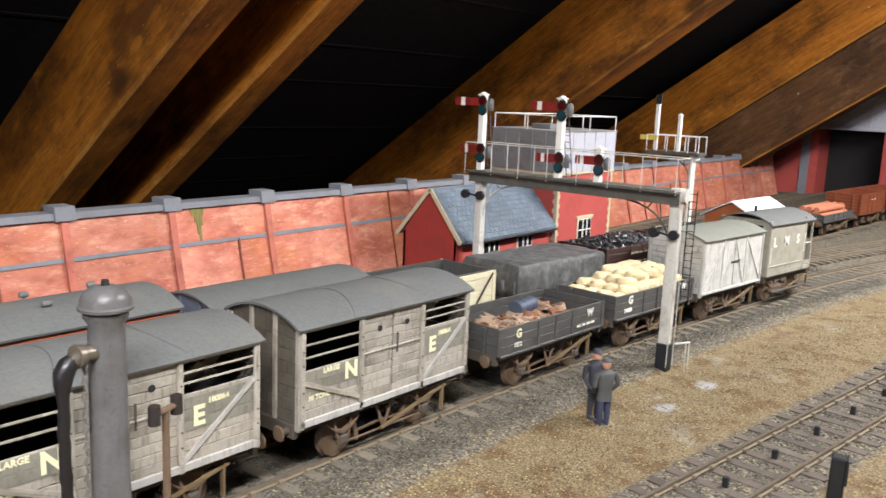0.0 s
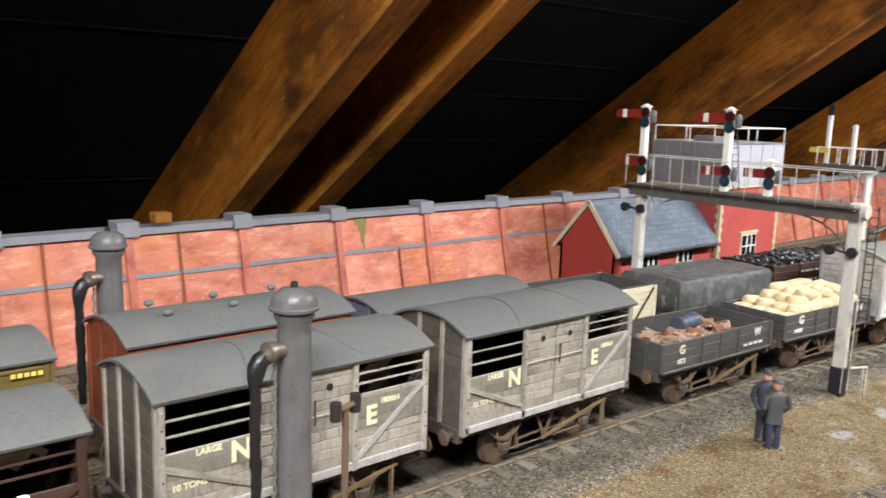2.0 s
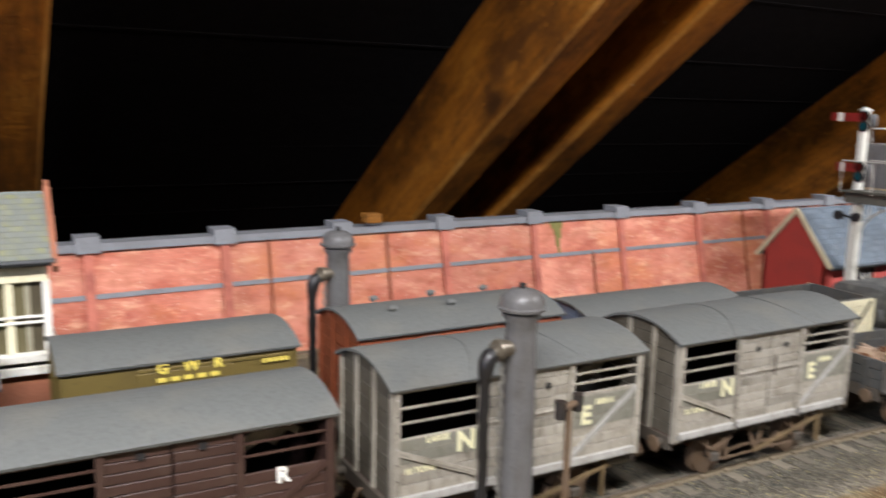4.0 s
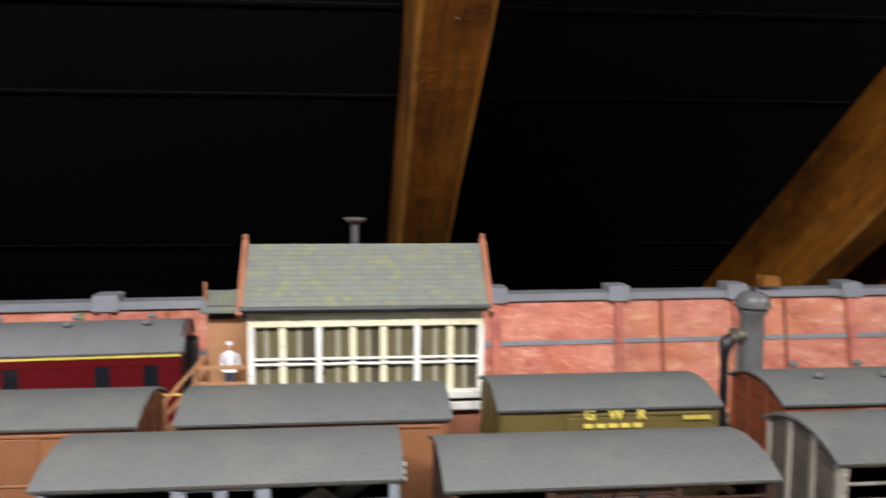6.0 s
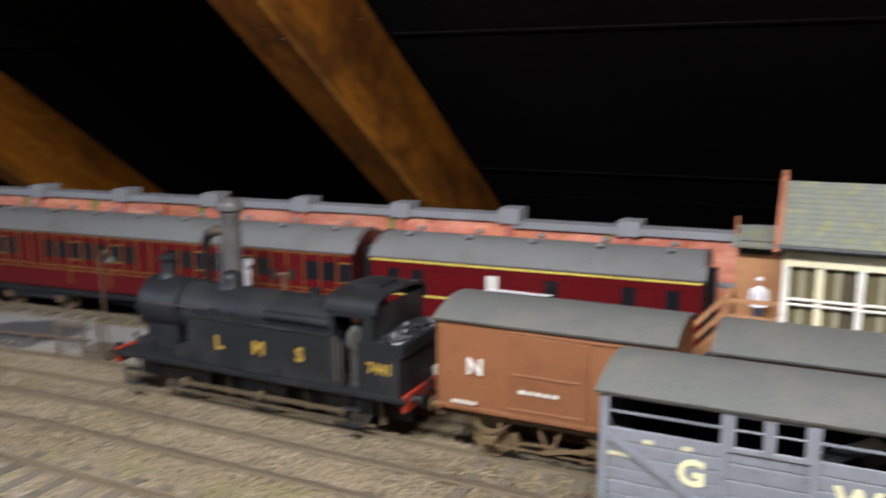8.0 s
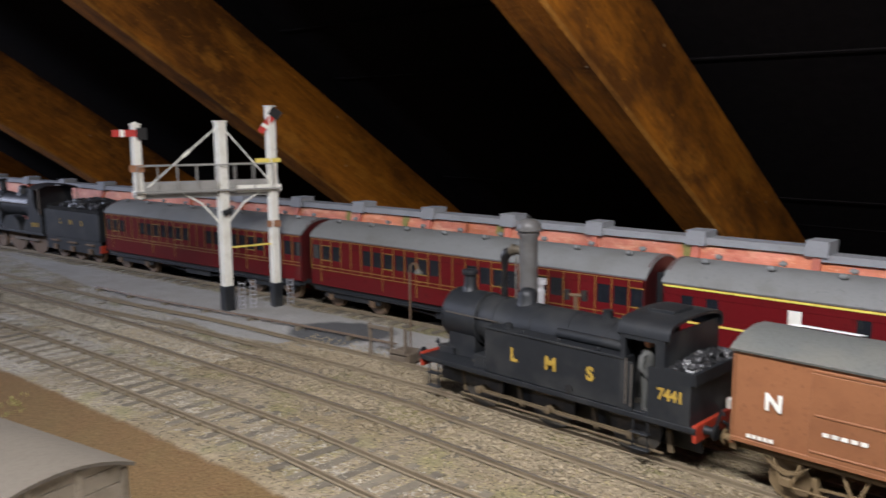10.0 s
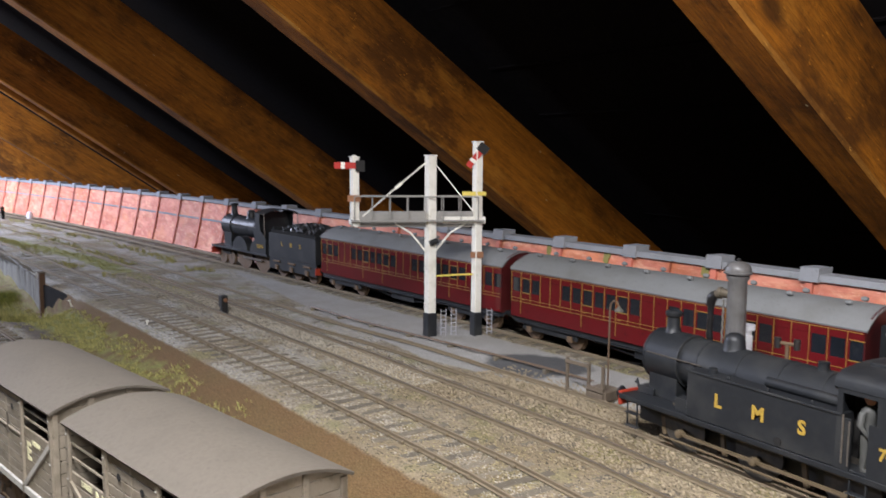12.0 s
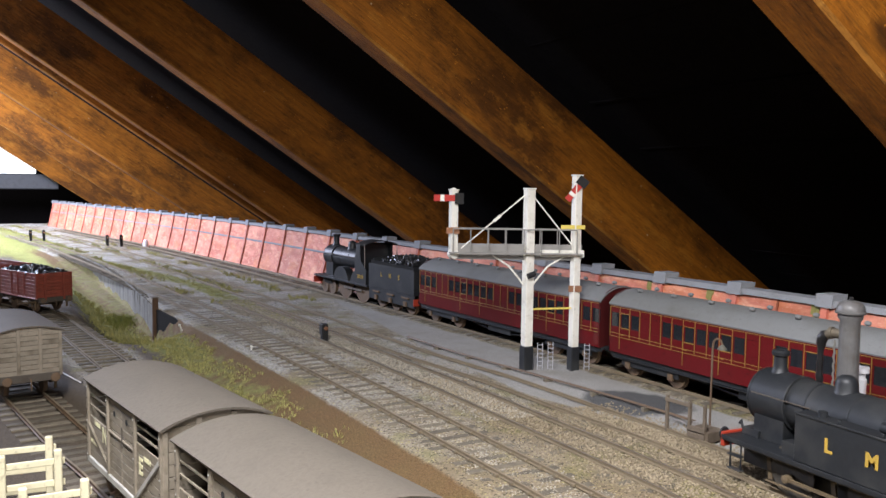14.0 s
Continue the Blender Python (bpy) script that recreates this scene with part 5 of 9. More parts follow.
def heap(name, material, m, half_x, half_y, z, height, n, size, seed, label, category, flat=0.6):
    """A heap of lumps, one mesh."""
    rnd = random.Random(seed)
    bm = bmesh.new()
    for _ in range(n):
        u, v = rnd.uniform(-1, 1), rnd.uniform(-1, 1)
        hh = height * max(0.0, 1 - flat * max(abs(u), abs(v)) ** 2) * rnd.uniform(0.75, 1.0)
        s = size * rnd.uniform(0.5, 1.2)
        mm = Matrix.Translation((u * half_x, v * half_y, z + hh)) @ Euler((rnd.uniform(0, 6), rnd.uniform(0, 6), rnd.uniform(0, 6))).to_matrix().to_4x4() @ Matrix.Diagonal((s, s * rnd.uniform(0.6, 1), s * rnd.uniform(0.5, 0.9), 1))
        g = bmesh.ops.create_icosphere(bm, subdivisions=1, radius=1, matrix=mm)
        for vv in g["verts"]:
            vv.co += Vector((rnd.uniform(-1, 1), rnd.uniform(-1, 1), rnd.uniform(-1, 1))) * s * 0.22
    bmesh.ops.create_cube(bm, size=1, matrix=Matrix.Translation((0, 0, z + height * 0.15)) @ Matrix.Diagonal((half_x * 1.96, half_y * 1.96, height * 0.3, 1)))
    ob = part(name, bm, material, None, m=m)
    return tagged(ob, label, category, kind="stuff")


# ---- front row of wagons ----
NE_LETTERS = [("N", 0.0118, -0.0305, 0.0445, M_YELLOWLET), ("E", 0.0120, 0.0325, 0.0448, M_YELLOWLET), ("LARGE", 0.0036, -0.0440, 0.0482, M_YELLOWLET), ("10 TONS", 0.0036, -0.0520, 0.0360, M_YELLOWLET),
              ("180864", 0.0036, 0.0425, 0.0505, M_YELLOWLET)]
cattle_wagon(on_line(line_front, 0.2375), "weathered grey wooden cattle wagon with barred openings", M_NEGREY, M_NEGREY, M_GREYROOF, NE_LETTERS)
cattle_wagon(on_line(line_front, 0.3905), "weathered grey wooden cattle wagon with diagonal braces, coupled in line", M_NEGREY, M_NEGREY, M_GREYROOF, NE_LETTERS)
cattle_wagon(on_line(line_front, 0.0885), "chocolate brown slatted cattle wagon with white lettering", M_DARKBROWN, M_DARKBROWN, M_GREYROOF,
             [("R", 0.0085, 0.0395, 0.0455, M_WHITELET), ("S", 0.0085, -0.0280, 0.0455, M_WHITELET)], style="bars", top=0.0672, rise=0.0070, strips=False, L=0.1190)
cattle_wagon(on_line(line_front, -0.0490), "mid-grey cattle wagon with long openings and cream letters", M_BLUEGREY, M_BLUEGREY, M_GREYROOF,
             [("G", 0.0138, -0.0260, 0.0440, M_YELLOWLET), ("W", 0.0138, 0.0290, 0.0440, M_YELLOWLET), ("|", 0.010, -0.0570, 0.0470, M_YELLOWLET), ("|", 0.004, -0.0440, 0.0535, M_YELLOWLET), ("|", 0.004, -0.0300, 0.0535, M_YELLOWLET)],
             style="open", rise=0.0060, strips=False, L=0.1200)

# dropside wagon with scrap
GW_L = 0.121
o1 = on_line(line_front, 0.5505)
open_wagon(o1, "dark grey three-plank open wagon loaded with scrap", GW_L, M_GWGREY, 0.0175, 3, [("G", 0.0078, -0.0420, 0.0350, M_YELLOWLET), ("W", 0.0074, 0.0420, 0.0350, M_WHITELET), ("1072", 0.0042, -0.0425, 0.0278, M_WHITELET), ("|", 0.024, 0.0260, 0.0275, M_WHITELET)])
rs = random.Random(3)
scrap = thing("scrap_load", o1, "heap of rusty tins, offcuts and a blue drum in the wagon", "scrap")
for i in range(96):
    x, y, z = rs.uniform(-0.050, 0.046), rs.uniform(-0.019, 0.019), 0.0280 + rs.uniform(0, 0.0062)
    if i % 3 == 0:
        r = rs.uniform(0.0022, 0.0045)
        lathe("tin", M_SCRAP if i % 2 else M_PALESCRAP, scrap, [(0.0, 0.0), (round(r, 4), 0.0), (round(r, 4), 0.004), (round(r * 0.8, 4), 0.0042), (round(r * 0.7, 4), 0.0012), (0.0, 0.0012)], pose(x, y, z, rs.uniform(-25, 25), rs.uniform(-25, 25), rs.uniform(0, 360)), 12)
    else:
        a, b, c = rs.choice([(0.004, 0.003, 0.002), (0.008, 0.0012, 0.0012), (0.005, 0.004, 0.0008), (0.003, 0.003, 0.002)])
        box("offcut", M_SCRAP if i % 4 == 1 else M_PALESCRAP, scrap, x - a, x + a, y - b, y + b, z - c, z + c, turn=pose(0, 0, 0, rs.uniform(-28, 28), rs.uniform(-28, 28), rs.uniform(0, 360)))
box("scrap_bed", M_SCRAP, scrap, -0.057, 0.057, -0.0235, 0.0235, 0.0243, 0.0290)
lathe("drum", M_BLUEDRUM, scrap, [(0.0, -0.011), (0.0058, -0.011), (0.0058, -0.004), (0.0061, -0.0037), (0.0058, -0.0034), (0.0058, 0.0034), (0.0061, 0.0037), (0.0058, 0.004), (0.0058, 0.011), (0.0, 0.011)],
      pose(0.012, 0.010, 0.0368, 0, 88, 6), 18, "blue steel drum lying on its side")

# dropside wagon with sacks
o2 = on_line(line_front, 0.6885)
open_wagon(o2, "dark grey three-plank open wagon stacked with sacks", 0.117, M_GWGREY, 0.0175, 3, [("G", 0.0085, -0.0400, 0.0355, M_WHITELET), ("W", 0.0085, 0.0410, 0.0355, M_WHITELET), ("34888", 0.0042, -0.0430, 0.0280, M_WHITELET)])
for row in range(4):
    zz = 0.0360 + row * 0.0042
    nx = 6 - row
    for ix in range(nx):
        for iy in range(4 if row < 2 else 3):
            x = (ix - (nx - 1) / 2) * 0.0178 + rs.uniform(-0.0015, 0.0015) + row * 0.0030
            y = (iy - (1.5 if row < 2 else 1)) * 0.0118
            key = ("sack", (ix + iy + row) % 3)
            if key not in MESHES:
                bm = bmesh.new()
                bmesh.ops.create_uvsphere(bm, u_segments=16, v_segments=10, radius=1)
                for v in bm.verts:
                    p = v.co
                    n1 = noise.noise(p * 2.2 + Vector((key[1] * 7, 0, 0)))
                    p.x, p.y, p.z = [math.copysign(abs(c) ** 0.75, c) for c in p]
                    v.co = Vector((p.x * 0.0100, p.y * 0.0064, p.z * 0.0042)) * (1 + 0.14 * n1)
                finish(bm, key, True)
            sk = put("sack", MESHES[key], M_SACK, None, o2 @ pose(x, y, zz, rs.uniform(-8, 8), rs.uniform(-8, 8), rs.uniform(-14, 14)))
            tagged(sk, "plump cream cloth sack stacked in the open wagon", "sack", "stacked sacks")
sb = box("packing_crate", M_SACK, None, -0.045, 0.050, -0.022, 0.022, 0.0242, 0.0375)
sb.matrix_basis = o2 @ sb.matrix_basis
tagged(sb, "low wooden packing under the stacked sacks", "crate")

box_van(on_line(line_front, 0.8170), "off-white planked refrigerator van with braced doors", 0.110, M_WHITEVAN, M_STONEGREY, [], style="cross", post=M_WHITEVAN)


def brake_van(m):
    L, W = 0.092, 0.052
    root = thing("brake_van", m, "cream-grey goods brake van with end windows and an open veranda", "wagon", "goods wagons")
    chassis(root, L, wb=0.056)
    z0, ev, xc = 0.0232, 0.0735, 0.0300
    for s in (-1, 1):
        y = s * (W / 2 - 0.0006)
        box("side_sheet", M_BRAKE, root, -L / 2, xc, y - 0.0006, y + 0.0006, z0 + 0.010, ev)
        box("lower_rail", M_BRAKE, root, -L / 2, xc, y - 0.0012, y + 0.0012, z0 + 0.0085, z0 + 0.0102)
        plank_row("side_plank", M_BRAKE, root, -L / 2, L / 2, y, z0, z0 + 0.009, 2)
        for x in (-L / 2 + 0.001, xc):
            box("corner_strip", M_BRAKE, root, x - 0.0011, x + 0.0011, y - 0.0010, y + 0.0010, z0, ev)
        box("veranda_post", M_BRAKE, root, L / 2 - 0.002, L / 2, y - 0.0009, y + 0.0009, z0, ev)
        rod("veranda_rail", M_WHITE, root, (xc, y, 0.050), (L / 2, y, 0.050), 0.0006, seg=6)
        rod("hand_rail", M_WHITE, root, (-L / 2 + 0.003, y + s * 0.0012, 0.036), (-L / 2 + 0.003, y + s * 0.0012, 0.052), 0.0005, seg=6)
        rod("hand_rail", M_WHITE, root, (xc - 0.003, y + s * 0.0012, 0.042), (xc - 0.003, y + s * 0.0012, 0.060), 0.0005, seg=6)
        box("step_board", M_SOLEBAR, root, -0.036, 0.036, y + s * 0.002 - 0.002, y + s * 0.002 + 0.002, 0.0068, 0.0082)
    for x in (-L / 2, xc):
        box("end_sheet", M_BRAKE, root, x - 0.0006, x + 0.0006, -W / 2, W / 2, z0, ev + 0.004)
    for y in (-0.0135, 0.0015):
        fr = box("window_frame", M_BRAKE, root, -L / 2 - 0.0014, -L / 2 - 0.0004, y - 0.0062, y + 0.0062, 0.0560, 0.0740)
        fr["label"] = "narrow painted window frame"
        box("pane", M_GLASSDARK, root, -L / 2 - 0.0018, -L / 2 - 0.0012, y - 0.0046, y + 0.0046, 0.0575, 0.0725, bev=0)
    box("end_sheet", M_BRAKE, root, L / 2 - 0.0014, L / 2, -W / 2, W / 2, z0, 0.047)
    box("floor", M_SOLEBAR, root, -L / 2, L / 2, -W / 2, W / 2, z0 - 0.001, z0)
    arch_roof("roof", M_GREYROOF, root, -L / 2 - 0.002, L / 2 + 0.002, W / 2 + 0.002, 0.009, ev)
    rod("chimney", M_BLACK, root, (-0.022, 0.004, ev + 0.007), (-0.022, 0.004, ev + 0.014), 0.0014)
    for i, c in enumerate("LMS"):
        text(c, 0.0125, M_WHITELET, root, -0.0360 + i * 0.0240, -W / 2 - 0.0006, 0.0560)
    return root


brake_van(on_line(line_front, 0.9345))

# pipe wagon and brown opens further along
pw = on_line(line_far, 1.430)
open_wagon(pw, "grey two-plank wagon carrying terracotta pipes", 0.118, M_GWGREY, 0.010, 2, [])
for i, (y, z) in enumerate(((-0.016, 0.0290), (-0.0055, 0.0290), (0.005, 0.0290), (0.0155, 0.0290), (-0.0107, 0.0380), (0.000, 0.0380), (0.0105, 0.0380))):
    p = lathe("pipe", M_TERRA, None, [(0.0038, -0.05), (0.0048, -0.05), (0.0048, 0.044), (0.0058, 0.044), (0.0058, 0.052), (0.0044, 0.052), (0.0038, 0.046)], pw @ pose(0.0, y, z, 0, 90, 0), 16)
    tagged(p, "long terracotta drain pipe stacked on the wagon", "pipe", "stacked pipes")
open_wagon(on_line(line_far, 1.580), "rust brown wooden open wagon, empty", 0.115, M_REDBROWN, 0.032, 6, [("|", 0.02, -0.01, 0.045, M_WHITELET)])
open_wagon(on_line(line_far, 1.715), "rust brown wooden open wagon further along the line", 0.115, M_REDBROWN, 0.032, 6, [])
open_wagon(on_line(line_far, 1.850), "dusty brown open wagon at the end of the row", 0.115, M_DARKBROWN, 0.028, 5, [])

# ---- back row of wagons ----
box_van(on_line(line_back, -0.1545), "plain brown sliding-door van with a white letter", 0.117, M_BROWNVAN, M_GREYROOF, [("N", 0.0115, -0.0375, 0.0460, M_WHITELET), ("|", 0.021, -0.014, 0.0370, M_WHITELET), ("|", 0.014, -0.0500, 0.0270, M_WHITELET)], iron=M_MUDIRON)
card = box("paper_card", M_FIG_WHITE, None, -0.2005, -0.1670, -0.1955, -0.1845, 0.0822, 0.0826, bev=0, turn=pose(0, 0, 0, -11, 0, 0))
tagged(card, "small white card lying on the brown van roof", "card")
box_van(on_line(line_back, -0.0205), "plain brown sliding-door van with faded white lettering", 0.114, M_BROWNVAN, M_GREYROOF, [("E", 0.0115, 0.0360, 0.0460, M_WHITELET), ("|", 0.021, -0.014, 0.0370, M_WHITELET)], iron=M_MUDIRON)
box_van(on_line(line_back, 0.1095), "small olive-brown van with yellow lettering", 0.0985, M_OLIVE, M_GREYROOF,
        [("G", 0.0066, -0.0100, 0.0692, M_YELLOW), ("W", 0.0066, 0.0020, 0.0692, M_YELLOW), ("R", 0.0066, 0.0135, 0.0692, M_YELLOW), ("|", 0.028, -0.0125, 0.0643, M_YELLOW), ("|", 0.013, 0.0330, 0.0672, M_YELLOW)], eave=0.0728, rise=0.0062, name="small_van")
rb = box_van(on_line(line_back, 0.2500), "red-brown fitted van with torpedo roof vents", 0.118, M_REDBROWN, M_GREYROOF, [], eave=0.0720, rise=0.0075, style="plank")
for x in (-0.034, 0.0, 0.034):
    for y in (-0.010, 0.013):
        z = 0.0720 + 0.0068
        lathe("roof_vent", M_GREYROOF, rb, [(0.0, -0.0026), (0.0013, -0.0020), (0.0017, 0.0), (0.0013, 0.0020), (0.0, 0.0026)], pose(x, y, z + 0.0012, 0, 90, 0), 12)
        rod("vent_stem", M_GREYROOF, rb, (x, y, z - 0.002), (x, y, z + 0.0006), 0.0008, seg=8)
M_SKYBLUE = mat("dull_blue_paint", (0.10, 0.125, 0.17), rough=0.5, var=0.12)
box_van(on_line(line_back, 0.3925), "dull blue-grey van under a wide grey roof", 0.118, M_SKYBLUE, M_GREYROOF, [], eave=0.0628, rise=0.0080)
cr = on_line(line_back, 0.5200)
cream = open_wagon(cr, "cream-sided high open wagon with a grey inside", 0.116, M_CREAM, 0.0325, 7, [], inner=M_GWGREY)
for s in (-1, 1):
    box("inner_lining", M_GWGREY, cream, -0.0575, 0.0575, s * 0.0238 - 0.0008, s * 0.0238 + 0.0008, 0.0240, 0.0562)
    box("inner_lining", M_GWGREY, cream, s * 0.0554 - 0.0008, s * 0.0554 + 0.0008, -0.0228, 0.0228, 0.0240, 0.0564)
bar("wagon_brace", M_SOLEBAR, cream, (0.030, -0.0276, 0.026), (0.054, -0.0276, 0.054), 0.0010, 0.0010)

tw = on_line(line_back, 0.6650)
open_wagon(tw, "grey open wagon sheeted over with a tarpaulin", 0.118, M_BLUEGREY, 0.020, 4, [])


def tarpaulin(m, L, W, z0, h):
    bm = bmesh.new()
    nx, ny = 48, 30
    grid = []
    for i in range(nx + 1):
        u = -1 + 2 * i / nx
        row = []
        for j in range(ny + 1):
            v = -1 + 2 * j / ny
            ex = max(0.0, abs(u) - 0.90) / 0.10
            ey = max(0.0, abs(v) - 0.78) / 0.22
            drop = max(ex, ey)
            x = math.copysign(min(abs(u) / 0.90, 1.0), u) * L / 2 * (1 + 0.012 * drop)
            y = math.copysign(min(abs(v) / 0.78, 1.0), v) * W / 2 * (1 + 0.02 * drop)
            z = z0 + h - drop * h * 0.94 - 0.0012 * abs(v)
            n1 = noise.noise(Vector((u * 9, v * 5, 1.7)))
            n2 = noise.noise(Vector((u * 24, v * 12, 5.1)))
            wr = 0.0011 * n1 + 0.0006 * n2
            row.append(bm.verts.new((x + (wr if ex else 0), y + (wr * 1.3 if ey else 0), z + wr)))
        grid.append(row)
    for i in range(nx):
        for j in range(ny):
            bm.faces.new((grid[i][j], grid[i + 1][j], grid[i + 1][j + 1], grid[i][j + 1]))
    ob = part("tarpaulin", bm, M_TARP, None, m=m, smooth=True)
    ob.modifiers.new("thickness", "SOLIDIFY").thickness = 0.0006
    return tagged(ob, "creased black-grey tarpaulin sheet roped over the load", "tarpaulin")


tarpaulin(tw, 0.1215, 0.0575, 0.0275, 0.0280)
for x, lab in ((0.7900, "dark brown coal wagon heaped with coal"), (0.9150, "black-brown coal wagon heaped with coal, further along")):
    cm = on_line(line_back, x)
    open_wagon(cm, lab, 0.112, M_DARKBROWN, 0.032, 6, [("|", 0.030, -0.020, 0.048, M_YELLOWLET), ("|", 0.022, -0.014, 0.040, M_YELLOWLET)])
    heap("coal", M_COAL, cm, 0.0520, 0.0235, 0.0490, 0.0100, 420, 0.0030, int(x * 100), "heap of shiny black coal in the wagon", "coal")

# ---- signal box ----
def slates(parent, material, x0, x1, ridge, eave, rows, w, name="slate", proud=0.0006):
    """Overlapping slates on one roof slope; ridge and eave are (y, z)."""
    ry, rz = ridge
    ey, ez = eave
    n = int(round((x1 - x0) / w))
    w = (x1 - x0) / n
    length = math.hypot(ry - ey, rz - ez) / rows
    tilt = math.degrees(math.atan2(rz - ez, ry - ey))
    for r in range(rows):
        t = (r + 0.5) / rows
        for i in range(n + 1):
            a = x0 + (i - (0.5 if r % 2 else 0)) * w
            b = min(a + w, x1)
            a = max(a, x0)
            if b - a < w * 0.2:
                continue
            y, z = ey + (ry - ey) * t, ez + (rz - ez) * t
            box(name, material, parent, a + 0.00015, b - 0.00015, y - length * 0.56, y + length * 0.56, z - 0.0004 + proud, z + 0.0004 + proud, bev=0, turn=pose(0, 0, 0, tilt - 3.0, 0, 0))


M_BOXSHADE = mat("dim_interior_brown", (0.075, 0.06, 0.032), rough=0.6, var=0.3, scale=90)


def signal_box():
    root = thing("signal_box", pose(0, 0, 0), "cream timber signal box on brick under a mossy slate roof", "signal box")
    x0, x1, yf, yb = -0.0565, 0.0620, -0.1640, -0.1080
    zb, ze = 0.0660, 0.1110
    yr, zr = -0.1390, 0.1405
    box("brick_base", M_BOXBRICK, root, x0 + 0.001, x1 - 0.001, yf + 0.001, yb - 0.001, -0.002, zb - 0.006)
    box("sill_band", M_WHITE, root, x0 - 0.0015, x1 + 0.0035, yf - 0.0030, yb, zb - 0.0062, zb - 0.0022)
    # black strip painted in as the shade under the sill
    box("shadow_band", M_MATTBLACK, root, x0 - 0.0005, x1 + 0.0005, yf - 0.0012, yb, zb - 0.0022, zb + 0.0002)
    box("sill", M_WHITE, root, x0 - 0.0025, x1 + 0.0040, yf - 0.0040, yb, zb + 0.0002, zb + 0.0038)
    box("fascia", M_CREAM, root, x0, x1, yf - 0.0008, yf + 0.0012, 0.1035, ze + 0.001)
    box("back_wall", M_CREAM, root, x0, x1, yb - 0.002, yb, zb, ze)
    box("floor", M_INSIDE, root, x0 + 0.001, x1 - 0.001, yf + 0.002, yb - 0.002, zb + 0.002, zb + 0.004)
    box("inner_back", M_INSIDE, root, x0 + 0.002, x1 - 0.002, yb - 0.016, yb - 0.014, zb + 0.003, ze)
    # gable ends, with windows in the one by the steps
    for x, s in ((x0, -1), (x1, 1)):
        prism("gable_end", M_BOXBRICK if s > 0 else M_CREAM, root, [(yf, zb), (yb, zb), (yb, ze), (yr, zr), (yf, ze)], "x", min(x, x - s * 0.002), max(x, x - s * 0.002))
        for (ya, za), (yc, zc) in (((yf - 0.0066, ze - 0.001), (yr, zr + 0.003)), ((yr, zr + 0.003), (yb + 0.009, ze - 0.001))):
            bar("barge_board", M_BOXBRICK, root, (x + s * 0.003, ya, za), (x + s * 0.003, yc, zc), 0.0026, 0.0050)
        bar("finial", M_BOXBRICK, root, (x + s * 0.003, yr, zr), (x + s * 0.003, yr, zr + 0.0075), 0.0022, 0.0022)
    # posts and glazing
    bays = [(-0.0555, -0.0230), (-0.0195, 0.0265), (0.0300, 0.0605)]
    counts = [4, 6, 4]
    for x in (-0.0565, -0.0230, 0.0265, 0.0592):
        box("main_post", M_WHITE, root, x, x + 0.0034, yf - 0.0008, yf + 0.0026, zb + 0.003, 0.1040)
    for (a, b), n in zip(bays, counts):
        step = (b - a) / n
        for i in range(1, n):
            wdt, my = (0.0036, yf) if i % 2 == 0 else (0.0024, yf + 0.0016)
            box("mullion", M_CREAM if i % 2 == 0 else M_BAR, root, a + i * step - wdt / 2, a + i * step + wdt / 2, my, my + 0.0018, zb + 0.003, 0.1040)
        for i in range(n):
            box("pane", M_INSIDE if i % 4 != 3 else M_BOXSHADE, root, a + i * step + 0.0006, a + (i + 1) * step - 0.0006, yf + 0.0022, yf + 0.0026, zb + 0.003, 0.1035, bev=0)
        for zz in (0.0838, 0.0865):
            box("glazing_rail", M_WHITE, root, a, b, yf - 0.0006, yf + 0.0012, zz, zz + 0.0012)
    box("soffit", M_MATTBLACK, root, x0 - 0.002, x1 + 0.002, yf - 0.0042, yb + 0.006, ze + 0.0002, ze + 0.0016)
    rod("gutter", M_BLACK, root, (x0 - 0.003, yf - 0.0060, ze + 0.0026), (x1 + 0.003, yf - 0.0060, ze + 0.0026), 0.0015, seg=8)
    for ey in (yf - 0.0065, yb + 0.0090):
        prism("roof_board", M_SLATEMOSS, root, [(ey, ze + 0.0016), (yr, zr - 0.0005), (yr, zr + 0.0008), (ey, ze + 0.0029)], "x", x0 - 0.002, x1 + 0.002)
    slates(root, M_SLATEMOSS, x0 - 0.0015, x1 + 0.0015, (yr, zr + 0.0008), (yf - 0.0060, ze + 0.0030), 12, 0.0046)
    rod("ridge_tile", M_SLATEMOSS, root, (x0 - 0.002, yr, zr + 0.0012), (x1 + 0.002, yr, zr + 0.0012), 0.0011, seg=8)
    # stove chimney behind the ridge
    rod("stove_pipe", M_CRANE, root, (-0.0030, -0.120, 0.125), (-0.0030, -0.120, 0.1530), 0.0021, seg=12)
    lathe("stove_cowl", M_CRANE, root, [(0.0024, 0.0), (0.0062, 0.0022), (0.0062, 0.0030), (0.0, 0.0034)], pose(-0.0030, -0.120, 0.1522), 14)
    # porch and steps
    box("porch_wall", M_STAIR, root, x0 - 0.0245, x0 - 0.0005, -0.1340, -0.1160, zb - 0.002, 0.1080)
    # black strip painted in as the shade below the porch roof
    box("porch_shade", M_MATTBLACK, root, x0 - 0.0235, x0 - 0.0008, -0.1366, -0.1342, 0.1030, 0.1100)
    box("porch_roof", M_SLATEMOSS, root, x0 - 0.0270, x0 - 0.0006, -0.1420, -0.1140, 0.1100, 0.1118, turn=pose(0, 0, 0, 14, 0, 0))
    bar("porch_finial", M_BOXBRICK, root, (x0 - 0.0260, -0.128, 0.110), (x0 - 0.0260, -0.128, 0.1215), 0.0016, 0.0016)
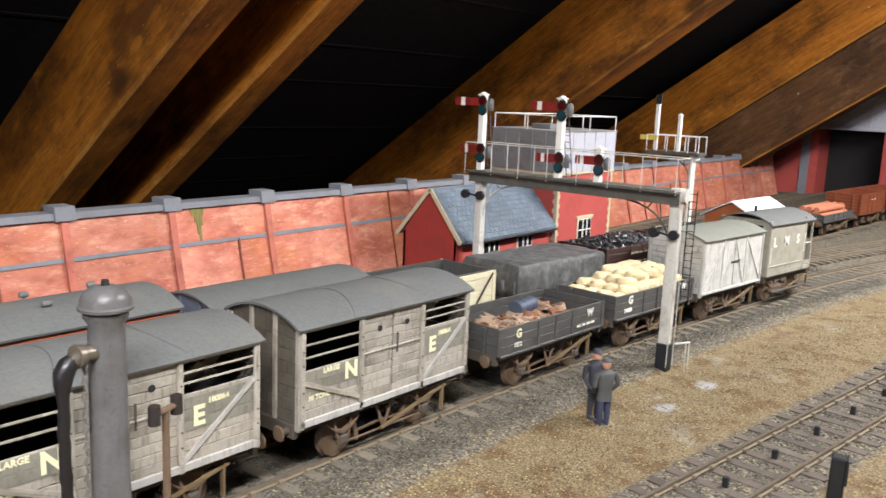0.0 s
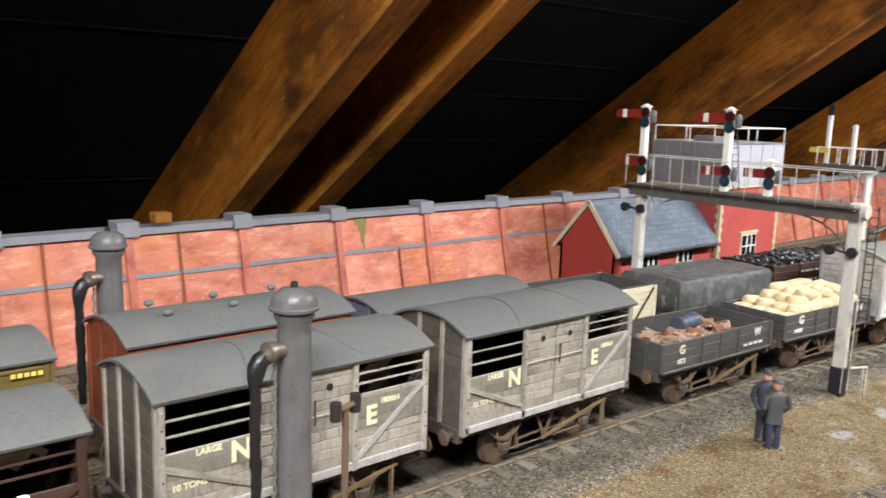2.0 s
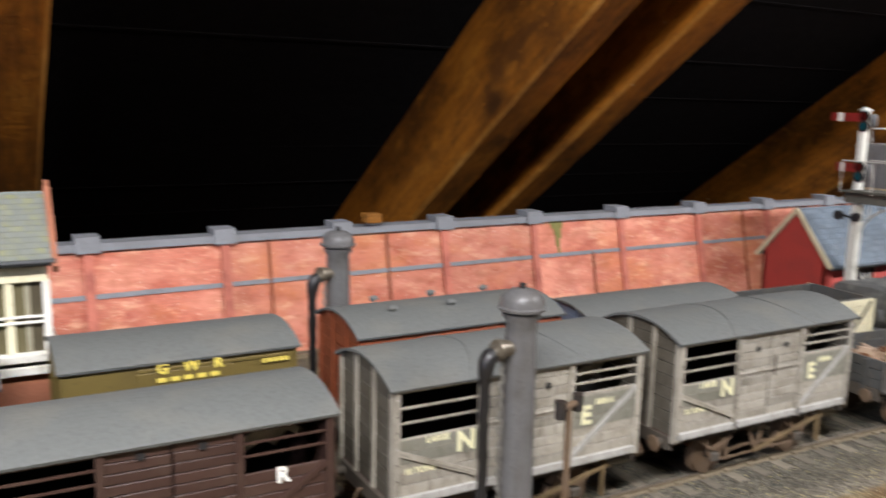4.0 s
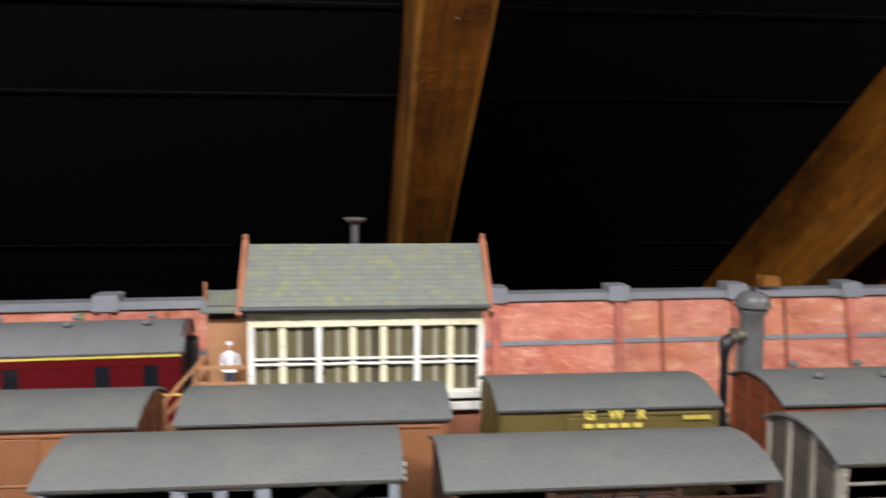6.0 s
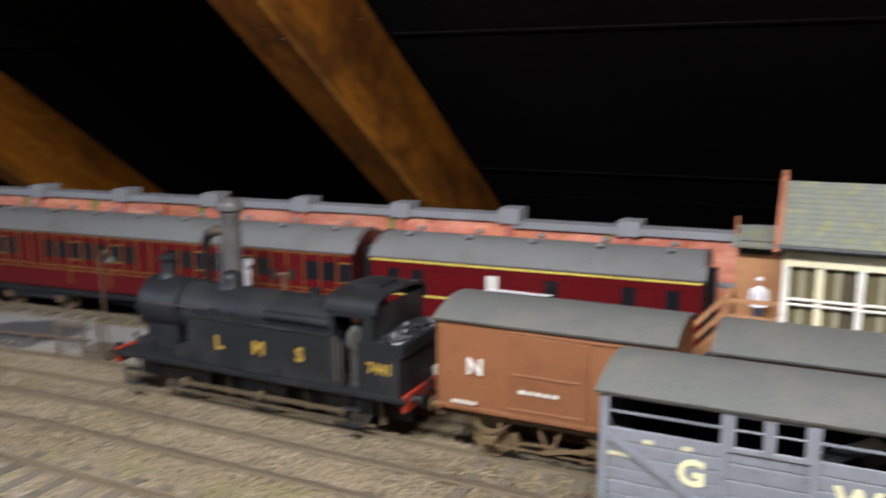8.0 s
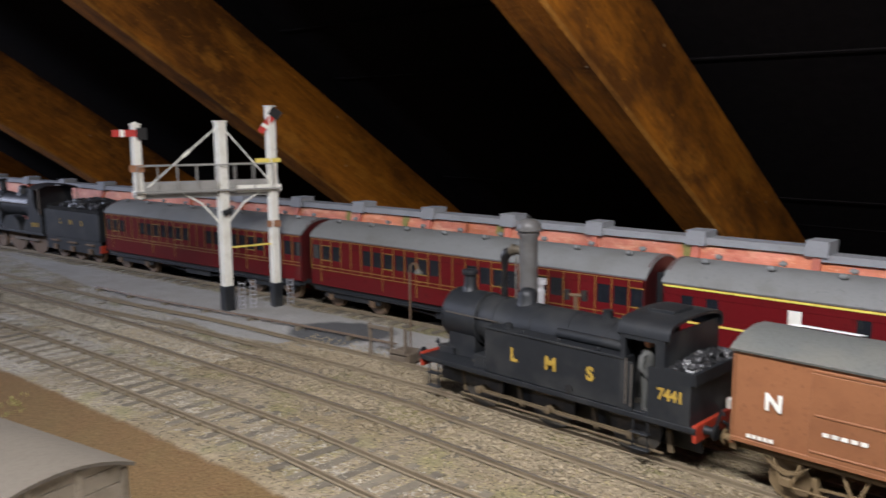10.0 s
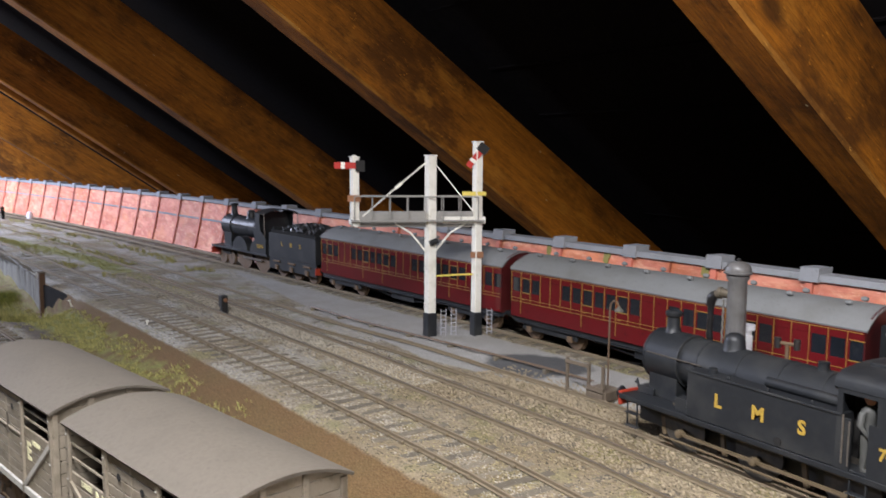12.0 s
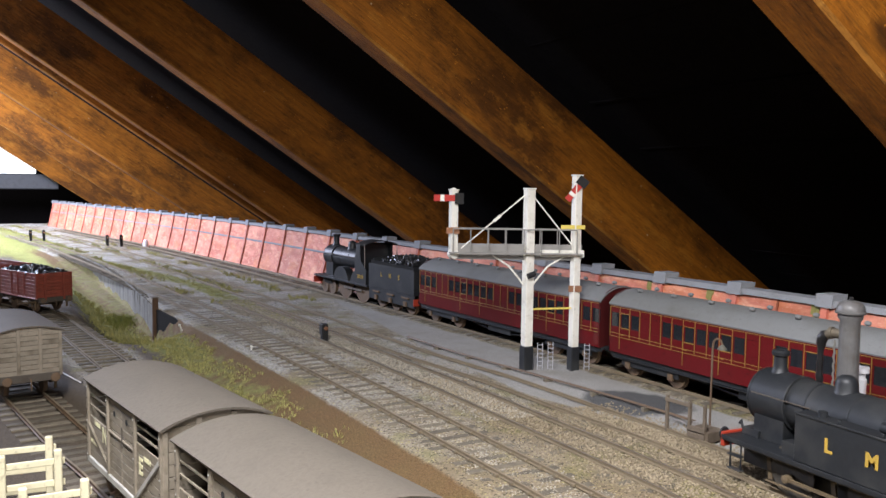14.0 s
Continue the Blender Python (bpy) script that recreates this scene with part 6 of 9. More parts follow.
    box("landing", M_TIMBER, root, x0 - 0.0260, x0 - 0.0008, -0.1600, -0.1350, zb - 0.004, zb - 0.0022)
    for p in (-0.159, -0.137):
        rod("landing_post", M_TIMBER, root, (x0 - 0.0250, p, -0.001), (x0 - 0.0250, p, zb + 0.018), 0.0011, seg=6)
    top, foot = Vector((x0 - 0.0245, -0.1580, zb + 0.001)), Vector((x0 - 0.0830, -0.1580, 0.001))
    for dy in (0.0, 0.0150):
        o = Vector((0, dy, 0))
        bar("string_board", M_STAIR, root, foot + o, top + o, 0.0012, 0.0042)
        bar("handrail", M_STAIR, root, foot + o + Vector((0, 0, 0.010)), top + o + Vector((0, 0, 0.010)), 0.0009, 0.0011)
        bar("handrail", M_STAIR, root, foot + o + Vector((0, 0, 0.018)), top + o + Vector((0, 0, 0.018)), 0.0011, 0.0013)
        for t in (0.05, 0.35, 0.65, 0.95):
            p = foot.lerp(top, t) + o
            bar("baluster", M_STAIR, root, p, p + Vector((0, 0, 0.018)), 0.0010, 0.0010)
    for h in (0.008, 0.0165):
        bar("landing_rail", M_STAIR, root, (x0 - 0.0250, -0.1595, zb + h), (x0 - 0.0008, -0.1595, zb + h), 0.0012, 0.0020)
    for i in range(14):
        p = foot.lerp(top, (i + 0.5) / 14)
        box("tread", M_STAIR, root, p.x - 0.0022, p.x + 0.0022, p.y, p.y + 0.0150, p.z - 0.0016, p.z + 0.0004, bev=0)
    return root


signal_box()


M_FIG_PINK = mat("pinkish_figure_paint", (0.55, 0.27, 0.17), rough=0.6, var=0.2, scale=200)


def figurine(name, m, mat_, label, wide=1.0, legs=None, coat=True):
    """A small painted standing figure as one plain shape."""
    bm = bmesh.new()

    def loft(rows, seg=12):
        rings = [[bm.verts.new((x + rx * math.cos(2 * math.pi * k / seg), y + ry * math.sin(2 * math.pi * k / seg), z)) for k in range(seg)] for x, y, z, rx, ry in rows]
        for a, b in zip(rings, rings[1:]):
            for k in range(seg):
                bm.faces.new((a[k], a[(k + 1) % seg], b[(k + 1) % seg], b[k]))
        bm.faces.new(rings[0])
        bm.faces.new(rings[-1])
    for e in (-1, 1):
        x = e * 0.0026
        loft([(x, -0.0012, 0.0, 0.0017, 0.0032), (x, -0.0012, 0.0014, 0.0017, 0.0030), (x, 0.0004, 0.0022, 0.0016, 0.0017), (x * 0.95, 0.0, 0.0100, 0.0019, 0.0021), (x * 0.75, 0.0, 0.0195, 0.0025, 0.0028)], 9)
    hem = 0.0155 if coat else 0.0185
    w = wide
    loft([(0, 0, hem, 0.0052 * w, 0.0036), (0, 0, 0.0215, 0.0043 * w, 0.0032), (0, 0, 0.0280, 0.0054 * w, 0.0036), (0, 0, 0.0320, 0.0060 * w, 0.0034), (0, 0, 0.0336, 0.0040 * w, 0.0026), (0, 0, 0.0344, 0.0015, 0.0015), (0, 0, 0.0356, 0.0014, 0.0014)], 14)
    for e in (-1, 1):
        loft([(e * 0.0060 * w, 0.0, 0.0322, 0.0012, 0.0016), (e * 0.0070 * w, 0.0006, 0.0310, 0.0016, 0.0018), (e * 0.0080 * w, 0.0010, 0.0248, 0.0015, 0.0017), (e * 0.0064 * w, -0.0022, 0.0205, 0.0013, 0.0014), (e * 0.0054 * w, -0.0034, 0.0192, 0.0012, 0.0012)], 8)
    loft([(0, 0, 0.0350, 0.0014, 0.0016), (0, -0.0002, 0.0362, 0.0024, 0.0027), (0, 0, 0.0380, 0.0026, 0.0029), (0, 0, 0.0392, 0.0025, 0.0028), (0, -0.0005, 0.0393, 0.0031, 0.0036), (0, 0, 0.0400, 0.0028, 0.0030), (0, 0, 0.0412, 0.0019, 0.0021)], 12)
    for f in bm.faces:
        c = f.calc_center_median()
        f.material_index = 2 if 0.0352 < c.z < 0.0390 else 1 if legs and c.z < hem + 0.0004 else 0
    ob = part(name, bm, mat_, None, m=m, smooth=True)
    ob.data.materials.append(legs or mat_)
    ob.data.materials.append(M_FIG_PINK)
    return tagged(ob, label, "figurine")


M_FIG_BLUE = mat("blue_grey_figure_paint", (0.045, 0.052, 0.085), rough=0.7, var=0.3, scale=150)
M_FIG_GREY = mat("grey_figure_paint", (0.075, 0.076, 0.070), rough=0.7, var=0.3, scale=150)
figurine("figurine", pose(0.5035, -0.3705, 0.0, 0, 0, 150) @ Matrix.Diagonal((0.98, 1.1, 0.99, 1)), M_FIG_GREY, "small grey-coated painted model figure standing on the yard", 1.0, M_FIG_BLUE)
figurine("figurine", pose(0.5087, -0.3610, 0.0, 0, 0, 330) @ Matrix.Diagonal((0.96, 1.1, 1.05, 1)), M_FIG_DARK, "small black painted model figure facing the other", 0.95, M_FIG_DARK)
figurine("figurine", pose(-0.0680, -0.1450, 0.0638) @ Matrix.Diagonal((0.58, 0.60, 0.70, 1)), M_FIG_WHITE, "small white-shirted model figure on the box landing", 0.95, M_FIG_BLUE, False)

# ---- station house and water tower ----
def quoins(parent, x, y, z0, z1, n):
    h = (z1 - z0) / n
    for i in range(n):
        w = 0.0046 if i % 2 else 0.0030
        box("quoin", M_STONE, parent, x - 0.0006, x + w, y - 0.0006, y + 0.0030, z0 + i * h, z0 + (i + 1) * h - 0.0002, bev=0.0002)
        box("quoin", M_STONE, parent, x - 0.0006, x + 0.0010, y, y + 0.0076 - w, z0 + i * h, z0 + (i + 1) * h - 0.0002, bev=0.0002)


def sash_window(parent, x, y, z, w, h):
    f = box("window_frame", M_CREAM, parent, x - w / 2 - 0.0014, x + w / 2 + 0.0014, y - 0.0010, y + 0.0008, z - 0.0012, z + h + 0.0020)
    box("pane", M_GLASSDARK, f, x - w / 2, x + w / 2, y - 0.0013, y - 0.0009, z, z + h, bev=0).matrix_parent_inverse = f.matrix_basis.inverted()
    for i in (1, 2):
        xx = x - w / 2 + w * i / 3
        box("glazing_bar", M_WHITE, f, xx - 0.0008, xx + 0.0008, y - 0.0017, y - 0.0011, z, z + h, bev=0).matrix_parent_inverse = f.matrix_basis.inverted()
    box("glazing_bar", M_WHITE, f, x - w / 2, x + w / 2, y - 0.0017, y - 0.0011, z + h * 0.5 - 0.0006, z + h * 0.5 + 0.0006, bev=0).matrix_parent_inverse = f.matrix_basis.inverted()


def pump_house():
    root = thing("pump_house", pose(0, 0, 0), "low red-brick pump house with a blue slate roof", "building")
    x0, x1, yf, yb = 0.618, 0.7640, -0.1640, -0.1040
    ze, yr, zr = 0.0715, -0.1345, 0.1085
    box("front_wall", M_BRICKPINK, root, x0, x1, yf, yf + 0.003, -0.001, ze)
    # back and gable brick is darker than the front: shade put into the colour
    box("back_wall", M_BRICKSHADE, root, x0, x1, yb - 0.003, yb, -0.001, ze)
    for x in (x0, x1 - 0.003):
        prism("gable_wall", M_BRICKSHADE, root, [(yf, -0.001), (yb, -0.001), (yb, ze), (yr, zr), (yf, ze)], "x", x, x + 0.003)
    for (ya, za), (yc, zc) in (((yf - 0.006, ze - 0.004), (yr, zr + 0.0018)), ((yr, zr + 0.0018), (yb + 0.006, ze - 0.004))):
        bar("barge_board", M_STONE, root, (x0 - 0.0022, ya, za), (x0 - 0.0022, yc, zc), 0.0016, 0.0034)
    for ey in (yf - 0.0065, yb + 0.0065):
        ez = ze - 0.0045
        prism("roof_board", M_SLATEBLUE, root, [(ey, ez), (yr, zr), (yr, zr + 0.0012), (ey, ez + 0.0012)], "x", x0 - 0.0022, x1)
    slates(root, M_SLATEBLUE, x0 - 0.0018, x1, (yr, zr + 0.0012), (yf - 0.0062, ze - 0.0030), 11, 0.0062)
    rod("ridge_tile", M_SLATEBLUE, root, (x0 - 0.002, yr, zr + 0.0018), (x1, yr, zr + 0.0018), 0.0011, seg=8)
    rod("gutter", M_BLACK, root, (x0 - 0.002, yf - 0.0072, ze - 0.0045), (x1, yf - 0.0072, ze - 0.0045), 0.0011, seg=8)
    for x in (0.6665, 0.7190):
        sash_window(root, x, yf, 0.0440, 0.0215, 0.0195)
    rod("downpipe", M_BRICKPINK, root, (x0 + 0.006, yf - 0.0014, 0.0), (x0 + 0.006, yf - 0.0014, ze - 0.004), 0.0008, seg=6)
    return root


pump_house()


def water_tower():
    root = thing("water_tower", pose(0, 0, 0), "pink-red brick water tower with cream quoins carrying a pale iron tank", "water tower")
    x0, x1, yf, yb, zt = 0.7660, 0.8720, -0.1680, -0.0900, 0.1175
    box("brick_tower", M_BRICKPINK, root, x0, x1, yf, yb, -0.001, zt)
    quoins(root, x0, yf, 0.0, zt, 26)
    for i in range(26):
        h = zt / 26
        w = 0.0046 if i % 2 else 0.0030
        box("quoin", M_STONE, root, x1 - w, x1 + 0.0006, yf - 0.0006, yf + 0.003, i * h, (i + 1) * h - 0.0002, bev=0.0002)
    box("cornice", M_STONE, root, x0 - 0.0015, x1 + 0.0015, yf - 0.0015, yb + 0.0015, zt, zt + 0.0024)
    sash_window(root, 0.8200, yf, 0.0505, 0.0240, 0.0205)
    box("lintel", M_STONE, root, 0.8040, 0.8360, yf - 0.0016, yf + 0.001, 0.0722, 0.0752)
    za, zb = zt + 0.0024, 0.1590
    tank = box("tank", M_TANKGREY, root, x0 - 0.001, x1 + 0.001, yf - 0.001, yb + 0.001, za, zb, label="pale grey riveted iron water tank")
    box("tank_side", M_TANKSIDE, root, x0 - 0.0022, x0 - 0.0008, yf - 0.001, yb + 0.001, za, zb)
    for i in range(1, 5):
        yy = yf + (yb - yf) * i / 5
        box("tank_flange", M_TANKSIDE, root, x0 - 0.0032, x0 - 0.0020, yy - 0.0006, yy + 0.0006, za, zb)
        xx = x0 + (x1 - x0) * i / 5
        box("tank_flange", M_TANKGREY, root, xx - 0.0004, xx + 0.0004, yf - 0.0017, yf - 0.0008, za, zb, bev=0)
    box("tank_lid", M_DECK, root, x0 - 0.002, x1 + 0.002, yf - 0.002, yb + 0.002, zb, zb + 0.0012)
    box("hatch", M_TANKSIDE, root, 0.790, 0.812, -0.140, -0.118, zb + 0.0012, zb + 0.0062)
    zh = zb + 0.0150
    posts = [(x0, yf), ((x0 + x1) / 2, yf), (x1, yf), (x1, (yf + yb) / 2), (x1, yb), ((x0 + x1) / 2, yb), (x0, yb), (x0, (yf + yb) / 2)]
    for p in posts:
        rod("rail_post", M_WHITE, root, (*p, zb + 0.001), (*p, zh), 0.0006, seg=6)
    for a, b in zip(posts, posts[1:] + posts[:1]):
        rod("hand_rail", M_WHITE, root, (*a, zh), (*b, zh), 0.0006, seg=6)
    return root


water_tower()


def hut(m, label):
    root = thing("lineside_hut", m, label, "hut")
    box("boarding", M_SHEDORANGE, root, -0.045, 0.045, -0.030, 0.030, 0.0, 0.036)
    for i in range(7):
        x = -0.045 + i * 0.015
        box("cover_strip", M_SHEDORANGE, root, x - 0.0008, x + 0.0008, -0.0312, -0.0298, 0.0, 0.036, bev=0)
    for s in (-1, 1):
        prism("gable_boarding", M_SHEDORANGE, root, [(-0.030, 0.036), (0.030, 0.036), (0.0, 0.054)], "x", s * 0.045 - 0.001, s * 0.045 + 0.001)
        prism("roof_slope", M_FIG_WHITE, root, [(s * 0.034, 0.0345), (0.0, 0.0555), (0.0, 0.0570), (s * 0.034, 0.0360)], "x", -0.049, 0.049)
    return root


hut(pose(1.285, -0.172, 0.0, 0, 0, -4) @ Matrix.Diagonal((1.3, 1.3, 1.08, 1)), "orange-brown boarded lineside hut with a white roof")

# ---- water cranes ----
def water_crane(m, label, arm_turn=0.0, top=0.119, hose=True):
    root = thing("water_crane", m, label, "water crane", "water cranes")
    h = top
    lathe("column", M_CRANE, root, [(0.0095, -0.002), (0.0095, 0.003), (0.0078, 0.005), (0.0072, 0.008), (0.0064, round(h - 0.020, 4)), (0.0062, round(h - 0.014, 4)), (0.0078, round(h - 0.0115, 4)), (0.0078, round(h - 0.010, 4)), (0.0062, round(h - 0.009, 4)), (0.0062, round(h - 0.006, 4))], seg=24)
    lathe("cap", M_CRANE, root, [(0.0062, round(h - 0.0100, 4)), (0.0080, round(h - 0.0094, 4)), (0.0094, round(h - 0.0088, 4)), (0.0096, round(h - 0.0078, 4)), (0.0088, round(h - 0.0072, 4)), (0.0086, round(h - 0.0050, 4)), (0.0074, round(h - 0.0026, 4)), (0.0050, round(h - 0.0010, 4)), (0.0020, round(h - 0.0004, 4)), (0.0, round(h - 0.0003, 4))], seg=28, label="low domed cap with a flat rim")
    rod("cap_nut", M_MATTBLACK, root, (0, 0, h - 0.0006), (0, 0, h + 0.0016), 0.0016, 0.0013, 8)
    a = radians(arm_turn)
    d = Vector((math.cos(a), math.sin(a), 0))
    z = h - 0.024
    pipe("outlet", M_STEELBROWN, root, [d * 0.004 + Vector((0, 0, z)), d * 0.010 + Vector((0, 0, z + 0.0010)), d * 0.0150 + Vector((0, 0, z - 0.0008))], 0.0030, 12, radii=[0.0030, 0.0034, 0.0030])
    lathe("elbow_flange", M_STEELBROWN, root, [(0.0030, -0.0012), (0.0042, -0.0010), (0.0042, 0.0010), (0.0030, 0.0012)], Matrix.Translation(d * 0.0120 + Vector((0, 0, z + 0.0006))) @ d.to_track_quat("Z", "Y").to_matrix().to_4x4(), 14)
    rh = random.Random(int(top * 1e4) + int(arm_turn))
    pts = [d * 0.0135 + Vector((0, 0, z + 0.0002)), d * 0.0160 + Vector((0, 0, z - 0.0012)), d * 0.0178 + Vector((0, 0, z - 0.0042)), d * 0.0184 + Vector((0, 0, z - 0.0080))]
    radii = [0.0026, 0.0034, 0.0036, 0.0030]
    for i in range(1, 19):
        pts.append(d * (0.0184 + rh.uniform(-0.00025, 0.00025)) + Vector((rh.uniform(-0.0002, 0.0002), 0, z - 0.0080 - i * 0.0030)))
        radii.append(0.0022 + rh.uniform(-0.0003, 0.0003))
    pipe("leather_hose", M_LEATHER, root, pts, 0.0022, 10, "black leather delivery hose", radii=radii)
    for i in range(26):
        rod("chain_link", M_CHAIN, root, d * 0.0095 + Vector((0, 0, z - 0.004 - i * 0.0030)), d * (0.0095 + (0.0006 if i % 2 else -0.0006)) + Vector((0, 0.0006 * (i % 2), z - 0.0072 - i * 0.0030)), 0.0007, seg=5)
    return root


water_crane(pose(0.2195, -0.3220, 0.0), "tall grey iron water crane beside the cattle wagons", 190)
water_crane(pose(0.2070, -0.1620, 0.0), "grey iron water crane between the tracks near the box", 200, 0.1195)
water_crane(pose(-0.4000, -0.1600, 0.0), "grey iron water crane beside the tank engine", 195, 0.1190)


def twin_lamp(m, label, h=0.0745):
    root = thing("crane_lamp", m, label, "lamp post")
    rod("post", M_IRON, root, (0, 0, 0), (0, 0, h), 0.0016, 0.0013, 8)
    rod("cross_arm", M_IRON, root, (-0.0060, 0, h), (0.0060, 0, h), 0.0013, seg=8)
    for s in (-1, 1):
        rod("lamp_case", M_DARKIRON, root, (s * 0.0062, 0, h - 0.0035), (s * 0.0062, 0, h + 0.0035), 0.0022, seg=10)
        bar("stay", M_IRON, root, (0, 0, 0.018), (s * 0.0075, -0.004, 0.0), 0.0010, 0.0010)
    return root


twin_lamp(pose(0.2310, -0.3400, 0.0, 0, 0, 20), "rusty post with a twin valve wheel head on stays")
twin_lamp(pose(-0.3700, -0.1450, 0.0, 0, 0, 20), "rusty valve post beside the water crane", 0.066)
fd = lathe("fire_devil", M_FIG_WHITE, None, [(0.0042, 0.0), (0.0044, 0.030), (0.0036, 0.0305), (0.0036, 0.034), (0.0058, 0.0345), (0.0058, 0.038), (0.0, 0.039)], pose(-0.4090, -0.1365, 0.0330), 14)
tagged(fd, "white enamelled cylinder with a wider lid beside the crane", "post")
rod("fire_devil_leg", M_FIG_WHITE, fd, (0, 0, -0.034), (0, 0, 0.001), 0.0030, seg=10)

# ---- signals ----
def semaphore(root, x, y, z, length=0.030, turn=0.0, colour=None, post_half=0.0026):
    """An arm that reaches towards -x on the near face, with its spectacle and lamp."""
    m = pose(x, y - post_half - 0.0008, z, 0, turn, 0)
    colour = colour or M_RED
    a = put("arm", finish_box(-length, 0.004, -0.0005, 0.0005, -0.0030, 0.0030), colour, root, m)
    put("arm_stripe", finish_box(-length * 0.76, -length * 0.62, -0.0008, 0.0008, -0.00305, 0.00305), M_WHITE, a)
    put("spectacle", finish_box(0.0, 0.0062, -0.0006, 0.0006, -0.0085, 0.0030), M_MATTBLACK, a)
    put("spectacle_glass", finish_box(0.0008, 0.0052, -0.0009, 0.0009, -0.0078, -0.0032), M_TEAL, a)
    box("signal_lamp", M_BLACK, root, x + 0.0022, x + 0.0060, y + 0.0012, y + 0.0052, z - 0.0065, z + 0.0015)
    return a


def finish_box(x0, x1, y0, y1, z0, z1):
    key = ("fb", *r5(x0, x1, y0, y1, z0, z1))
    if key not in MESHES:
        bm = bmesh.new()
        bmesh.ops.create_cube(bm, size=1, matrix=Matrix.Translation(((x0 + x1) / 2, (y0 + y1) / 2, (z0 + z1) / 2)) @ Matrix.Diagonal((x1 - x0, y1 - y0, z1 - z0, 1)))
        finish(bm, key)
    return MESHES[key]


def ladder(root, p0, p1, w, n, material, across=(1, 0, 0)):
    p0, p1, a = Vector(p0), Vector(p1), Vector(across).normalized() * (w / 2)
    for s in (-1, 1):
        rod("ladder_stile", material, root, p0 + a * s, p1 + a * s, 0.0004, seg=5)
    for i in range(n):
        c = p0.lerp(p1, (i + 0.5) / n)
        rod("ladder_rung", material, root, c - a, c + a, 0.0003, seg=5)


def doll(root, x, y, z0, z1, half=0.0026):
    box("doll_post", M_WHITE, root, x - half, x + half, y - half, y + half, z0, z1, bev=0.0004)
    box("post_cap", M_WHITE, root, x - half - 0.0008, x + half + 0.0008, y - half - 0.0008, y + half + 0.0008, z1, z1 + 0.0012, bev=0.0003)
    lathe("finial", M_WHITE, root, [(0.0030, 0.0), (0.0024, 0.0012), (0.0, 0.0020)], pose(x, y, z1 + 0.0010), 8)


def lattice_arc(root, x, y0, z0, y1, z1, material, r=0.0007):
    """A curved bracket from the post (y0, z0) up to the deck (y1, z1)."""
    pts = []
    for i in range(9):
        t = i / 8 * math.pi / 2
        pts.append((x, y0 + (y1 - y0) * (1 - math.cos(t)), z0 + (z1 - z0) * math.sin(t)))
    pipe("bracket_arch", material, root, pts, r, 6)
    for i in (3, 5):
        bar("bracket_strut", material, root, pts[i], (x, y0 + (y1 - y0) * i / 8 * 0.55, z1), 0.0008, 0.0008)


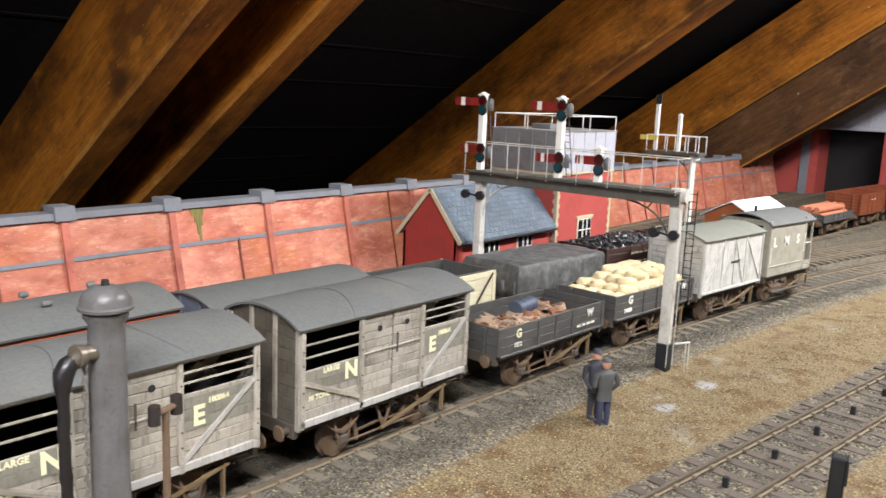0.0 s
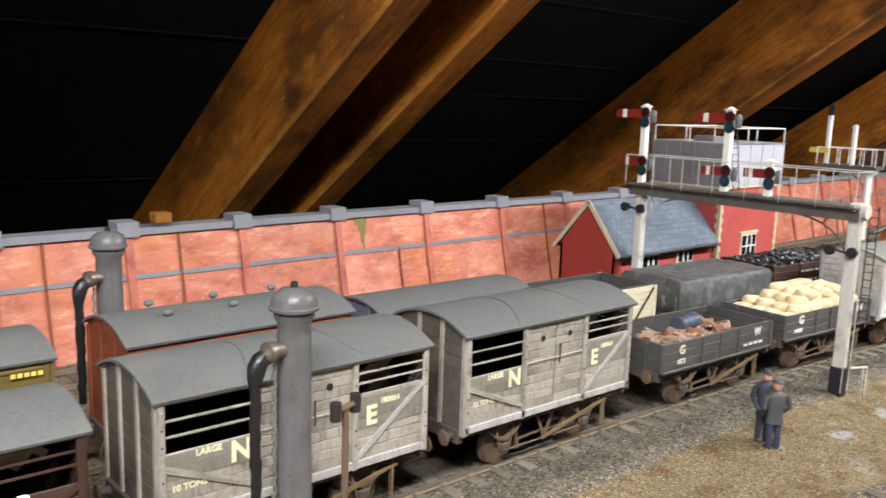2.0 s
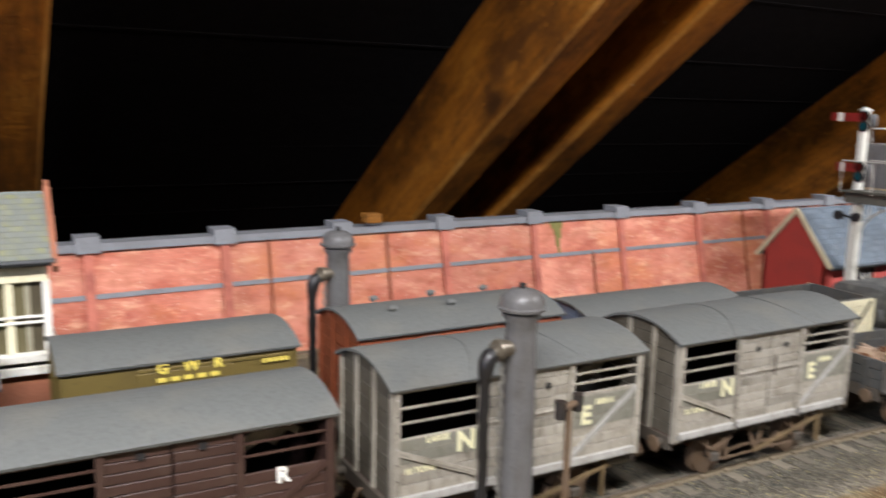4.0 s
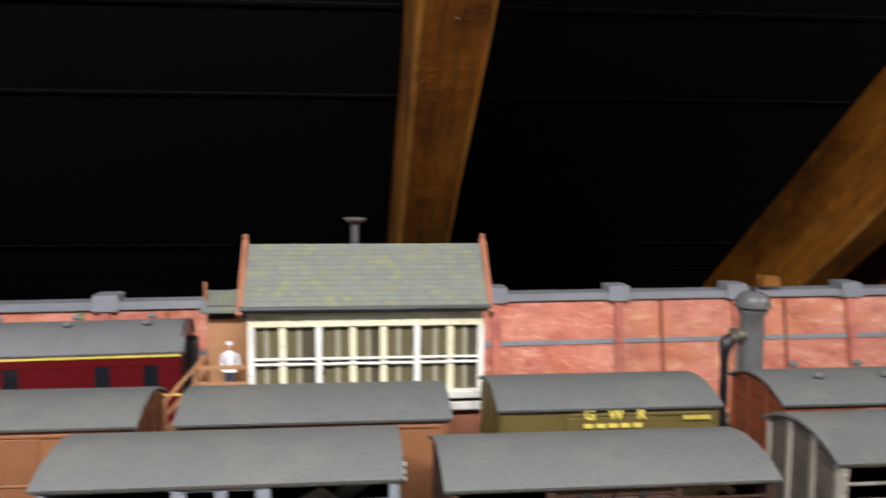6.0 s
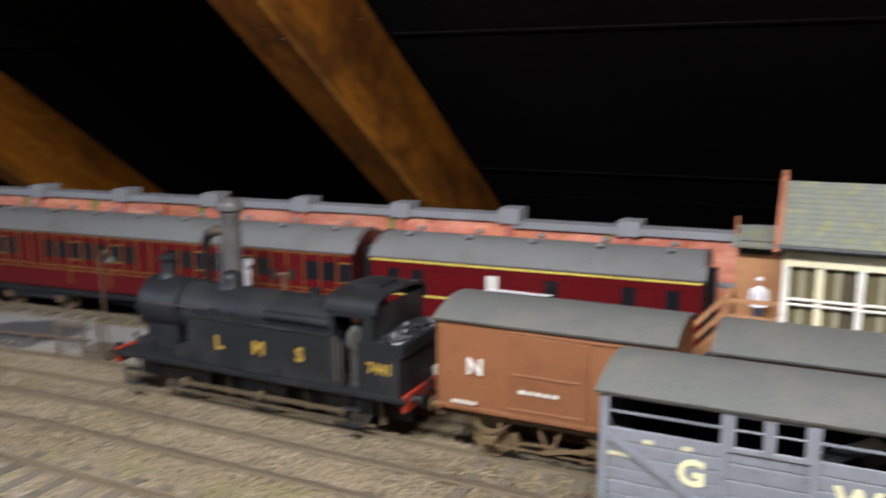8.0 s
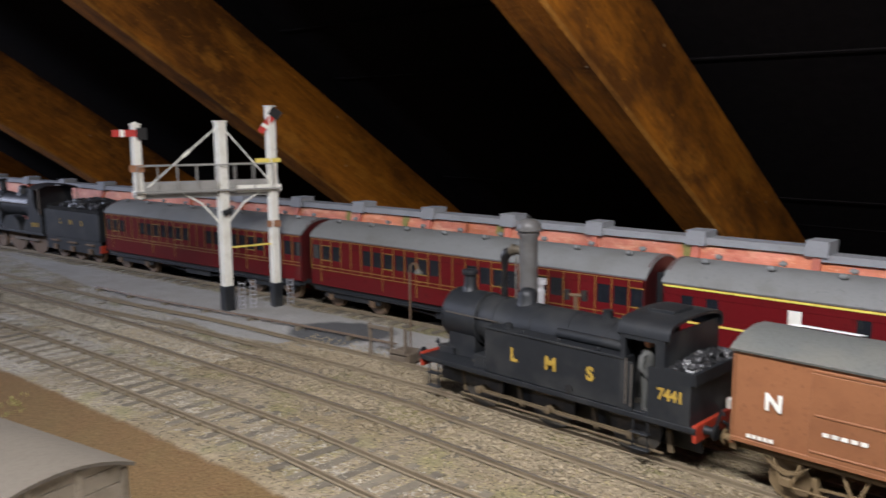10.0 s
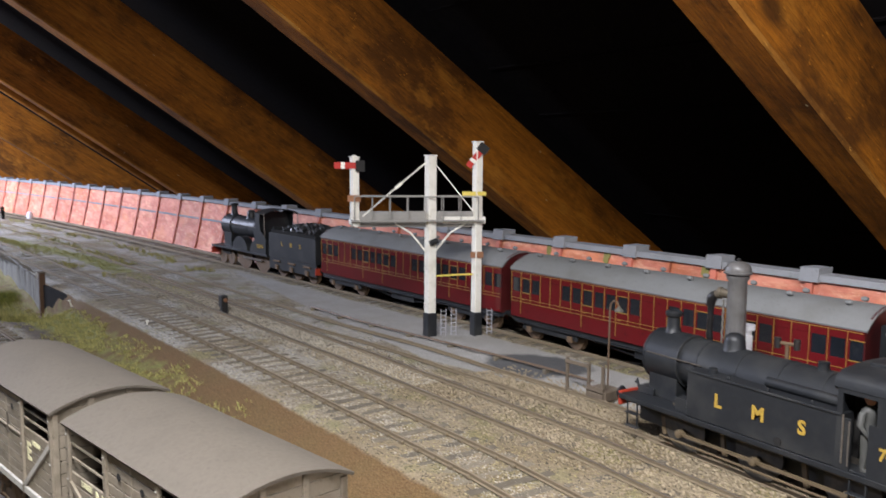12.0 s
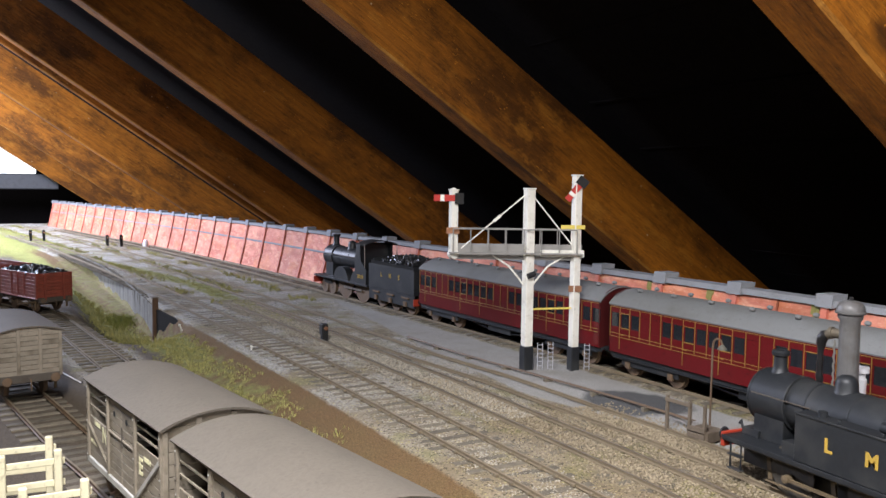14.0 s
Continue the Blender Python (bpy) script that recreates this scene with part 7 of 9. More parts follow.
def signal_gantry():
    root = thing("signal_gantry", pose(0, 0, 0), "cream timber signal gantry over two tracks with red semaphore arms", "signal")
    xg, yn, yfar = 0.6280, -0.3500, -0.1790
    zd = 0.1285
    box("main_post", M_GANTRY, root, xg - 0.0037, xg + 0.0037, yn - 0.0037, yn + 0.0037, 0.018, zd + 0.0035, bev=0.0007)
    box("post_base", M_BLACK, root, xg - 0.0045, xg + 0.0045, yn - 0.0045, yn + 0.0045, -0.002, 0.0205, bev=0.0008, label="black tarred post foot")
    box("main_post", M_GANTRY, root, xg - 0.0034, xg + 0.0034, yfar - 0.0034, yfar + 0.0034, 0.0, zd, bev=0.0006)
    rod("beam_end", M_GANTRY, root, (xg, yn - 0.0075, zd - 0.0015), (xg, yn + 0.002, zd - 0.0015), 0.0050, seg=16)
    for s in (-1, 1):
        box("girder", M_GIRDER, root, xg + s * 0.0060 - 0.0006, xg + s * 0.0060 + 0.0006, yn - 0.004, yfar + 0.008, zd - 0.0080, zd, bev=0.0002)
    box("deck", M_GIRDER, root, xg - 0.0115, xg + 0.0115, yn - 0.004, yfar + 0.010, zd, zd + 0.0012)
    for i in range(24):
        yy = yn + (yfar - yn) * (i + 0.5) / 24
        box("deck_plank", M_GIRDER, root, xg - 0.0112, xg + 0.0112, yy - 0.0031, yy + 0.0031, zd + 0.0012, zd + 0.0019, bev=0.0002)
    lattice_arc(root, xg, yfar - 0.003, zd - 0.036, yfar - 0.040, zd - 0.008, M_GANTRY)
    lattice_arc(root, xg, yn + 0.004, zd - 0.036, yn + 0.045, zd - 0.008, M_GIRDER)
    for s in (-1, 1):
        xr = xg + s * 0.0110
        n = 8
        for i in range(n):
            yy = yn - 0.003 + (yfar + 0.009 - yn + 0.003) * i / (n - 1)
            rod("rail_post", M_GANTRY, root, (xr, yy, zd - 0.001), (xr, yy, zd + 0.0240), 0.00036, seg=6)
        for zz in (zd + 0.0240,):
            rod("hand_rail", M_GANTRY, root, (xr, yn - 0.003, zz), (xr, yfar + 0.009, zz), 0.0004, seg=6)
    for yy in (yn - 0.003,):
        rod("hand_rail", M_GANTRY, root, (xg - 0.011, yy, zd + 0.024), (xg + 0.011, yy, zd + 0.024), 0.0004, seg=6)
    for y, top, arms in ((-0.1775, 0.1900, (0.1850, 0.1470)), (-0.2520, 0.1895, (0.1840, 0.1450)), (-0.2865, 0.1540, (0.1460,))):
        doll(root, xg, y, zd + 0.001, top)
        for k, za in enumerate(arms):
            gantry_arm(root, xg, y, za, 0.026 if k == 0 and top > 0.17 else 0.018)
    ladder(root, (xg + 0.010, -0.2560, zd + 0.002), (xg + 0.010, -0.2490, 0.1840), 0.0050, 11, M_CRANE, (0, 1, 0))
    ladder(root, (xg + 0.010, -0.1800, zd + 0.002), (xg + 0.010, -0.1740, 0.1840), 0.0050, 11, M_CRANE, (0, 1, 0))
    for yy, zz in ((yfar, 0.108), (yn + 0.001, 0.098)):
        rod("weight_arm", M_BLACK, root, (xg - 0.005, yy - 0.002, zz), (xg - 0.005, yy + 0.012, zz + 0.003), 0.0008, seg=6)
        for d in (-0.003, 0.012):
            rod("balance_weight", M_BLACK, root, (xg - 0.0068, yy + d, zz + 0.0015), (xg - 0.0032, yy + d, zz + 0.0015), 0.0036, seg=14)
    ladder(root, (xg + 0.0085, yn - 0.0080, 0.052), (xg + 0.0085, yn - 0.0080, zd + 0.002), 0.0055, 15, M_BLACK, (0, 1, 0))
    for dx in (-0.0055, 0.0050):
        pipe("signal_wire", M_GANTRY, root, [(xg + dx, yn - 0.0048, 0.004), (xg + dx * 0.9, yn - 0.0052, 0.060), (xg + dx, yn - 0.0048, zd)], 0.00035, 5)
    for dx, dy in ((0.010, -0.012), (0.016, -0.012)):
        rod("wire_post", M_GANTRY, root, (xg + dx, yn + dy, 0.0), (xg + dx, yn + dy, 0.020), 0.0004, seg=6)
    rod("wire_rail", M_GANTRY, root, (xg + 0.004, yn - 0.006, 0.020), (xg + 0.016, yn - 0.012, 0.020), 0.0008, seg=6)
    return root


def gantry_arm(root, x, y, z, length):
    """Arms of the gantry face along the track and reach towards +y."""
    m = pose(x - 0.0036, y, z, 0, 0, -90)
    a = put("arm", finish_box(-length, 0.004, -0.0005, 0.0005, -0.0032, 0.0032), M_OLDRED, root, m)
    put("arm_stripe", finish_box(-length * 0.76, -length * 0.60, -0.0008, 0.0008, -0.00325, 0.00325), M_WHITE, a)
    ring = [(0.0, -0.0007), (0.0040, -0.0007), (0.0044, 0.0), (0.0040, 0.0007), (0.0, 0.0007)]
    lens = [(0.0, -0.0011), (0.0030, -0.0011), (0.0030, 0.0011), (0.0, 0.0011)]
    for dz, glass in ((0.0008, M_REDGLASS), (-0.0066, M_TEAL)):
        lathe("spectacle", M_MATTBLACK, a, ring, pose(0.0018, 0, dz, 90), 16)
        lathe("spectacle_glass", glass, a, lens, pose(0.0018, 0, dz, 90), 14)
    lathe("signal_lamp", M_CRANE, root, [(0.0020, -0.0070), (0.0024, -0.0060), (0.0024, 0.0010), (0.0014, 0.0026), (0.0, 0.0030)], pose(x + 0.0030, y - 0.0052, z), 12)


signal_gantry()


def small_bracket(m):
    root = thing("bracket_signal", m, "white bracket signal with a small railed platform behind the coal wagons", "signal")
    rod("main_post", M_WHITE, root, (0, 0, 0), (0, 0, 0.130), 0.0046, 0.0040, 12)
    rod("beam_end", M_WHITE, root, (-0.004, -0.007, 0.128), (0.004, -0.001, 0.128), 0.0046, seg=14)
    box("platform", M_GIRDER, root, -0.012, 0.012, -0.012, 0.058, 0.1290, 0.1330)
    for y, h, arm in ((0.050, 0.198, True), (0.020, 0.176, False)):
        doll(root, 0, y, 0.133, h, 0.0022)
    put("arm", finish_box(-0.020, 0.004, -0.0005, 0.0005, -0.0030, 0.0030), M_YELLOW, root, pose(-0.0030, 0.050, 0.148, 0, 0, -90))
    put("spectacle", finish_box(-0.0020, 0.0052, -0.0009, 0.0009, -0.0060, 0.0060), M_MATTBLACK, root, pose(-0.0030, 0.050, 0.195, 0, 0, -90))
    for s in (-1, 1):
        for i in range(6):
            y = -0.011 + i * 0.0135
            rod("rail_post", M_WHITE, root, (s * 0.0115, y, 0.132), (s * 0.0115, y, 0.1520), 0.0006, seg=6)
        rod("hand_rail", M_WHITE, root, (s * 0.0115, -0.011, 0.152), (s * 0.0115, 0.057, 0.152), 0.0006, seg=6)
    lattice_arc(root, 0, 0.003, 0.100, 0.045, 0.129, M_GIRDER)
    return root


small_bracket(pose(1.0600, -0.1750, 0.0))


def bracket_signal():
    root = thing("bracket_signal", pose(0, 0, 0), "white twin-post bracket signal with black feet and red arms", "signal")
    B, C = (-0.7530, -0.1890), (-0.7320, -0.1465)
    ax = Vector((C[0] - B[0], C[1] - B[1], 0)).normalized()
    A = Vector((B[0], B[1], 0)) - ax * 0.0760
    z = 0.1210
    for (x, y), top, half in ((B, 0.1850, 0.0046), (C, 0.1990, 0.0040)):
        box("main_post", M_WHITE, root, x - half, x + half, y - half, y + half, 0.026, top, bev=0.0007)
        box("post_base", M_BLACK, root, x - half - 0.0008, x + half + 0.0008, y - half - 0.0008, y + half + 0.0008, -0.002, 0.0265, bev=0.0008, label="black tarred post foot")
        box("post_cap", M_WHITE, root, x - half - 0.0006, x + half + 0.0006, y - half - 0.0006, y + half + 0.0006, top, top + 0.0014)
    doll(root, A.x, A.y, z, 0.1830, 0.0036)
    rod("doll_foot", M_WHITE, root, (A.x - 0.004, A.y, z - 0.002), (A.x + 0.004, A.y, z - 0.002), 0.0048, seg=14)
    pB, pC = Vector((*B, 0)), Vector((*C, 0))
    side = Vector((-ax.y, ax.x, 0))
    for s in (-1, 1):
        o = side * (0.0075 * s)
        bar("girder", M_DECK, root, A - ax * 0.004 + o + Vector((0, 0, z)), pC + ax * 0.006 + o + Vector((0, 0, z)), 0.0048, 0.0012)
        n = 8
        for i in range(n):
            p = A.lerp(pC, i / (n - 1)) + o * 1.15
            rod("rail_post", M_DECK, root, p + Vector((0, 0, z)), p + Vector((0, 0, z + 0.0240)), 0.0006, seg=6)
        rod("hand_rail", M_DECK, root, A + o * 1.15 + Vector((0, 0, z + 0.024)), pC + o * 1.15 + Vector((0, 0, z + 0.024)), 0.0006, seg=6)
    bar("deck", M_DECK, root, A - ax * 0.004 + Vector((0, 0, z + 0.0010)), pC + ax * 0.006 + Vector((0, 0, z + 0.0010)), 0.0010, 0.0160)
    bar("beam", M_WHITE, root, pB + ax * 0.012 + Vector((0, 0, z)), pC + ax * 0.008 + Vector((0, 0, z)), 0.0070, 0.0070)
    bar("tie_rod", M_WHITE, root, A + ax * 0.008 + Vector((0, 0, z + 0.004)), pB + Vector((0, 0, 0.183)), 0.0013, 0.0013)
    bar("turnbuckle", M_WHITE, root, (A + ax * 0.008 + Vector((0, 0, z + 0.004))).lerp(pB + Vector((0, 0, 0.183)), 0.48), (A + ax * 0.008 + Vector((0, 0, z + 0.004))).lerp(pB + Vector((0, 0, 0.183)), 0.58), 0.0028, 0.0028)
    bar("tie_rod", M_WHITE, root, pB + Vector((0, 0, 0.183)), pC + Vector((0, 0, z + 0.004)), 0.0011, 0.0011)
    for s in (-1, 1):
        pts = [pB + Vector((0, 0, 0.085)) + ax * (s * 0.002), pB + Vector((0, 0, 0.096)) + ax * (s * 0.010), pB + Vector((0, 0, 0.108)) + ax * (s * 0.020), pB + Vector((0, 0, z - 0.003)) + ax * (s * 0.036)]
        pipe("bracket_arch", M_WHITE, root, pts, 0.0010, 6)
    bar("brace_plank", M_YELLOW, root, pB + Vector((0, 0, 0.0640)), pC + Vector((0, 0, 0.0660)), 0.0044, 0.0012, "dull yellow brace board between the posts")
    # arms
    h = math.degrees(math.atan2(ax.y, ax.x))
    for p, za, ln, tilt, mt in ((A, 0.1755, 0.022, 0, M_RED), (pC, 0.1905, 0.020, -52, M_RED), (A, 0.1430, 0.009, 0, M_SCRAP), (pC, 0.0860, 0.009, 0, M_SCRAP)):
        face = Vector((p.x, p.y, za)) + Vector((0.0048, 0, 0))
        m = Matrix.Translation(face) @ pose(0, 0, 0, 0, 0, h) @ pose(0, 0, 0, 0, tilt, 0)
        a = put("arm", finish_box(-ln, 0.004, -0.0005, 0.0005, -0.0032, 0.0032), mt, root, m)
        if ln > 0.01:
            put("arm_stripe", finish_box(-ln * 0.70, -ln * 0.52, -0.0009, 0.0009, -0.00325, 0.00325), M_WHITE, a)
            put("spectacle", finish_box(-0.0010, 0.0080, -0.0010, 0.0010, -0.0060, 0.0050), M_MATTBLACK, a)
    put("arm", finish_box(-0.018, 0.006, -0.0005, 0.0005, -0.0020, 0.0020), M_YELLOW, root, Matrix.Translation((pC.x + 0.0048, pC.y, 0.1480)) @ pose(0, 0, 0, 0, 0, h))
    rod("weight_arm", M_BLACK, root, pB + Vector((0.006, -0.004, 0.098)), pB + Vector((0.006, 0.004, 0.1005)), 0.0030, seg=10)
    for p, d in ((pB, 0.010), (pB, 0.020), (pC, 0.010)):
        q = p + Vector((0.006, d * 0.9, 0)) + ax * d * 0.3
        ladder(root, q, q + Vector((0, 0, 0.030)), 0.0050, 7, M_TANKGREY, ax)
    return root


bracket_signal()

# ---- tank engine ----
def spoked(root, x, s, r, material, name="driving_wheel", spokes=12, drop=0.0):
    w = new(name)
    w.parent = root
    w.matrix_basis = pose(x, s * 0.0165, r - drop, 90 if s < 0 else -90)
    w["label"] = "spoked iron wheel"
    lathe("tyre", material, w, [(round(r * 0.88, 5), -0.0012), (round(r, 5), -0.0012), (round(r * 1.06, 5), 0.0016), (round(r * 0.88, 5), 0.0016)], I4, 28)
    lathe("hub", material, w, [(0.0, -0.0014), (round(r * 0.2, 5), -0.0014), (round(r * 0.2, 5), 0.0010), (0.0, 0.0010)], I4, 12)
    for i in range(spokes):
        a = 2 * math.pi * i / spokes
        bar("spoke", material, w, (math.cos(a) * r * 0.16, math.sin(a) * r * 0.16, 0), (math.cos(a) * r * 0.92, math.sin(a) * r * 0.92, 0), 0.0009, 0.0009)
    return w


def boiler(root, x0, x1, r, z, material, name="boiler", bands=()):
    rod(name, material, root, (x0, 0, z), (x1, 0, z), r, seg=28)
    for b in bands:
        rod("boiler_band", material, root, (b - 0.0006, 0, z), (b + 0.0006, 0, z), r + 0.0003, seg=28)


def chimney(root, x, z, h, material, r=0.0048):
    lathe("chimney", material, root, [(round(r * 1.75, 5), -0.002), (round(r * 1.25, 5), 0.0005), (round(r, 5), 0.004), (round(r * 0.96, 5), round(h - 0.004, 5)), (round(r * 1.28, 5), round(h - 0.003, 5)), (round(r * 1.34, 5), round(h - 0.001, 5)), (round(r * 1.1, 5), round(h, 5)), (round(r * 0.7, 5), round(h, 5)), (round(r * 0.7, 5), round(h - 0.006, 5))],
          pose(x, 0, z), 20)


def dome(root, x, z, h, material, r=0.0072):
    lathe("dome", material, root, [(round(r * 1.3, 5), -0.002), (round(r * 1.05, 5), 0.001), (round(r, 5), round(h * 0.55, 5)), (round(r * 0.86, 5), round(h * 0.8, 5)), (round(r * 0.5, 5), round(h * 0.96, 5)), (0.0, round(h, 5))], pose(x, 0, z), 20)


def buffers(root, xe, e, beam, head):
    box("buffer_beam", beam, root, xe - 0.0012, xe + 0.0012, -0.0290, 0.0290, 0.0150, 0.0245)
    for s in (-1, 1):
        rod("buffer_shank", head, root, (xe, s * 0.0200, 0.0205), (xe + e * 0.0070, s * 0.0200, 0.0205), 0.0026, 0.0020)
        lathe("buffer_head", head, root, [(0.0, 0.0), (0.0040, 0.0), (0.0046, 0.0006), (0.0040, 0.0012), (0.0, 0.0015)], pose(xe + e * 0.0068, s * 0.0200, 0.0205, 0, e * 90, 0), 16)
    pipe("coupling", head, root, [(xe, 0, 0.0200), (xe + e * 0.004, 0, 0.0190), (xe + e * 0.0055, 0, 0.0150), (xe + e * 0.0045, 0, 0.0100)], 0.0009, 6)
    for s in (-1, 1):
        pipe("brake_pipe", head, root, [(xe + e * 0.001, s * 0.008, 0.0150), (xe + e * 0.003, s * 0.008, 0.0240), (xe + e * 0.0045, s * 0.008, 0.0290), (xe + e * 0.0060, s * 0.008, 0.0260)], 0.0009, 6)


def coal_on(parent_m, x, half_x, half_y, z, h, n, seed, label):
    heap("coal", M_COAL, parent_m @ pose(x, 0, 0), half_x, half_y, z, h, n, 0.0034, seed, label, "coal")


def tank_engine(m):
    root = thing("tank_engine", m, "grimy black six-wheeled side tank engine with pale gold letters", "locomotive")
    L = 0.2040
    drop = sink(m.translation.x, m.translation.y)
    zc = 0.0116 - drop
    f, r = -L / 2, L / 2
    zf, zt = 0.0232, 0.0525
    tf, tb, ca, cb = -0.0440, 0.0580, 0.0560, 0.0830
    box("running_plate", M_BLACK, root, f, r, -0.0300, 0.0300, zf - 0.0030, zf)
    for s in (-1, 1):
        yy = s * 0.0292
        box("frame", M_BLACK, root, f + 0.004, r - 0.004, s * 0.0125 - 0.0008, s * 0.0125 + 0.0008, 0.0080 - drop, zf)
        box("valance", M_BLACK, root, f, r, s * 0.0290 - 0.0006, s * 0.0290 + 0.0006, zf - 0.0036, zf - 0.0010)
        box("side_tank", M_BLACK, root, tf, tb, min(s * 0.0170, s * 0.0295), max(s * 0.0170, s * 0.0295), zf, zt, bev=0.0007)
        box("tank_lip", M_BLACK, root, tf - 0.0005, tb + 0.0005, s * 0.0297 - 0.0005, s * 0.0297 + 0.0005, zt - 0.0010, zt + 0.0005)
        for x0, x1, z0, z1 in ((ca, 0.0640, zf, 0.0510), (0.0735, cb, zf, 0.0510), (ca, 0.0590, 0.0510, 0.0690), (0.0775, cb, 0.0510, 0.0690), (0.0590, 0.0775, 0.0640, 0.0690)):
            box("cab_side", M_BLACK, root, x0, x1, yy - 0.0006, yy + 0.0006, z0, z1, bev=0)
        box("door_beading", M_STEEL, root, 0.0630, 0.0638, yy + s * 0.0006 - 0.0003, yy + s * 0.0006 + 0.0003, zf + 0.003, 0.0500, bev=0)
        prism("bunker_side", M_BLACK, root, [(cb, zf), (0.0985, zf), (0.0985, 0.0440), (0.1010, 0.0520), (cb, 0.0520)], "y", yy - 0.0006, yy + 0.0006)
        rod("cab_handrail", M_STEEL, root, (0.0602, yy + s * 0.0012, zf + 0.004), (0.0602, yy + s * 0.0012, 0.0530), 0.0005, seg=6)
        for x in (-0.0540, 0.0020, 0.0600):
            spoked(root, x, s, 0.0155, M_ENGINEIRON, drop=drop)
            lathe("crank_pin", M_RODS, root, [(0.0, 0.0), (0.0026, 0.0), (0.0026, 0.0060), (0.0, 0.0066)], pose(x, s * 0.0185, zc, 90 if s < 0 else -90), 12)
            box("axle_spring", M_IRON, root, x - 0.0095, x + 0.0095, s * 0.0250 - 0.0012, s * 0.0250 + 0.0012, 0.0180, 0.0195)
        bar("coupling_rod", M_RODS, root, (-0.0540, s * 0.0228, zc), (0.0020, s * 0.0228, zc), 0.0012, 0.0020)
        bar("coupling_rod", M_RODS, root, (0.0020, s * 0.0228, zc), (0.0600, s * 0.0228, zc), 0.0012, 0.0020)
        for x in (-0.0740, -0.0260, 0.0300, 0.0790):
            bar("brake_hanger", M_RODS, root, (x, s * 0.0170, 0.0200), (x + 0.003, s * 0.0170, 0.0055 - drop), 0.0014, 0.0030)
        rod("brake_rod", M_RODS, root, (-0.0700, s * 0.0225, 0.0060 - drop), (0.0800, s * 0.0225, 0.0060 - drop), 0.0008, seg=6)
        for x in (0.0690, -0.0900):
            for d in (-0.0045, 0.0045):
                bar("step_hanger", M_BLACK, root, (x + d, s * 0.0285, zf - 0.002), (x + d, s * 0.0285, 0.0070 - drop), 0.0008, 0.0008)
            for zz in (0.0070 - drop, 0.0140 - drop / 2):
                box("footstep", M_BLACK, root, x - 0.0055, x + 0.0055, s * 0.0285 - 0.0022, s * 0.0285 + 0.0022, zz, zz + 0.0008)
        box("sandbox", M_BLACK, root, -0.0560, -0.0450, s * 0.0220 - 0.004, s * 0.0220 + 0.004, zf, zf + 0.0085)
        rod("boiler_handrail", M_STEEL, root, (-0.0900, s * 0.0172, 0.0530), (tf, s * 0.0172, 0.0530), 0.0005, seg=6)
        lathe("tank_filler", M_BLACK, root, [(0.0028, 0.0), (0.0028, 0.0030), (0.0010, 0.0036)], pose(-0.0300, s * 0.0225, zt), 14)
        for x in (-0.015, 0.012, 0.040):
            box("lifting_ring", M_BLACK, root, x - 0.0010, x + 0.0010, s * 0.0270 - 0.0006, s * 0.0270 + 0.0006, zt, zt + 0.0022)
    for i in range(3):
        text("LMS"[i], 0.0110, M_GOLD, root, -0.0195 + i * 0.0280, -0.0299, 0.0385)
    text("7441", 0.0085, M_GOLD, root, 0.0872, -0.0300, 0.0375, wide=0.9)
    lathe("tank_hole", M_MATTBLACK, root, [(0.0, 0.0), (0.0024, 0.0), (0.0024, 0.0004), (0.0, 0.0004)], pose(0.0220, -0.0297, 0.0270, 90), 14)
    boiler(root, -0.0640, ca, 0.0162, 0.0490, M_BLACK, bands=(-0.0500, -0.0200, 0.0080, 0.0360))
    boiler(root, -0.0935, -0.0640, 0.0174, 0.0490, M_BLACK, "smokebox", bands=(-0.0930, -0.0645))
    lathe("smokebox_door", M_BLACK, root, [(0.0, 0.0036), (0.0080, 0.0028), (0.0125, 0.0010), (0.0140, 0.0)], pose(-0.0935, 0, 0.0490, 0, -90, 0), 22)
    rod("door_dart", M_STEEL, root, (-0.0970, 0, 0.0490), (-0.0995, 0, 0.0490), 0.0008, seg=6)
    box("saddle", M_BLACK, root, -0.0900, -0.0660, -0.0140, 0.0140, zf, 0.0400)
    box("front_step", M_BLACK, root, -0.0980, -0.0840, -0.0160, 0.0160, zf, 0.0280)
    chimney(root, -0.0830, 0.0655, 0.0145, M_BLACK, 0.0043)
    dome(root, -0.0330, 0.0640, 0.0105, M_BLACK, 0.0064)
    lathe("safety_valve", M_BLACK, root, [(0.0036, 0.0), (0.0030, 0.0040), (0.0034, 0.0048), (0.0, 0.0054)], pose(0.0280, 0, 0.0645), 12)
    rod("top_tank_pipe", M_BLACK, root, (0.0060, -0.0190, 0.0555), (0.0520, -0.0190, 0.0555), 0.0030, seg=12)
    box("cab_front", M_BLACK, root, ca - 0.0006, ca + 0.0006, -0.0292, 0.0292, zf, 0.0690)
    box("cab_back", M_BLACK, root, cb - 0.0012, cb, -0.0292, 0.0292, 0.0500, 0.0690)
    box("bunker_back", M_BLACK, root, 0.0970, 0.0985, -0.0292, 0.0292, zf, 0.0460)
    box("bunker_back", M_BLACK, root, 0.0985, 0.1008, -0.0292, 0.0292, 0.0450, 0.0520)
    box("bunker_floor", M_BLACK, root, cb, 0.0970, -0.0288, 0.0288, zf, 0.0400)
    crown = [(-0.0302, 0.0665), (-0.0298, 0.0700), (-0.0280, 0.0728), (-0.0240, 0.0746), (-0.0120, 0.0760), (0.0, 0.0764)]
    crown += [(-y, z) for y, z in crown[-2::-1]]
    prism("cab_roof", M_BLACK, root, crown + [(y * 0.95, z - 0.0016) for y, z in reversed(crown)], "x", 0.0540, 0.0855, smooth=True)
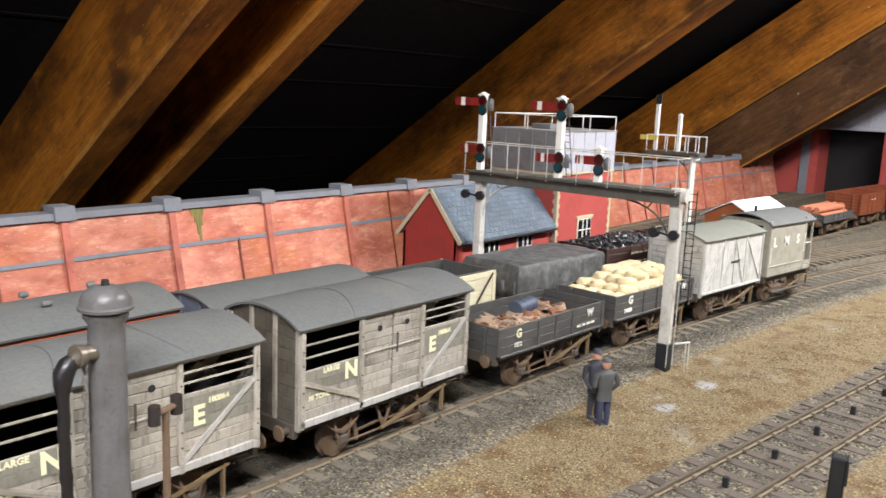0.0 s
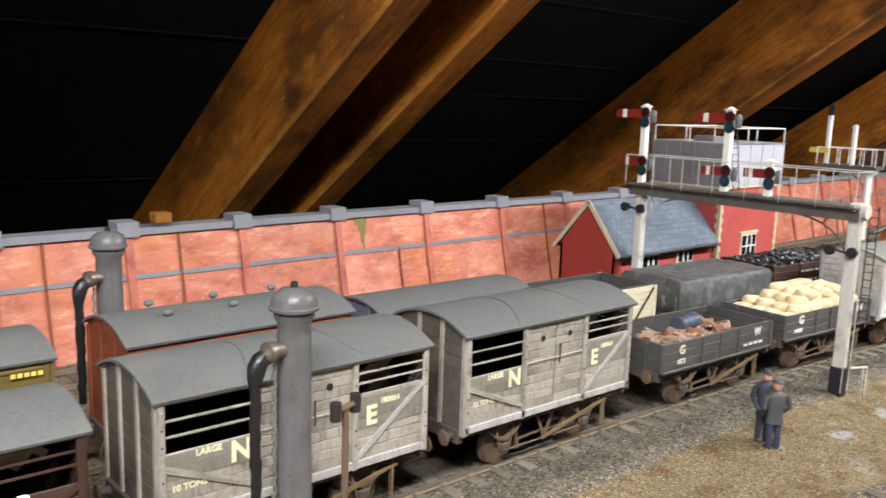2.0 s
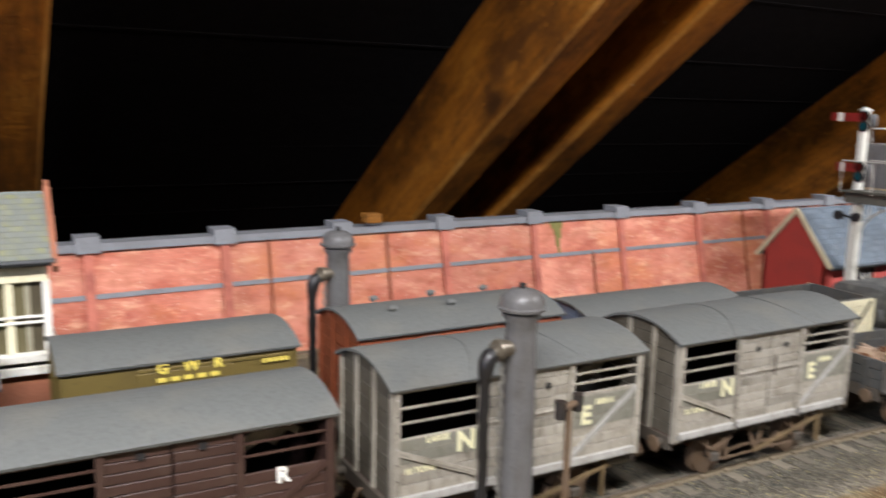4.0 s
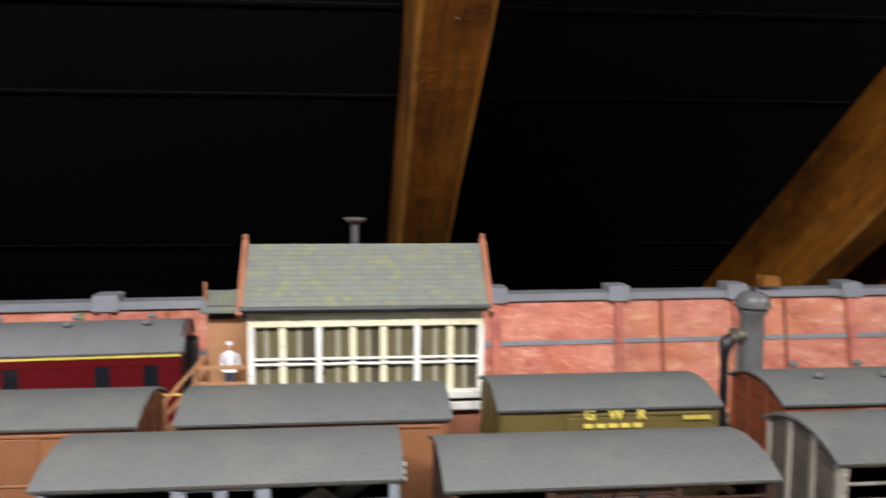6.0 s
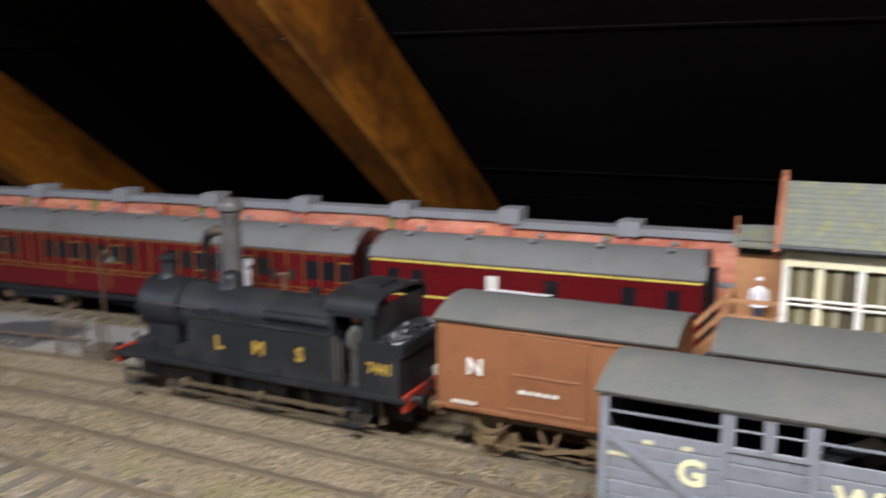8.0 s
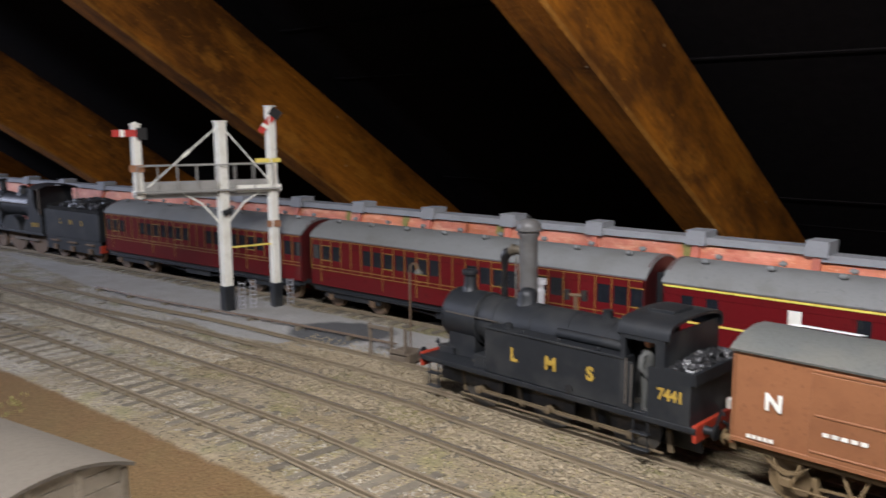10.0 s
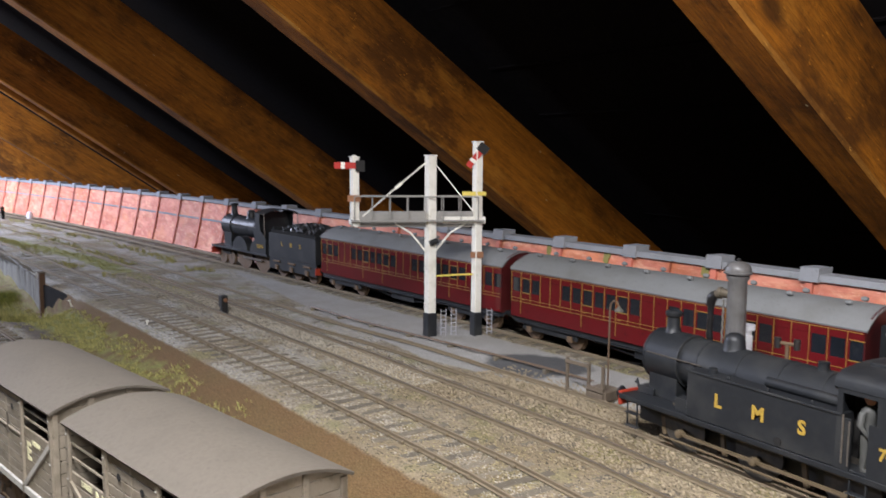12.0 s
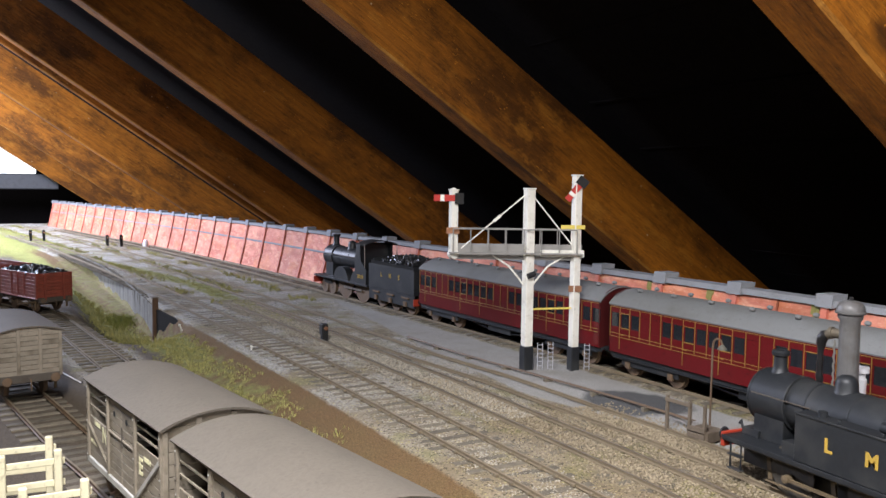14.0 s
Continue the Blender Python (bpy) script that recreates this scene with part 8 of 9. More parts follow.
    box("cab_roof_vent", M_BLACK, root, 0.0600, 0.0770, -0.0100, 0.0100, 0.0755, 0.0778)
    box("cab_floor", M_BLACK, root, ca, cb, -0.0288, 0.0288, zf, zf + 0.0012)
    box("backhead", M_MATTBLACK, root, ca + 0.0006, ca + 0.004, -0.0150, 0.0150, zf, 0.0660)
    buffers(root, f, -1, M_BUFRED, M_BLACK)
    buffers(root, r - 0.001, 1, M_BUFRED, M_BLACK)
    lathe("tail_lamp", M_WHITE, root, [(0.0018, 0.0), (0.0020, 0.0050), (0.0010, 0.0058)], pose(0.1010, 0.0100, 0.0245), 10)
    return root


tm = on_line(line_back, -0.3330)
tank_engine(tm)
coal_on(tm, 0.0900, 0.0070, 0.0270, 0.0470, 0.0070, 90, 12, "small heap of coal in the engine's bunker")
figurine("figurine", tm @ pose(0.0690, -0.0220, 0.0240, 0, 0, 90), M_FIG_GREY, "small painted model figure leaning from the engine cab", 0.8)

# ---- tender engine ----
def tender_engine(m):
    root = thing("tender_engine", m, "weathered black tender engine with splashers and tall chimney", "locomotive")
    f, r = -0.0980, 0.0880
    zf = 0.0290
    box("running_plate", M_BLACK, root, f, r, -0.0290, 0.0290, zf - 0.0028, zf)
    boiler(root, -0.0560, 0.0360, 0.0160, 0.0610, M_BLACK, bands=(-0.0300, 0.0000, 0.0300))
    boiler(root, -0.0860, -0.0560, 0.0172, 0.0610, M_BLACK, "smokebox", bands=(-0.0855, -0.0565))
    lathe("smokebox_door", M_BLACK, root, [(0.0, 0.0034), (0.0080, 0.0026), (0.0125, 0.0010), (0.0140, 0.0)], pose(-0.0860, 0, 0.0610, 0, -90, 0), 22)
    box("saddle", M_BLACK, root, -0.0840, -0.0580, -0.0130, 0.0130, zf, 0.0500)
    chimney(root, -0.0715, 0.0775, 0.0185, M_BLACK, 0.0050)
    dome(root, -0.0140, 0.0755, 0.0135, M_BLACK, 0.0070)
    box("firebox", M_BLACK, root, 0.0260, 0.0520, -0.0170, 0.0170, zf, 0.0700)
    rod("firebox_top", M_BLACK, root, (0.0260, 0, 0.0610), (0.0520, 0, 0.0610), 0.0172, seg=24)
    for y in (-0.004, 0.004):
        rod("safety_valve", M_BLACK, root, (0.0380, y, 0.0770), (0.0380, y, 0.0835), 0.0013, seg=8)
    box("cab_front", M_BLACK, root, 0.0520, 0.0532, -0.0280, 0.0280, zf, 0.0900)
    arch_roof("cab_roof", M_BLACK, root, 0.0490, 0.0800, 0.0285, 0.0060, 0.0890, 0.0014)
    for s in (-1, 1):
        yy = s * 0.0280
        prism("cab_side", M_BLACK, root, [(0.0520, zf), (0.0840, zf), (0.0840, 0.0520), (0.0760, 0.0580), (0.0680, 0.0640), (0.0650, 0.0760), (0.0660, 0.0890), (0.0520, 0.0890)], "y", yy - 0.0006, yy + 0.0006)
        rod("cab_pillar", M_STEEL, root, (0.0800, yy, 0.0520), (0.0790, yy, 0.0900), 0.0006, seg=6)
        for x in (-0.0760, -0.0480):
            wheel(root, x, s, 0.0120, M_IRON, "bogie_wheel")
        for x in (-0.0020, 0.0560):
            spoked(root, x, s, 0.0235, M_IRON, spokes=16)
            pts = [(x + 0.0262 * math.cos(a), 0.0235 + 0.0262 * math.sin(a)) for a in np.linspace(0.22, math.pi - 0.22, 14)]
            prism("splasher", M_BLACK, root, pts, "y", min(s * 0.0150, s * 0.0272), max(s * 0.0150, s * 0.0272), smooth=False)
        bar("coupling_rod", M_STEEL, root, (-0.0020, s * 0.0210, 0.0170), (0.0560, s * 0.0210, 0.0170), 0.0012, 0.0032)
        rod("cylinder", M_BLACK, root, (-0.0780, s * 0.0120, 0.0200), (-0.0500, s * 0.0120, 0.0200), 0.0075, seg=14)
        rod("boiler_handrail", M_STEEL, root, (-0.0850, s * 0.0180, 0.0650), (0.0500, s * 0.0180, 0.0650), 0.0005, seg=6)
        box("frame", M_BLACK, root, f + 0.004, r - 0.004, s * 0.0130 - 0.0008, s * 0.0130 + 0.0008, 0.0120, zf)
    text("20219", 0.0078, M_GOLD, root, 0.0665, -0.0290, 0.0400)
    buffers(root, f, -1, M_BUFRED, M_BLACK)
    return root


def tender(m):
    root = thing("tender", m, "black coal tender with pale gold letters", "tender")
    L = 0.1300
    zf = 0.0290
    box("tank", M_BLACK, root, -L / 2, L / 2, -0.0285, 0.0285, zf, 0.0640)
    for s in (-1, 1):
        prism("flare", M_BLACK, root, [(s * 0.0285, 0.0640), (s * 0.0305, 0.0690), (s * 0.0298, 0.0692), (s * 0.0278, 0.0642)], "x", -L / 2 + 0.010, L / 2)
        box("frame", M_BLACK, root, -L / 2, L / 2, s * 0.0270 - 0.0008, s * 0.0270 + 0.0008, 0.0120, zf)
        for x in (-0.0420, 0.0, 0.0420):
            wheel(root, x, s, 0.0155, M_IRON)
            box("axlebox", M_IRON, root, x - 0.0032, x + 0.0032, s * 0.0285 - 0.0016, s * 0.0285 + 0.0016, 0.0120, 0.0190)
            box("axle_spring", M_IRON, root, x - 0.0090, x + 0.0090, s * 0.0285 - 0.0012, s * 0.0285 + 0.0012, 0.0225, 0.0250)
    for i in range(3):
        text("LMS"[i], 0.0085, M_GOLD, root, -0.0260 + i * 0.0250, -0.0288, 0.0500)
    box("rear_flare", M_BLACK, root, L / 2 - 0.0012, L / 2 + 0.0010, -0.0300, 0.0300, 0.0630, 0.0690)
    box("front_plate", M_BLACK, root, -L / 2 + 0.012, -L / 2 + 0.014, -0.0280, 0.0280, 0.0640, 0.0720)
    buffers(root, L / 2, 1, M_BUFRED, M_BLACK)
    return root


# ---- carriages ----
def bogie(root, x, wb=0.056):
    b = new("bogie")
    b.parent = root
    b.matrix_basis = pose(x, 0, 0)
    b["label"] = "four-wheeled bogie"
    for s in (-1, 1):
        box("bogie_frame", M_BLACK, b, -wb / 2 - 0.009, wb / 2 + 0.009, s * 0.0245 - 0.0010, s * 0.0245 + 0.0010, 0.0100, 0.0150)
        for e in (-1, 1):
            wheel(b, e * wb / 2, s, 0.0120, M_IRON)
            box("axlebox", M_IRON, b, e * wb / 2 - 0.0030, e * wb / 2 + 0.0030, s * 0.0255 - 0.0014, s * 0.0255 + 0.0014, 0.0080, 0.0140)
    box("bolster", M_BLACK, b, -0.006, 0.006, -0.022, 0.022, 0.0120, 0.0170)


def carriage(m, L, label, style):
    root = thing("carriage", m, label, "carriage", "passenger carriages")
    W = 0.0580
    z0, ze = 0.0215, 0.0690
    zw0, zw1 = 0.0470, 0.0605
    for s in (-1, 1):
        y = s * (W / 2 - 0.0006)
        box("lower_side", M_MAROON, root, -L / 2, L / 2, y - 0.0006, y + 0.0006, z0, zw0)
        box("upper_side", M_MAROON, root, -L / 2, L / 2, y - 0.0006, y + 0.0006, zw1, ze)
        yo = y + s * 0.0008
        if style == "panelled":
            n = int(L / 0.0135)
            step = L / n
            lum = 0
            for i in range(n):
                a = -L / 2 + i * step
                blank = (i % 9) in (3, 4)
                door = i % 3 == 1 and not blank
                box("window_pillar", M_MAROON, root, a, a + step * 0.22, y - 0.0006, y + 0.0006, zw0, zw1, bev=0)
                if blank:
                    box("blank_panel", M_MAROON, root, a + step * 0.22, a + step, y - 0.0005, y + 0.0005, zw0, zw1, bev=0)
                else:
                    box("window", M_GLASSDARK, root, a + step * 0.22, a + step, y - 0.0003, y + 0.0003, zw0, zw1, bev=0)
                if s < 0:
                    box("beading", M_LINING, root, a + step * 0.10 - 0.0002, a + step * 0.10 + 0.0002, yo - 0.0003, yo + 0.0003, zw0 - 0.010 if not door else z0 + 0.004, ze - 0.003, bev=0)
                    if door:
                        box("beading", M_LINING, root, a + step * 0.2, a + step, yo - 0.0003, yo + 0.0003, zw0 - 0.0008, zw0, bev=0)
                        box("beading", M_LINING, root, a + step * 0.2, a + step, yo - 0.0003, yo + 0.0003, zw1, zw1 + 0.0006, bev=0)
                        rod("door_handle", M_LINING, root, (a + step * 0.3, yo - 0.0006, 0.0400), (a + step * 0.5, yo - 0.0006, 0.0400), 0.0005, seg=6)
            if s < 0:
                for zz in (zw0 - 0.0100, zw0 - 0.0068, ze - 0.0030):
                    box("lining", M_LINING, root, -L / 2 + 0.002, L / 2 - 0.002, yo - 0.0003, yo + 0.0003, zz, zz + 0.0004, bev=0)
        else:
            xs = [-0.42, -0.34, -0.10, 0.08, 0.30, 0.42]
            edges = [-L / 2]
            for q in xs:
                edges += [q * L - 0.0042, q * L + 0.0042]
            edges.append(L / 2)
            for i in range(0, len(edges), 2):
                box("side_panel", M_MAROON, root, edges[i], edges[i + 1], y - 0.0006, y + 0.0006, zw0, zw1, bev=0)
            for i, q in enumerate(xs):
                box("window", M_WHITELET if i == 2 else M_GLASSDARK, root, q * L - 0.0042, q * L + 0.0042, y - 0.0003, y + 0.0003, zw0, zw1, bev=0)
            if s < 0:
                for zz in (zw0 - 0.0050, ze - 0.0034):
                    box("lining", M_YELLOW, root, -L / 2 + 0.001, L / 2 - 0.001, yo - 0.0003, yo + 0.0003, zz, zz + 0.0013, bev=0)
        box("footboard", M_BLACK, root, -L / 2 + 0.004, L / 2 - 0.004, s * 0.0265 - 0.0020, s * 0.0265 + 0.0020, z0 - 0.0055, z0 - 0.0045)
        box("solebar", M_BLACK, root, -L / 2, L / 2, s * 0.0250 - 0.0010, s * 0.0250 + 0.0010, z0 - 0.0045, z0)
    box("underframe", M_BLACK, root, -L / 2, L / 2, -0.0240, 0.0240, z0 - 0.0030, z0 + 0.0010)
    rise = 0.0135
    for e in (-1, 1):
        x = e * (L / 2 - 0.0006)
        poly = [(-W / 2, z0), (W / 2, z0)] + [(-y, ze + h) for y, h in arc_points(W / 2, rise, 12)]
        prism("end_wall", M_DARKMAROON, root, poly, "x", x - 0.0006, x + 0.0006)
        box("gangway", M_BLACK, root, min(x, x + e * 0.0060), max(x, x + e * 0.0060), -0.0090, 0.0090, z0 + 0.002, 0.0700)
        for s in (-1, 1):
            rod("buffer", M_BLACK, root, (x, s * 0.0200, 0.0205), (x + e * 0.0070, s * 0.0200, 0.0205), 0.0024, 0.0034)
    arch_roof("roof", M_COACHROOF, root, -L / 2 - 0.001, L / 2 + 0.001, W / 2 + 0.0008, rise, ze - 0.0004)
    k = max(3, int(L / 0.040))
    for i in range(k):
        x = -L / 2 + L * (i + 0.5) / k
        for y in (-0.011, 0.011):
            lathe("roof_vent", M_COACHROOF, root, [(0.0, -0.0030), (0.0015, -0.0022), (0.0021, 0.0), (0.0015, 0.0022), (0.0, 0.0030)], pose(x, y, ze + rise - 0.0015 + 0.0018, 0, 90, 0), 10)
    for y in (-0.0170,):
        rod("gas_pipe", M_COACHROOF, root, (-L / 2 + 0.004, y, ze + rise * 0.62), (L / 2 - 0.004, y, ze + rise * 0.62), 0.0005, seg=6)
    for e in (-1, 1):
        bogie(root, e * (L / 2 - 0.052))
    box("battery_box", M_BLACK, root, -0.022, 0.022, -0.024, 0.024, 0.0085, 0.0170)
    rod("truss_rod", M_BLACK, root, (-L / 2 + 0.095, -0.022, 0.0150), (-0.020, -0.022, 0.0100), 0.0006, seg=6)
    rod("truss_rod", M_BLACK, root, (L / 2 - 0.095, -0.022, 0.0150), (0.020, -0.022, 0.0100), 0.0006, seg=6)
    return root


GAP = -1.0700
te = on_line(line_main, GAP - 0.2270)
tender_engine(te)
td = on_line(line_main, GAP - 0.0700)
tender(td)
coal_on(td, 0.0100, 0.0470, 0.0250, 0.0640, 0.0150, 360, 21, "heap of coal filling the tender")
carriage(on_line(line_main, GAP + 0.1820), 0.3500, "crimson panelled carriage lined in gold under a grey roof", "panelled")
carriage(on_line(line_main, GAP + 0.5480), 0.3550, "crimson panelled carriage lined in gold, second in the train", "panelled")
carriage(on_line(line_main, GAP + 0.8520), 0.2250, "maroon luggage van with yellow lines at the tail of the train", "van")

# ---- goods yard beside the dock ----
YZ = -0.0085
cattle_wagon(on_line(line_yard, -0.5040, YZ + 0.0095), "dusty brown-grey cattle wagon standing in the sunken yard", M_YARDVAN, M_YARDVAN, M_DUSTROOF, NE_LETTERS, strips=False, rise=0.0066, ride=0.0045)
cattle_wagon(on_line(line_yard, -0.3600, YZ + 0.0095), "dusty brown-grey cattle wagon coupled beside the dock", M_YARDVAN, M_YARDVAN, M_DUSTROOF, NE_LETTERS, strips=False, rise=0.0066, ride=0.0045)
box_van(on_line(line_yard, -0.9130, YZ), "dusty tan-grey goods van with wooden end stanchions", 0.118, M_YARDVAN, M_DUSTROOF, [], eave=0.0625, rise=0.0050, style="plank")
rc = pose(-1.4380, -0.6400, YZ, 0, 0, 26)
open_wagon(pose(-1.5480, -0.6960, YZ, 0, 0, 29), "brick-red open wagon behind the coal wagon", 0.115, M_COALRED, 0.040, 8, [])
open_wagon(rc, "brick-red open coal wagon by the grassy bank", 0.115, M_COALRED, 0.036, 7, [])
heap("coal", M_COAL, rc, 0.0530, 0.0240, 0.0520, 0.0140, 240, 0.0042, 77, "heap of black coal in the red wagon", "coal")


def paling_fence(m, label, n=4, pitch=0.030):
    root = thing("dock_fence", m, label, "fence", "cattle dock fences")
    for i in range(n):
        box("post", M_CREAM, root, i * pitch - 0.0022, i * pitch + 0.0022, -0.0022, 0.0022, -0.016, 0.040, bev=0.0006)
    for z in (0.006, 0.019, 0.032):
        box("rail", M_CREAM, root, -0.004, (n - 1) * pitch + 0.004, -0.0036, -0.0020, z - 0.0020, z + 0.0020, bev=0.0004)
    return root


blk = box("timber_block", M_ARRIS, None, 0.302, 0.315, 0.012, 0.024, 0.0940, 0.1015, bev=0.0008)
tagged(blk, "small orange-brown offcut of timber lying on the wall top", "wood block")
paling_fence(pose(-0.5970, -0.6310, -0.010, 0, 0, -92), "cream wooden post and rail fence of the cattle dock")
paling_fence(pose(-0.5670, -0.6265, -0.010, 0, 0, -88), "cream wooden post and rail fence across the dock", 4)
paling_fence(pose(-0.5070, -0.6145, -0.010, 0, 0, -86), "cream wooden post and rail fence beside the sunken wagons", 4)
dk = box("dock", mat("dock_earth", (0.22, 0.18, 0.11), scale=500, bump=0.6), None, -0.80, -0.49, -0.78, -0.650, -0.03, -0.0145, bev=0.003)
tagged(dk, "low earth-topped cattle dock", "dock", kind="structure")

# ---- small lineside things ----
def stub_post(m, label, h=0.022, w=0.0045):
    root = thing("lineside_post", m, label, "post", "lineside posts")
    box("post", M_MATTBLACK, root, -w, w, -0.0035, 0.0035, -0.002, h, bev=0.0008)
    box("disc_plate", M_BLACK, root, -w - 0.001, w + 0.001, -0.0046, -0.0034, h * 0.45, h, bev=0.0004)
    rod("lamp_boss", M_SCRAP, root, (w, 0, h * 0.8), (w + 0.003, 0, h * 0.8), 0.0022, seg=10)
    return root


stub_post(pose(-0.9690, -0.3340, 0.0), "black ground signal post between the tracks", 0.024)

# boarded bank beside the front line, ending at a strainer post with a black wing board
M_BANKBOARD = mat("silver_grey_bank_board", (0.20, 0.19, 0.165), rough=0.85, var=0.25, scale=260, bump=0.5, dirt=(0.11, 0.10, 0.07), dirt_amt=0.6, dirt_scale=60, each=0.22)
M_WINGBLACK = mat("black_wing_timber", (0.016, 0.014, 0.012), rough=0.9, var=0.3, scale=200, spec=0.1)
bank = tagged(new("wall_bank"), "silver-grey vertical boards holding up the track bed", "wall", kind="structure")
rb = random.Random(44)
bx = -1.312
while bx > -2.25:
    by = line_front(bx) - bank_wall_off(bx)
    box("board", M_BANKBOARD, bank, bx - 0.0062, bx + 0.0062, by - 0.0045, by - 0.0015, -0.058, 0.002 + rb.uniform(0, 0.0025), bev=0.0004,
        turn=pose(0, 0, 0, rb.uniform(-1.5, 1.5), 0, heading(lambda q: line_front(q) - bank_wall_off(q), bx)))
    bx -= 0.0126
bp = thing("strainer_post", pose(-1.300, line_front(-1.3) - 0.1235, 0.0, 0, 0, 8), "rust-brown timber post ending the boarded bank", "post")
box("post", mat("dark_brown_post", (0.10, 0.055, 0.03), rough=0.8, var=0.3, scale=200), bp, -0.0032, 0.0032, -0.0040, 0.0040, -0.056, 0.017, bev=0.001)
box("post_cap", M_GREYTIMBER, bp, -0.0036, 0.0036, -0.0044, 0.0044, 0.017, 0.0195, bev=0.0008)
wing = thing("wing_board", pose(-1.294, line_front(-1.294) - 0.1215, 0.0, 0, 0, 11), "black wing board tapering into the bank", "board")
prism("board", M_WINGBLACK, wing, [(0.0, -0.056), (0.0, 0.002), (0.185, -0.004), (0.185, -0.012)], "y", -0.002, 0.001)
stub_post(pose(0.4960, -0.5030, 0.0, 0, 0, 10), "black ground signal beside the siding", 0.024, 0.0038)

pole = thing("yard_lamp", pose(-0.5180, -0.1640, 0.0), "thin rusty lamp standard with a hooked top", "lamp post")
pipe("lamp_pole", M_IRON, pole, [(0, 0, -0.001), (0, 0, 0.066), (0.001, 0, 0.071), (0.004, 0, 0.074), (0.008, 0, 0.0735), (0.010, 0, 0.070)], 0.0008, 6)
lathe("lamp_shade", M_GIRDER, pole, [(0.0010, 0.003), (0.0036, 0.0), (0.0036, -0.0008), (0.0, -0.0010)], pose(0.010, 0, 0.067), 12)
stage = thing("ash_bin", pose(-0.5150, -0.1890, 0.0, 0, 0, 8), "rough timber ash bin with tall corner posts", "bin")
for x in (-0.018, 0.004, 0.018):
    box("corner_post", M_GREYTIMBER, stage, x - 0.0012, x + 0.0012, -0.004, -0.0016, -0.001, 0.028, bev=0.0003)
for z in (0.004, 0.009):
    box("board", M_GREYTIMBER, stage, 0.004, 0.020, -0.0056, -0.0042, z - 0.002, z + 0.002, bev=0.0003)
box("board", M_GREYTIMBER, stage, -0.019, 0.006, -0.0052, -0.0042, 0.024, 0.027, bev=0.0003)
box("bin_floor", M_GREYTIMBER, stage, 0.002, 0.022, -0.004, 0.016, 0.000, 0.008, bev=0.0005)


# plain posts stand in for pairs of small dark A-frame sheds
for x, y in ((-2.50, -0.465), (-2.49, -0.43), (-2.775, -0.655), (-2.766, -0.62)):
    stub_post(pose(x, y, 0.0), "small dark post beside the far tracks, in place of A-frame sheds", 0.034, 0.008)
tagged(lathe("fog_hut", M_FIG_WHITE, None, [(0.0, -0.001), (0.008, 0.0), (0.008, 0.016), (0.005, 0.022), (0.0, 0.024)], pose(-2.44, -0.372, 0.0), 10), "small white fogman's shelter by the far line", "hut")

# point rodding beside the back line
rodrun = thing("point_rodding", pose(0, 0, 0), "run of thin rusty point rods on low stools", "rodding")
for d in (0.0, 0.0030):
    pts = [(float(x), line_back(float(x)) + 0.040 + d, 0.0055) for x in np.arange(-0.95, -0.50, 0.03)]
    pipe("rod", M_RAIL, rodrun, pts, 0.0006, 5)
for x in np.arange(-0.94, -0.52, 0.06):
    box("stool", M_SLEEPER, rodrun, float(x) - 0.002, float(x) + 0.002, line_back(float(x)) + 0.037, line_back(float(x)) + 0.046, -0.001, 0.0050, bev=0.0003)

# ---- bridge and backscene at the right-hand end ----
br = thing("road_bridge", pose(2.10, 0, 0), "pale blue-grey girder road bridge on pink brick abutments", "bridge")
box("girder", M_TANKGREY, br, -0.02, 0.02, -0.75, 0.06, 0.152, 0.235)
for y in np.arange(-0.72, 0.05, 0.045):
    box("web_stiffener", M_TANKGREY, br, -0.0225, -0.0195, float(y) - 0.0012, float(y) + 0.0012, 0.158, 0.232)
for zz in (0.152, 0.229):
    box("flange", M_TANKGREY, br, -0.027, 0.027, -0.75, 0.06, zz - 0.002, zz + 0.004)
for y0, y1 in ((-0.034, 0.060), (-0.215, -0.165), (-0.490, -0.440)):
    box("abutment", M_BRICKPINK, br, -0.02, 0.06, y0, y1, -0.002, 0.150)
box("pier_strip", M_COPING, br, -0.024, -0.0195, -0.016, 0.002, -0.002, 0.150)
# added black board gives the shade beyond the bridge openings
box("shadow_board", M_MATTBLACK, br, 0.06, 0.075, -0.75, 0.06, -0.002, 0.150)
# glowing panel for an unidentified bright white patch at the loft's far end
M_GLOW = bpy.data.materials.new("bright_white_glow")
M_GLOW.use_nodes = True
M_GLOW.node_tree.nodes["Principled BSDF"].inputs["Emission Color"].default_value = (0.93, 0.97, 1.0, 1)
M_GLOW.node_tree.nodes["Principled BSDF"].inputs["Emission Strength"].default_value = 1.6
win = tagged(new("window_far"), "bright white glowing panel at the far end of the loft", "window", kind="structure")
box("pane", M_GLOW, win, -4.72, -4.70, -1.10, -0.64, 0.203, 0.345, bev=0)
box("window_sill", M_TANKSIDE, win, -4.70, -4.60, -1.12, -0.54, 0.128, 0.200, bev=0.004)

# ---- assumed strip light fittings over the viewer, not seen ----
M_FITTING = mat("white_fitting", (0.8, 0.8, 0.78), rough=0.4)
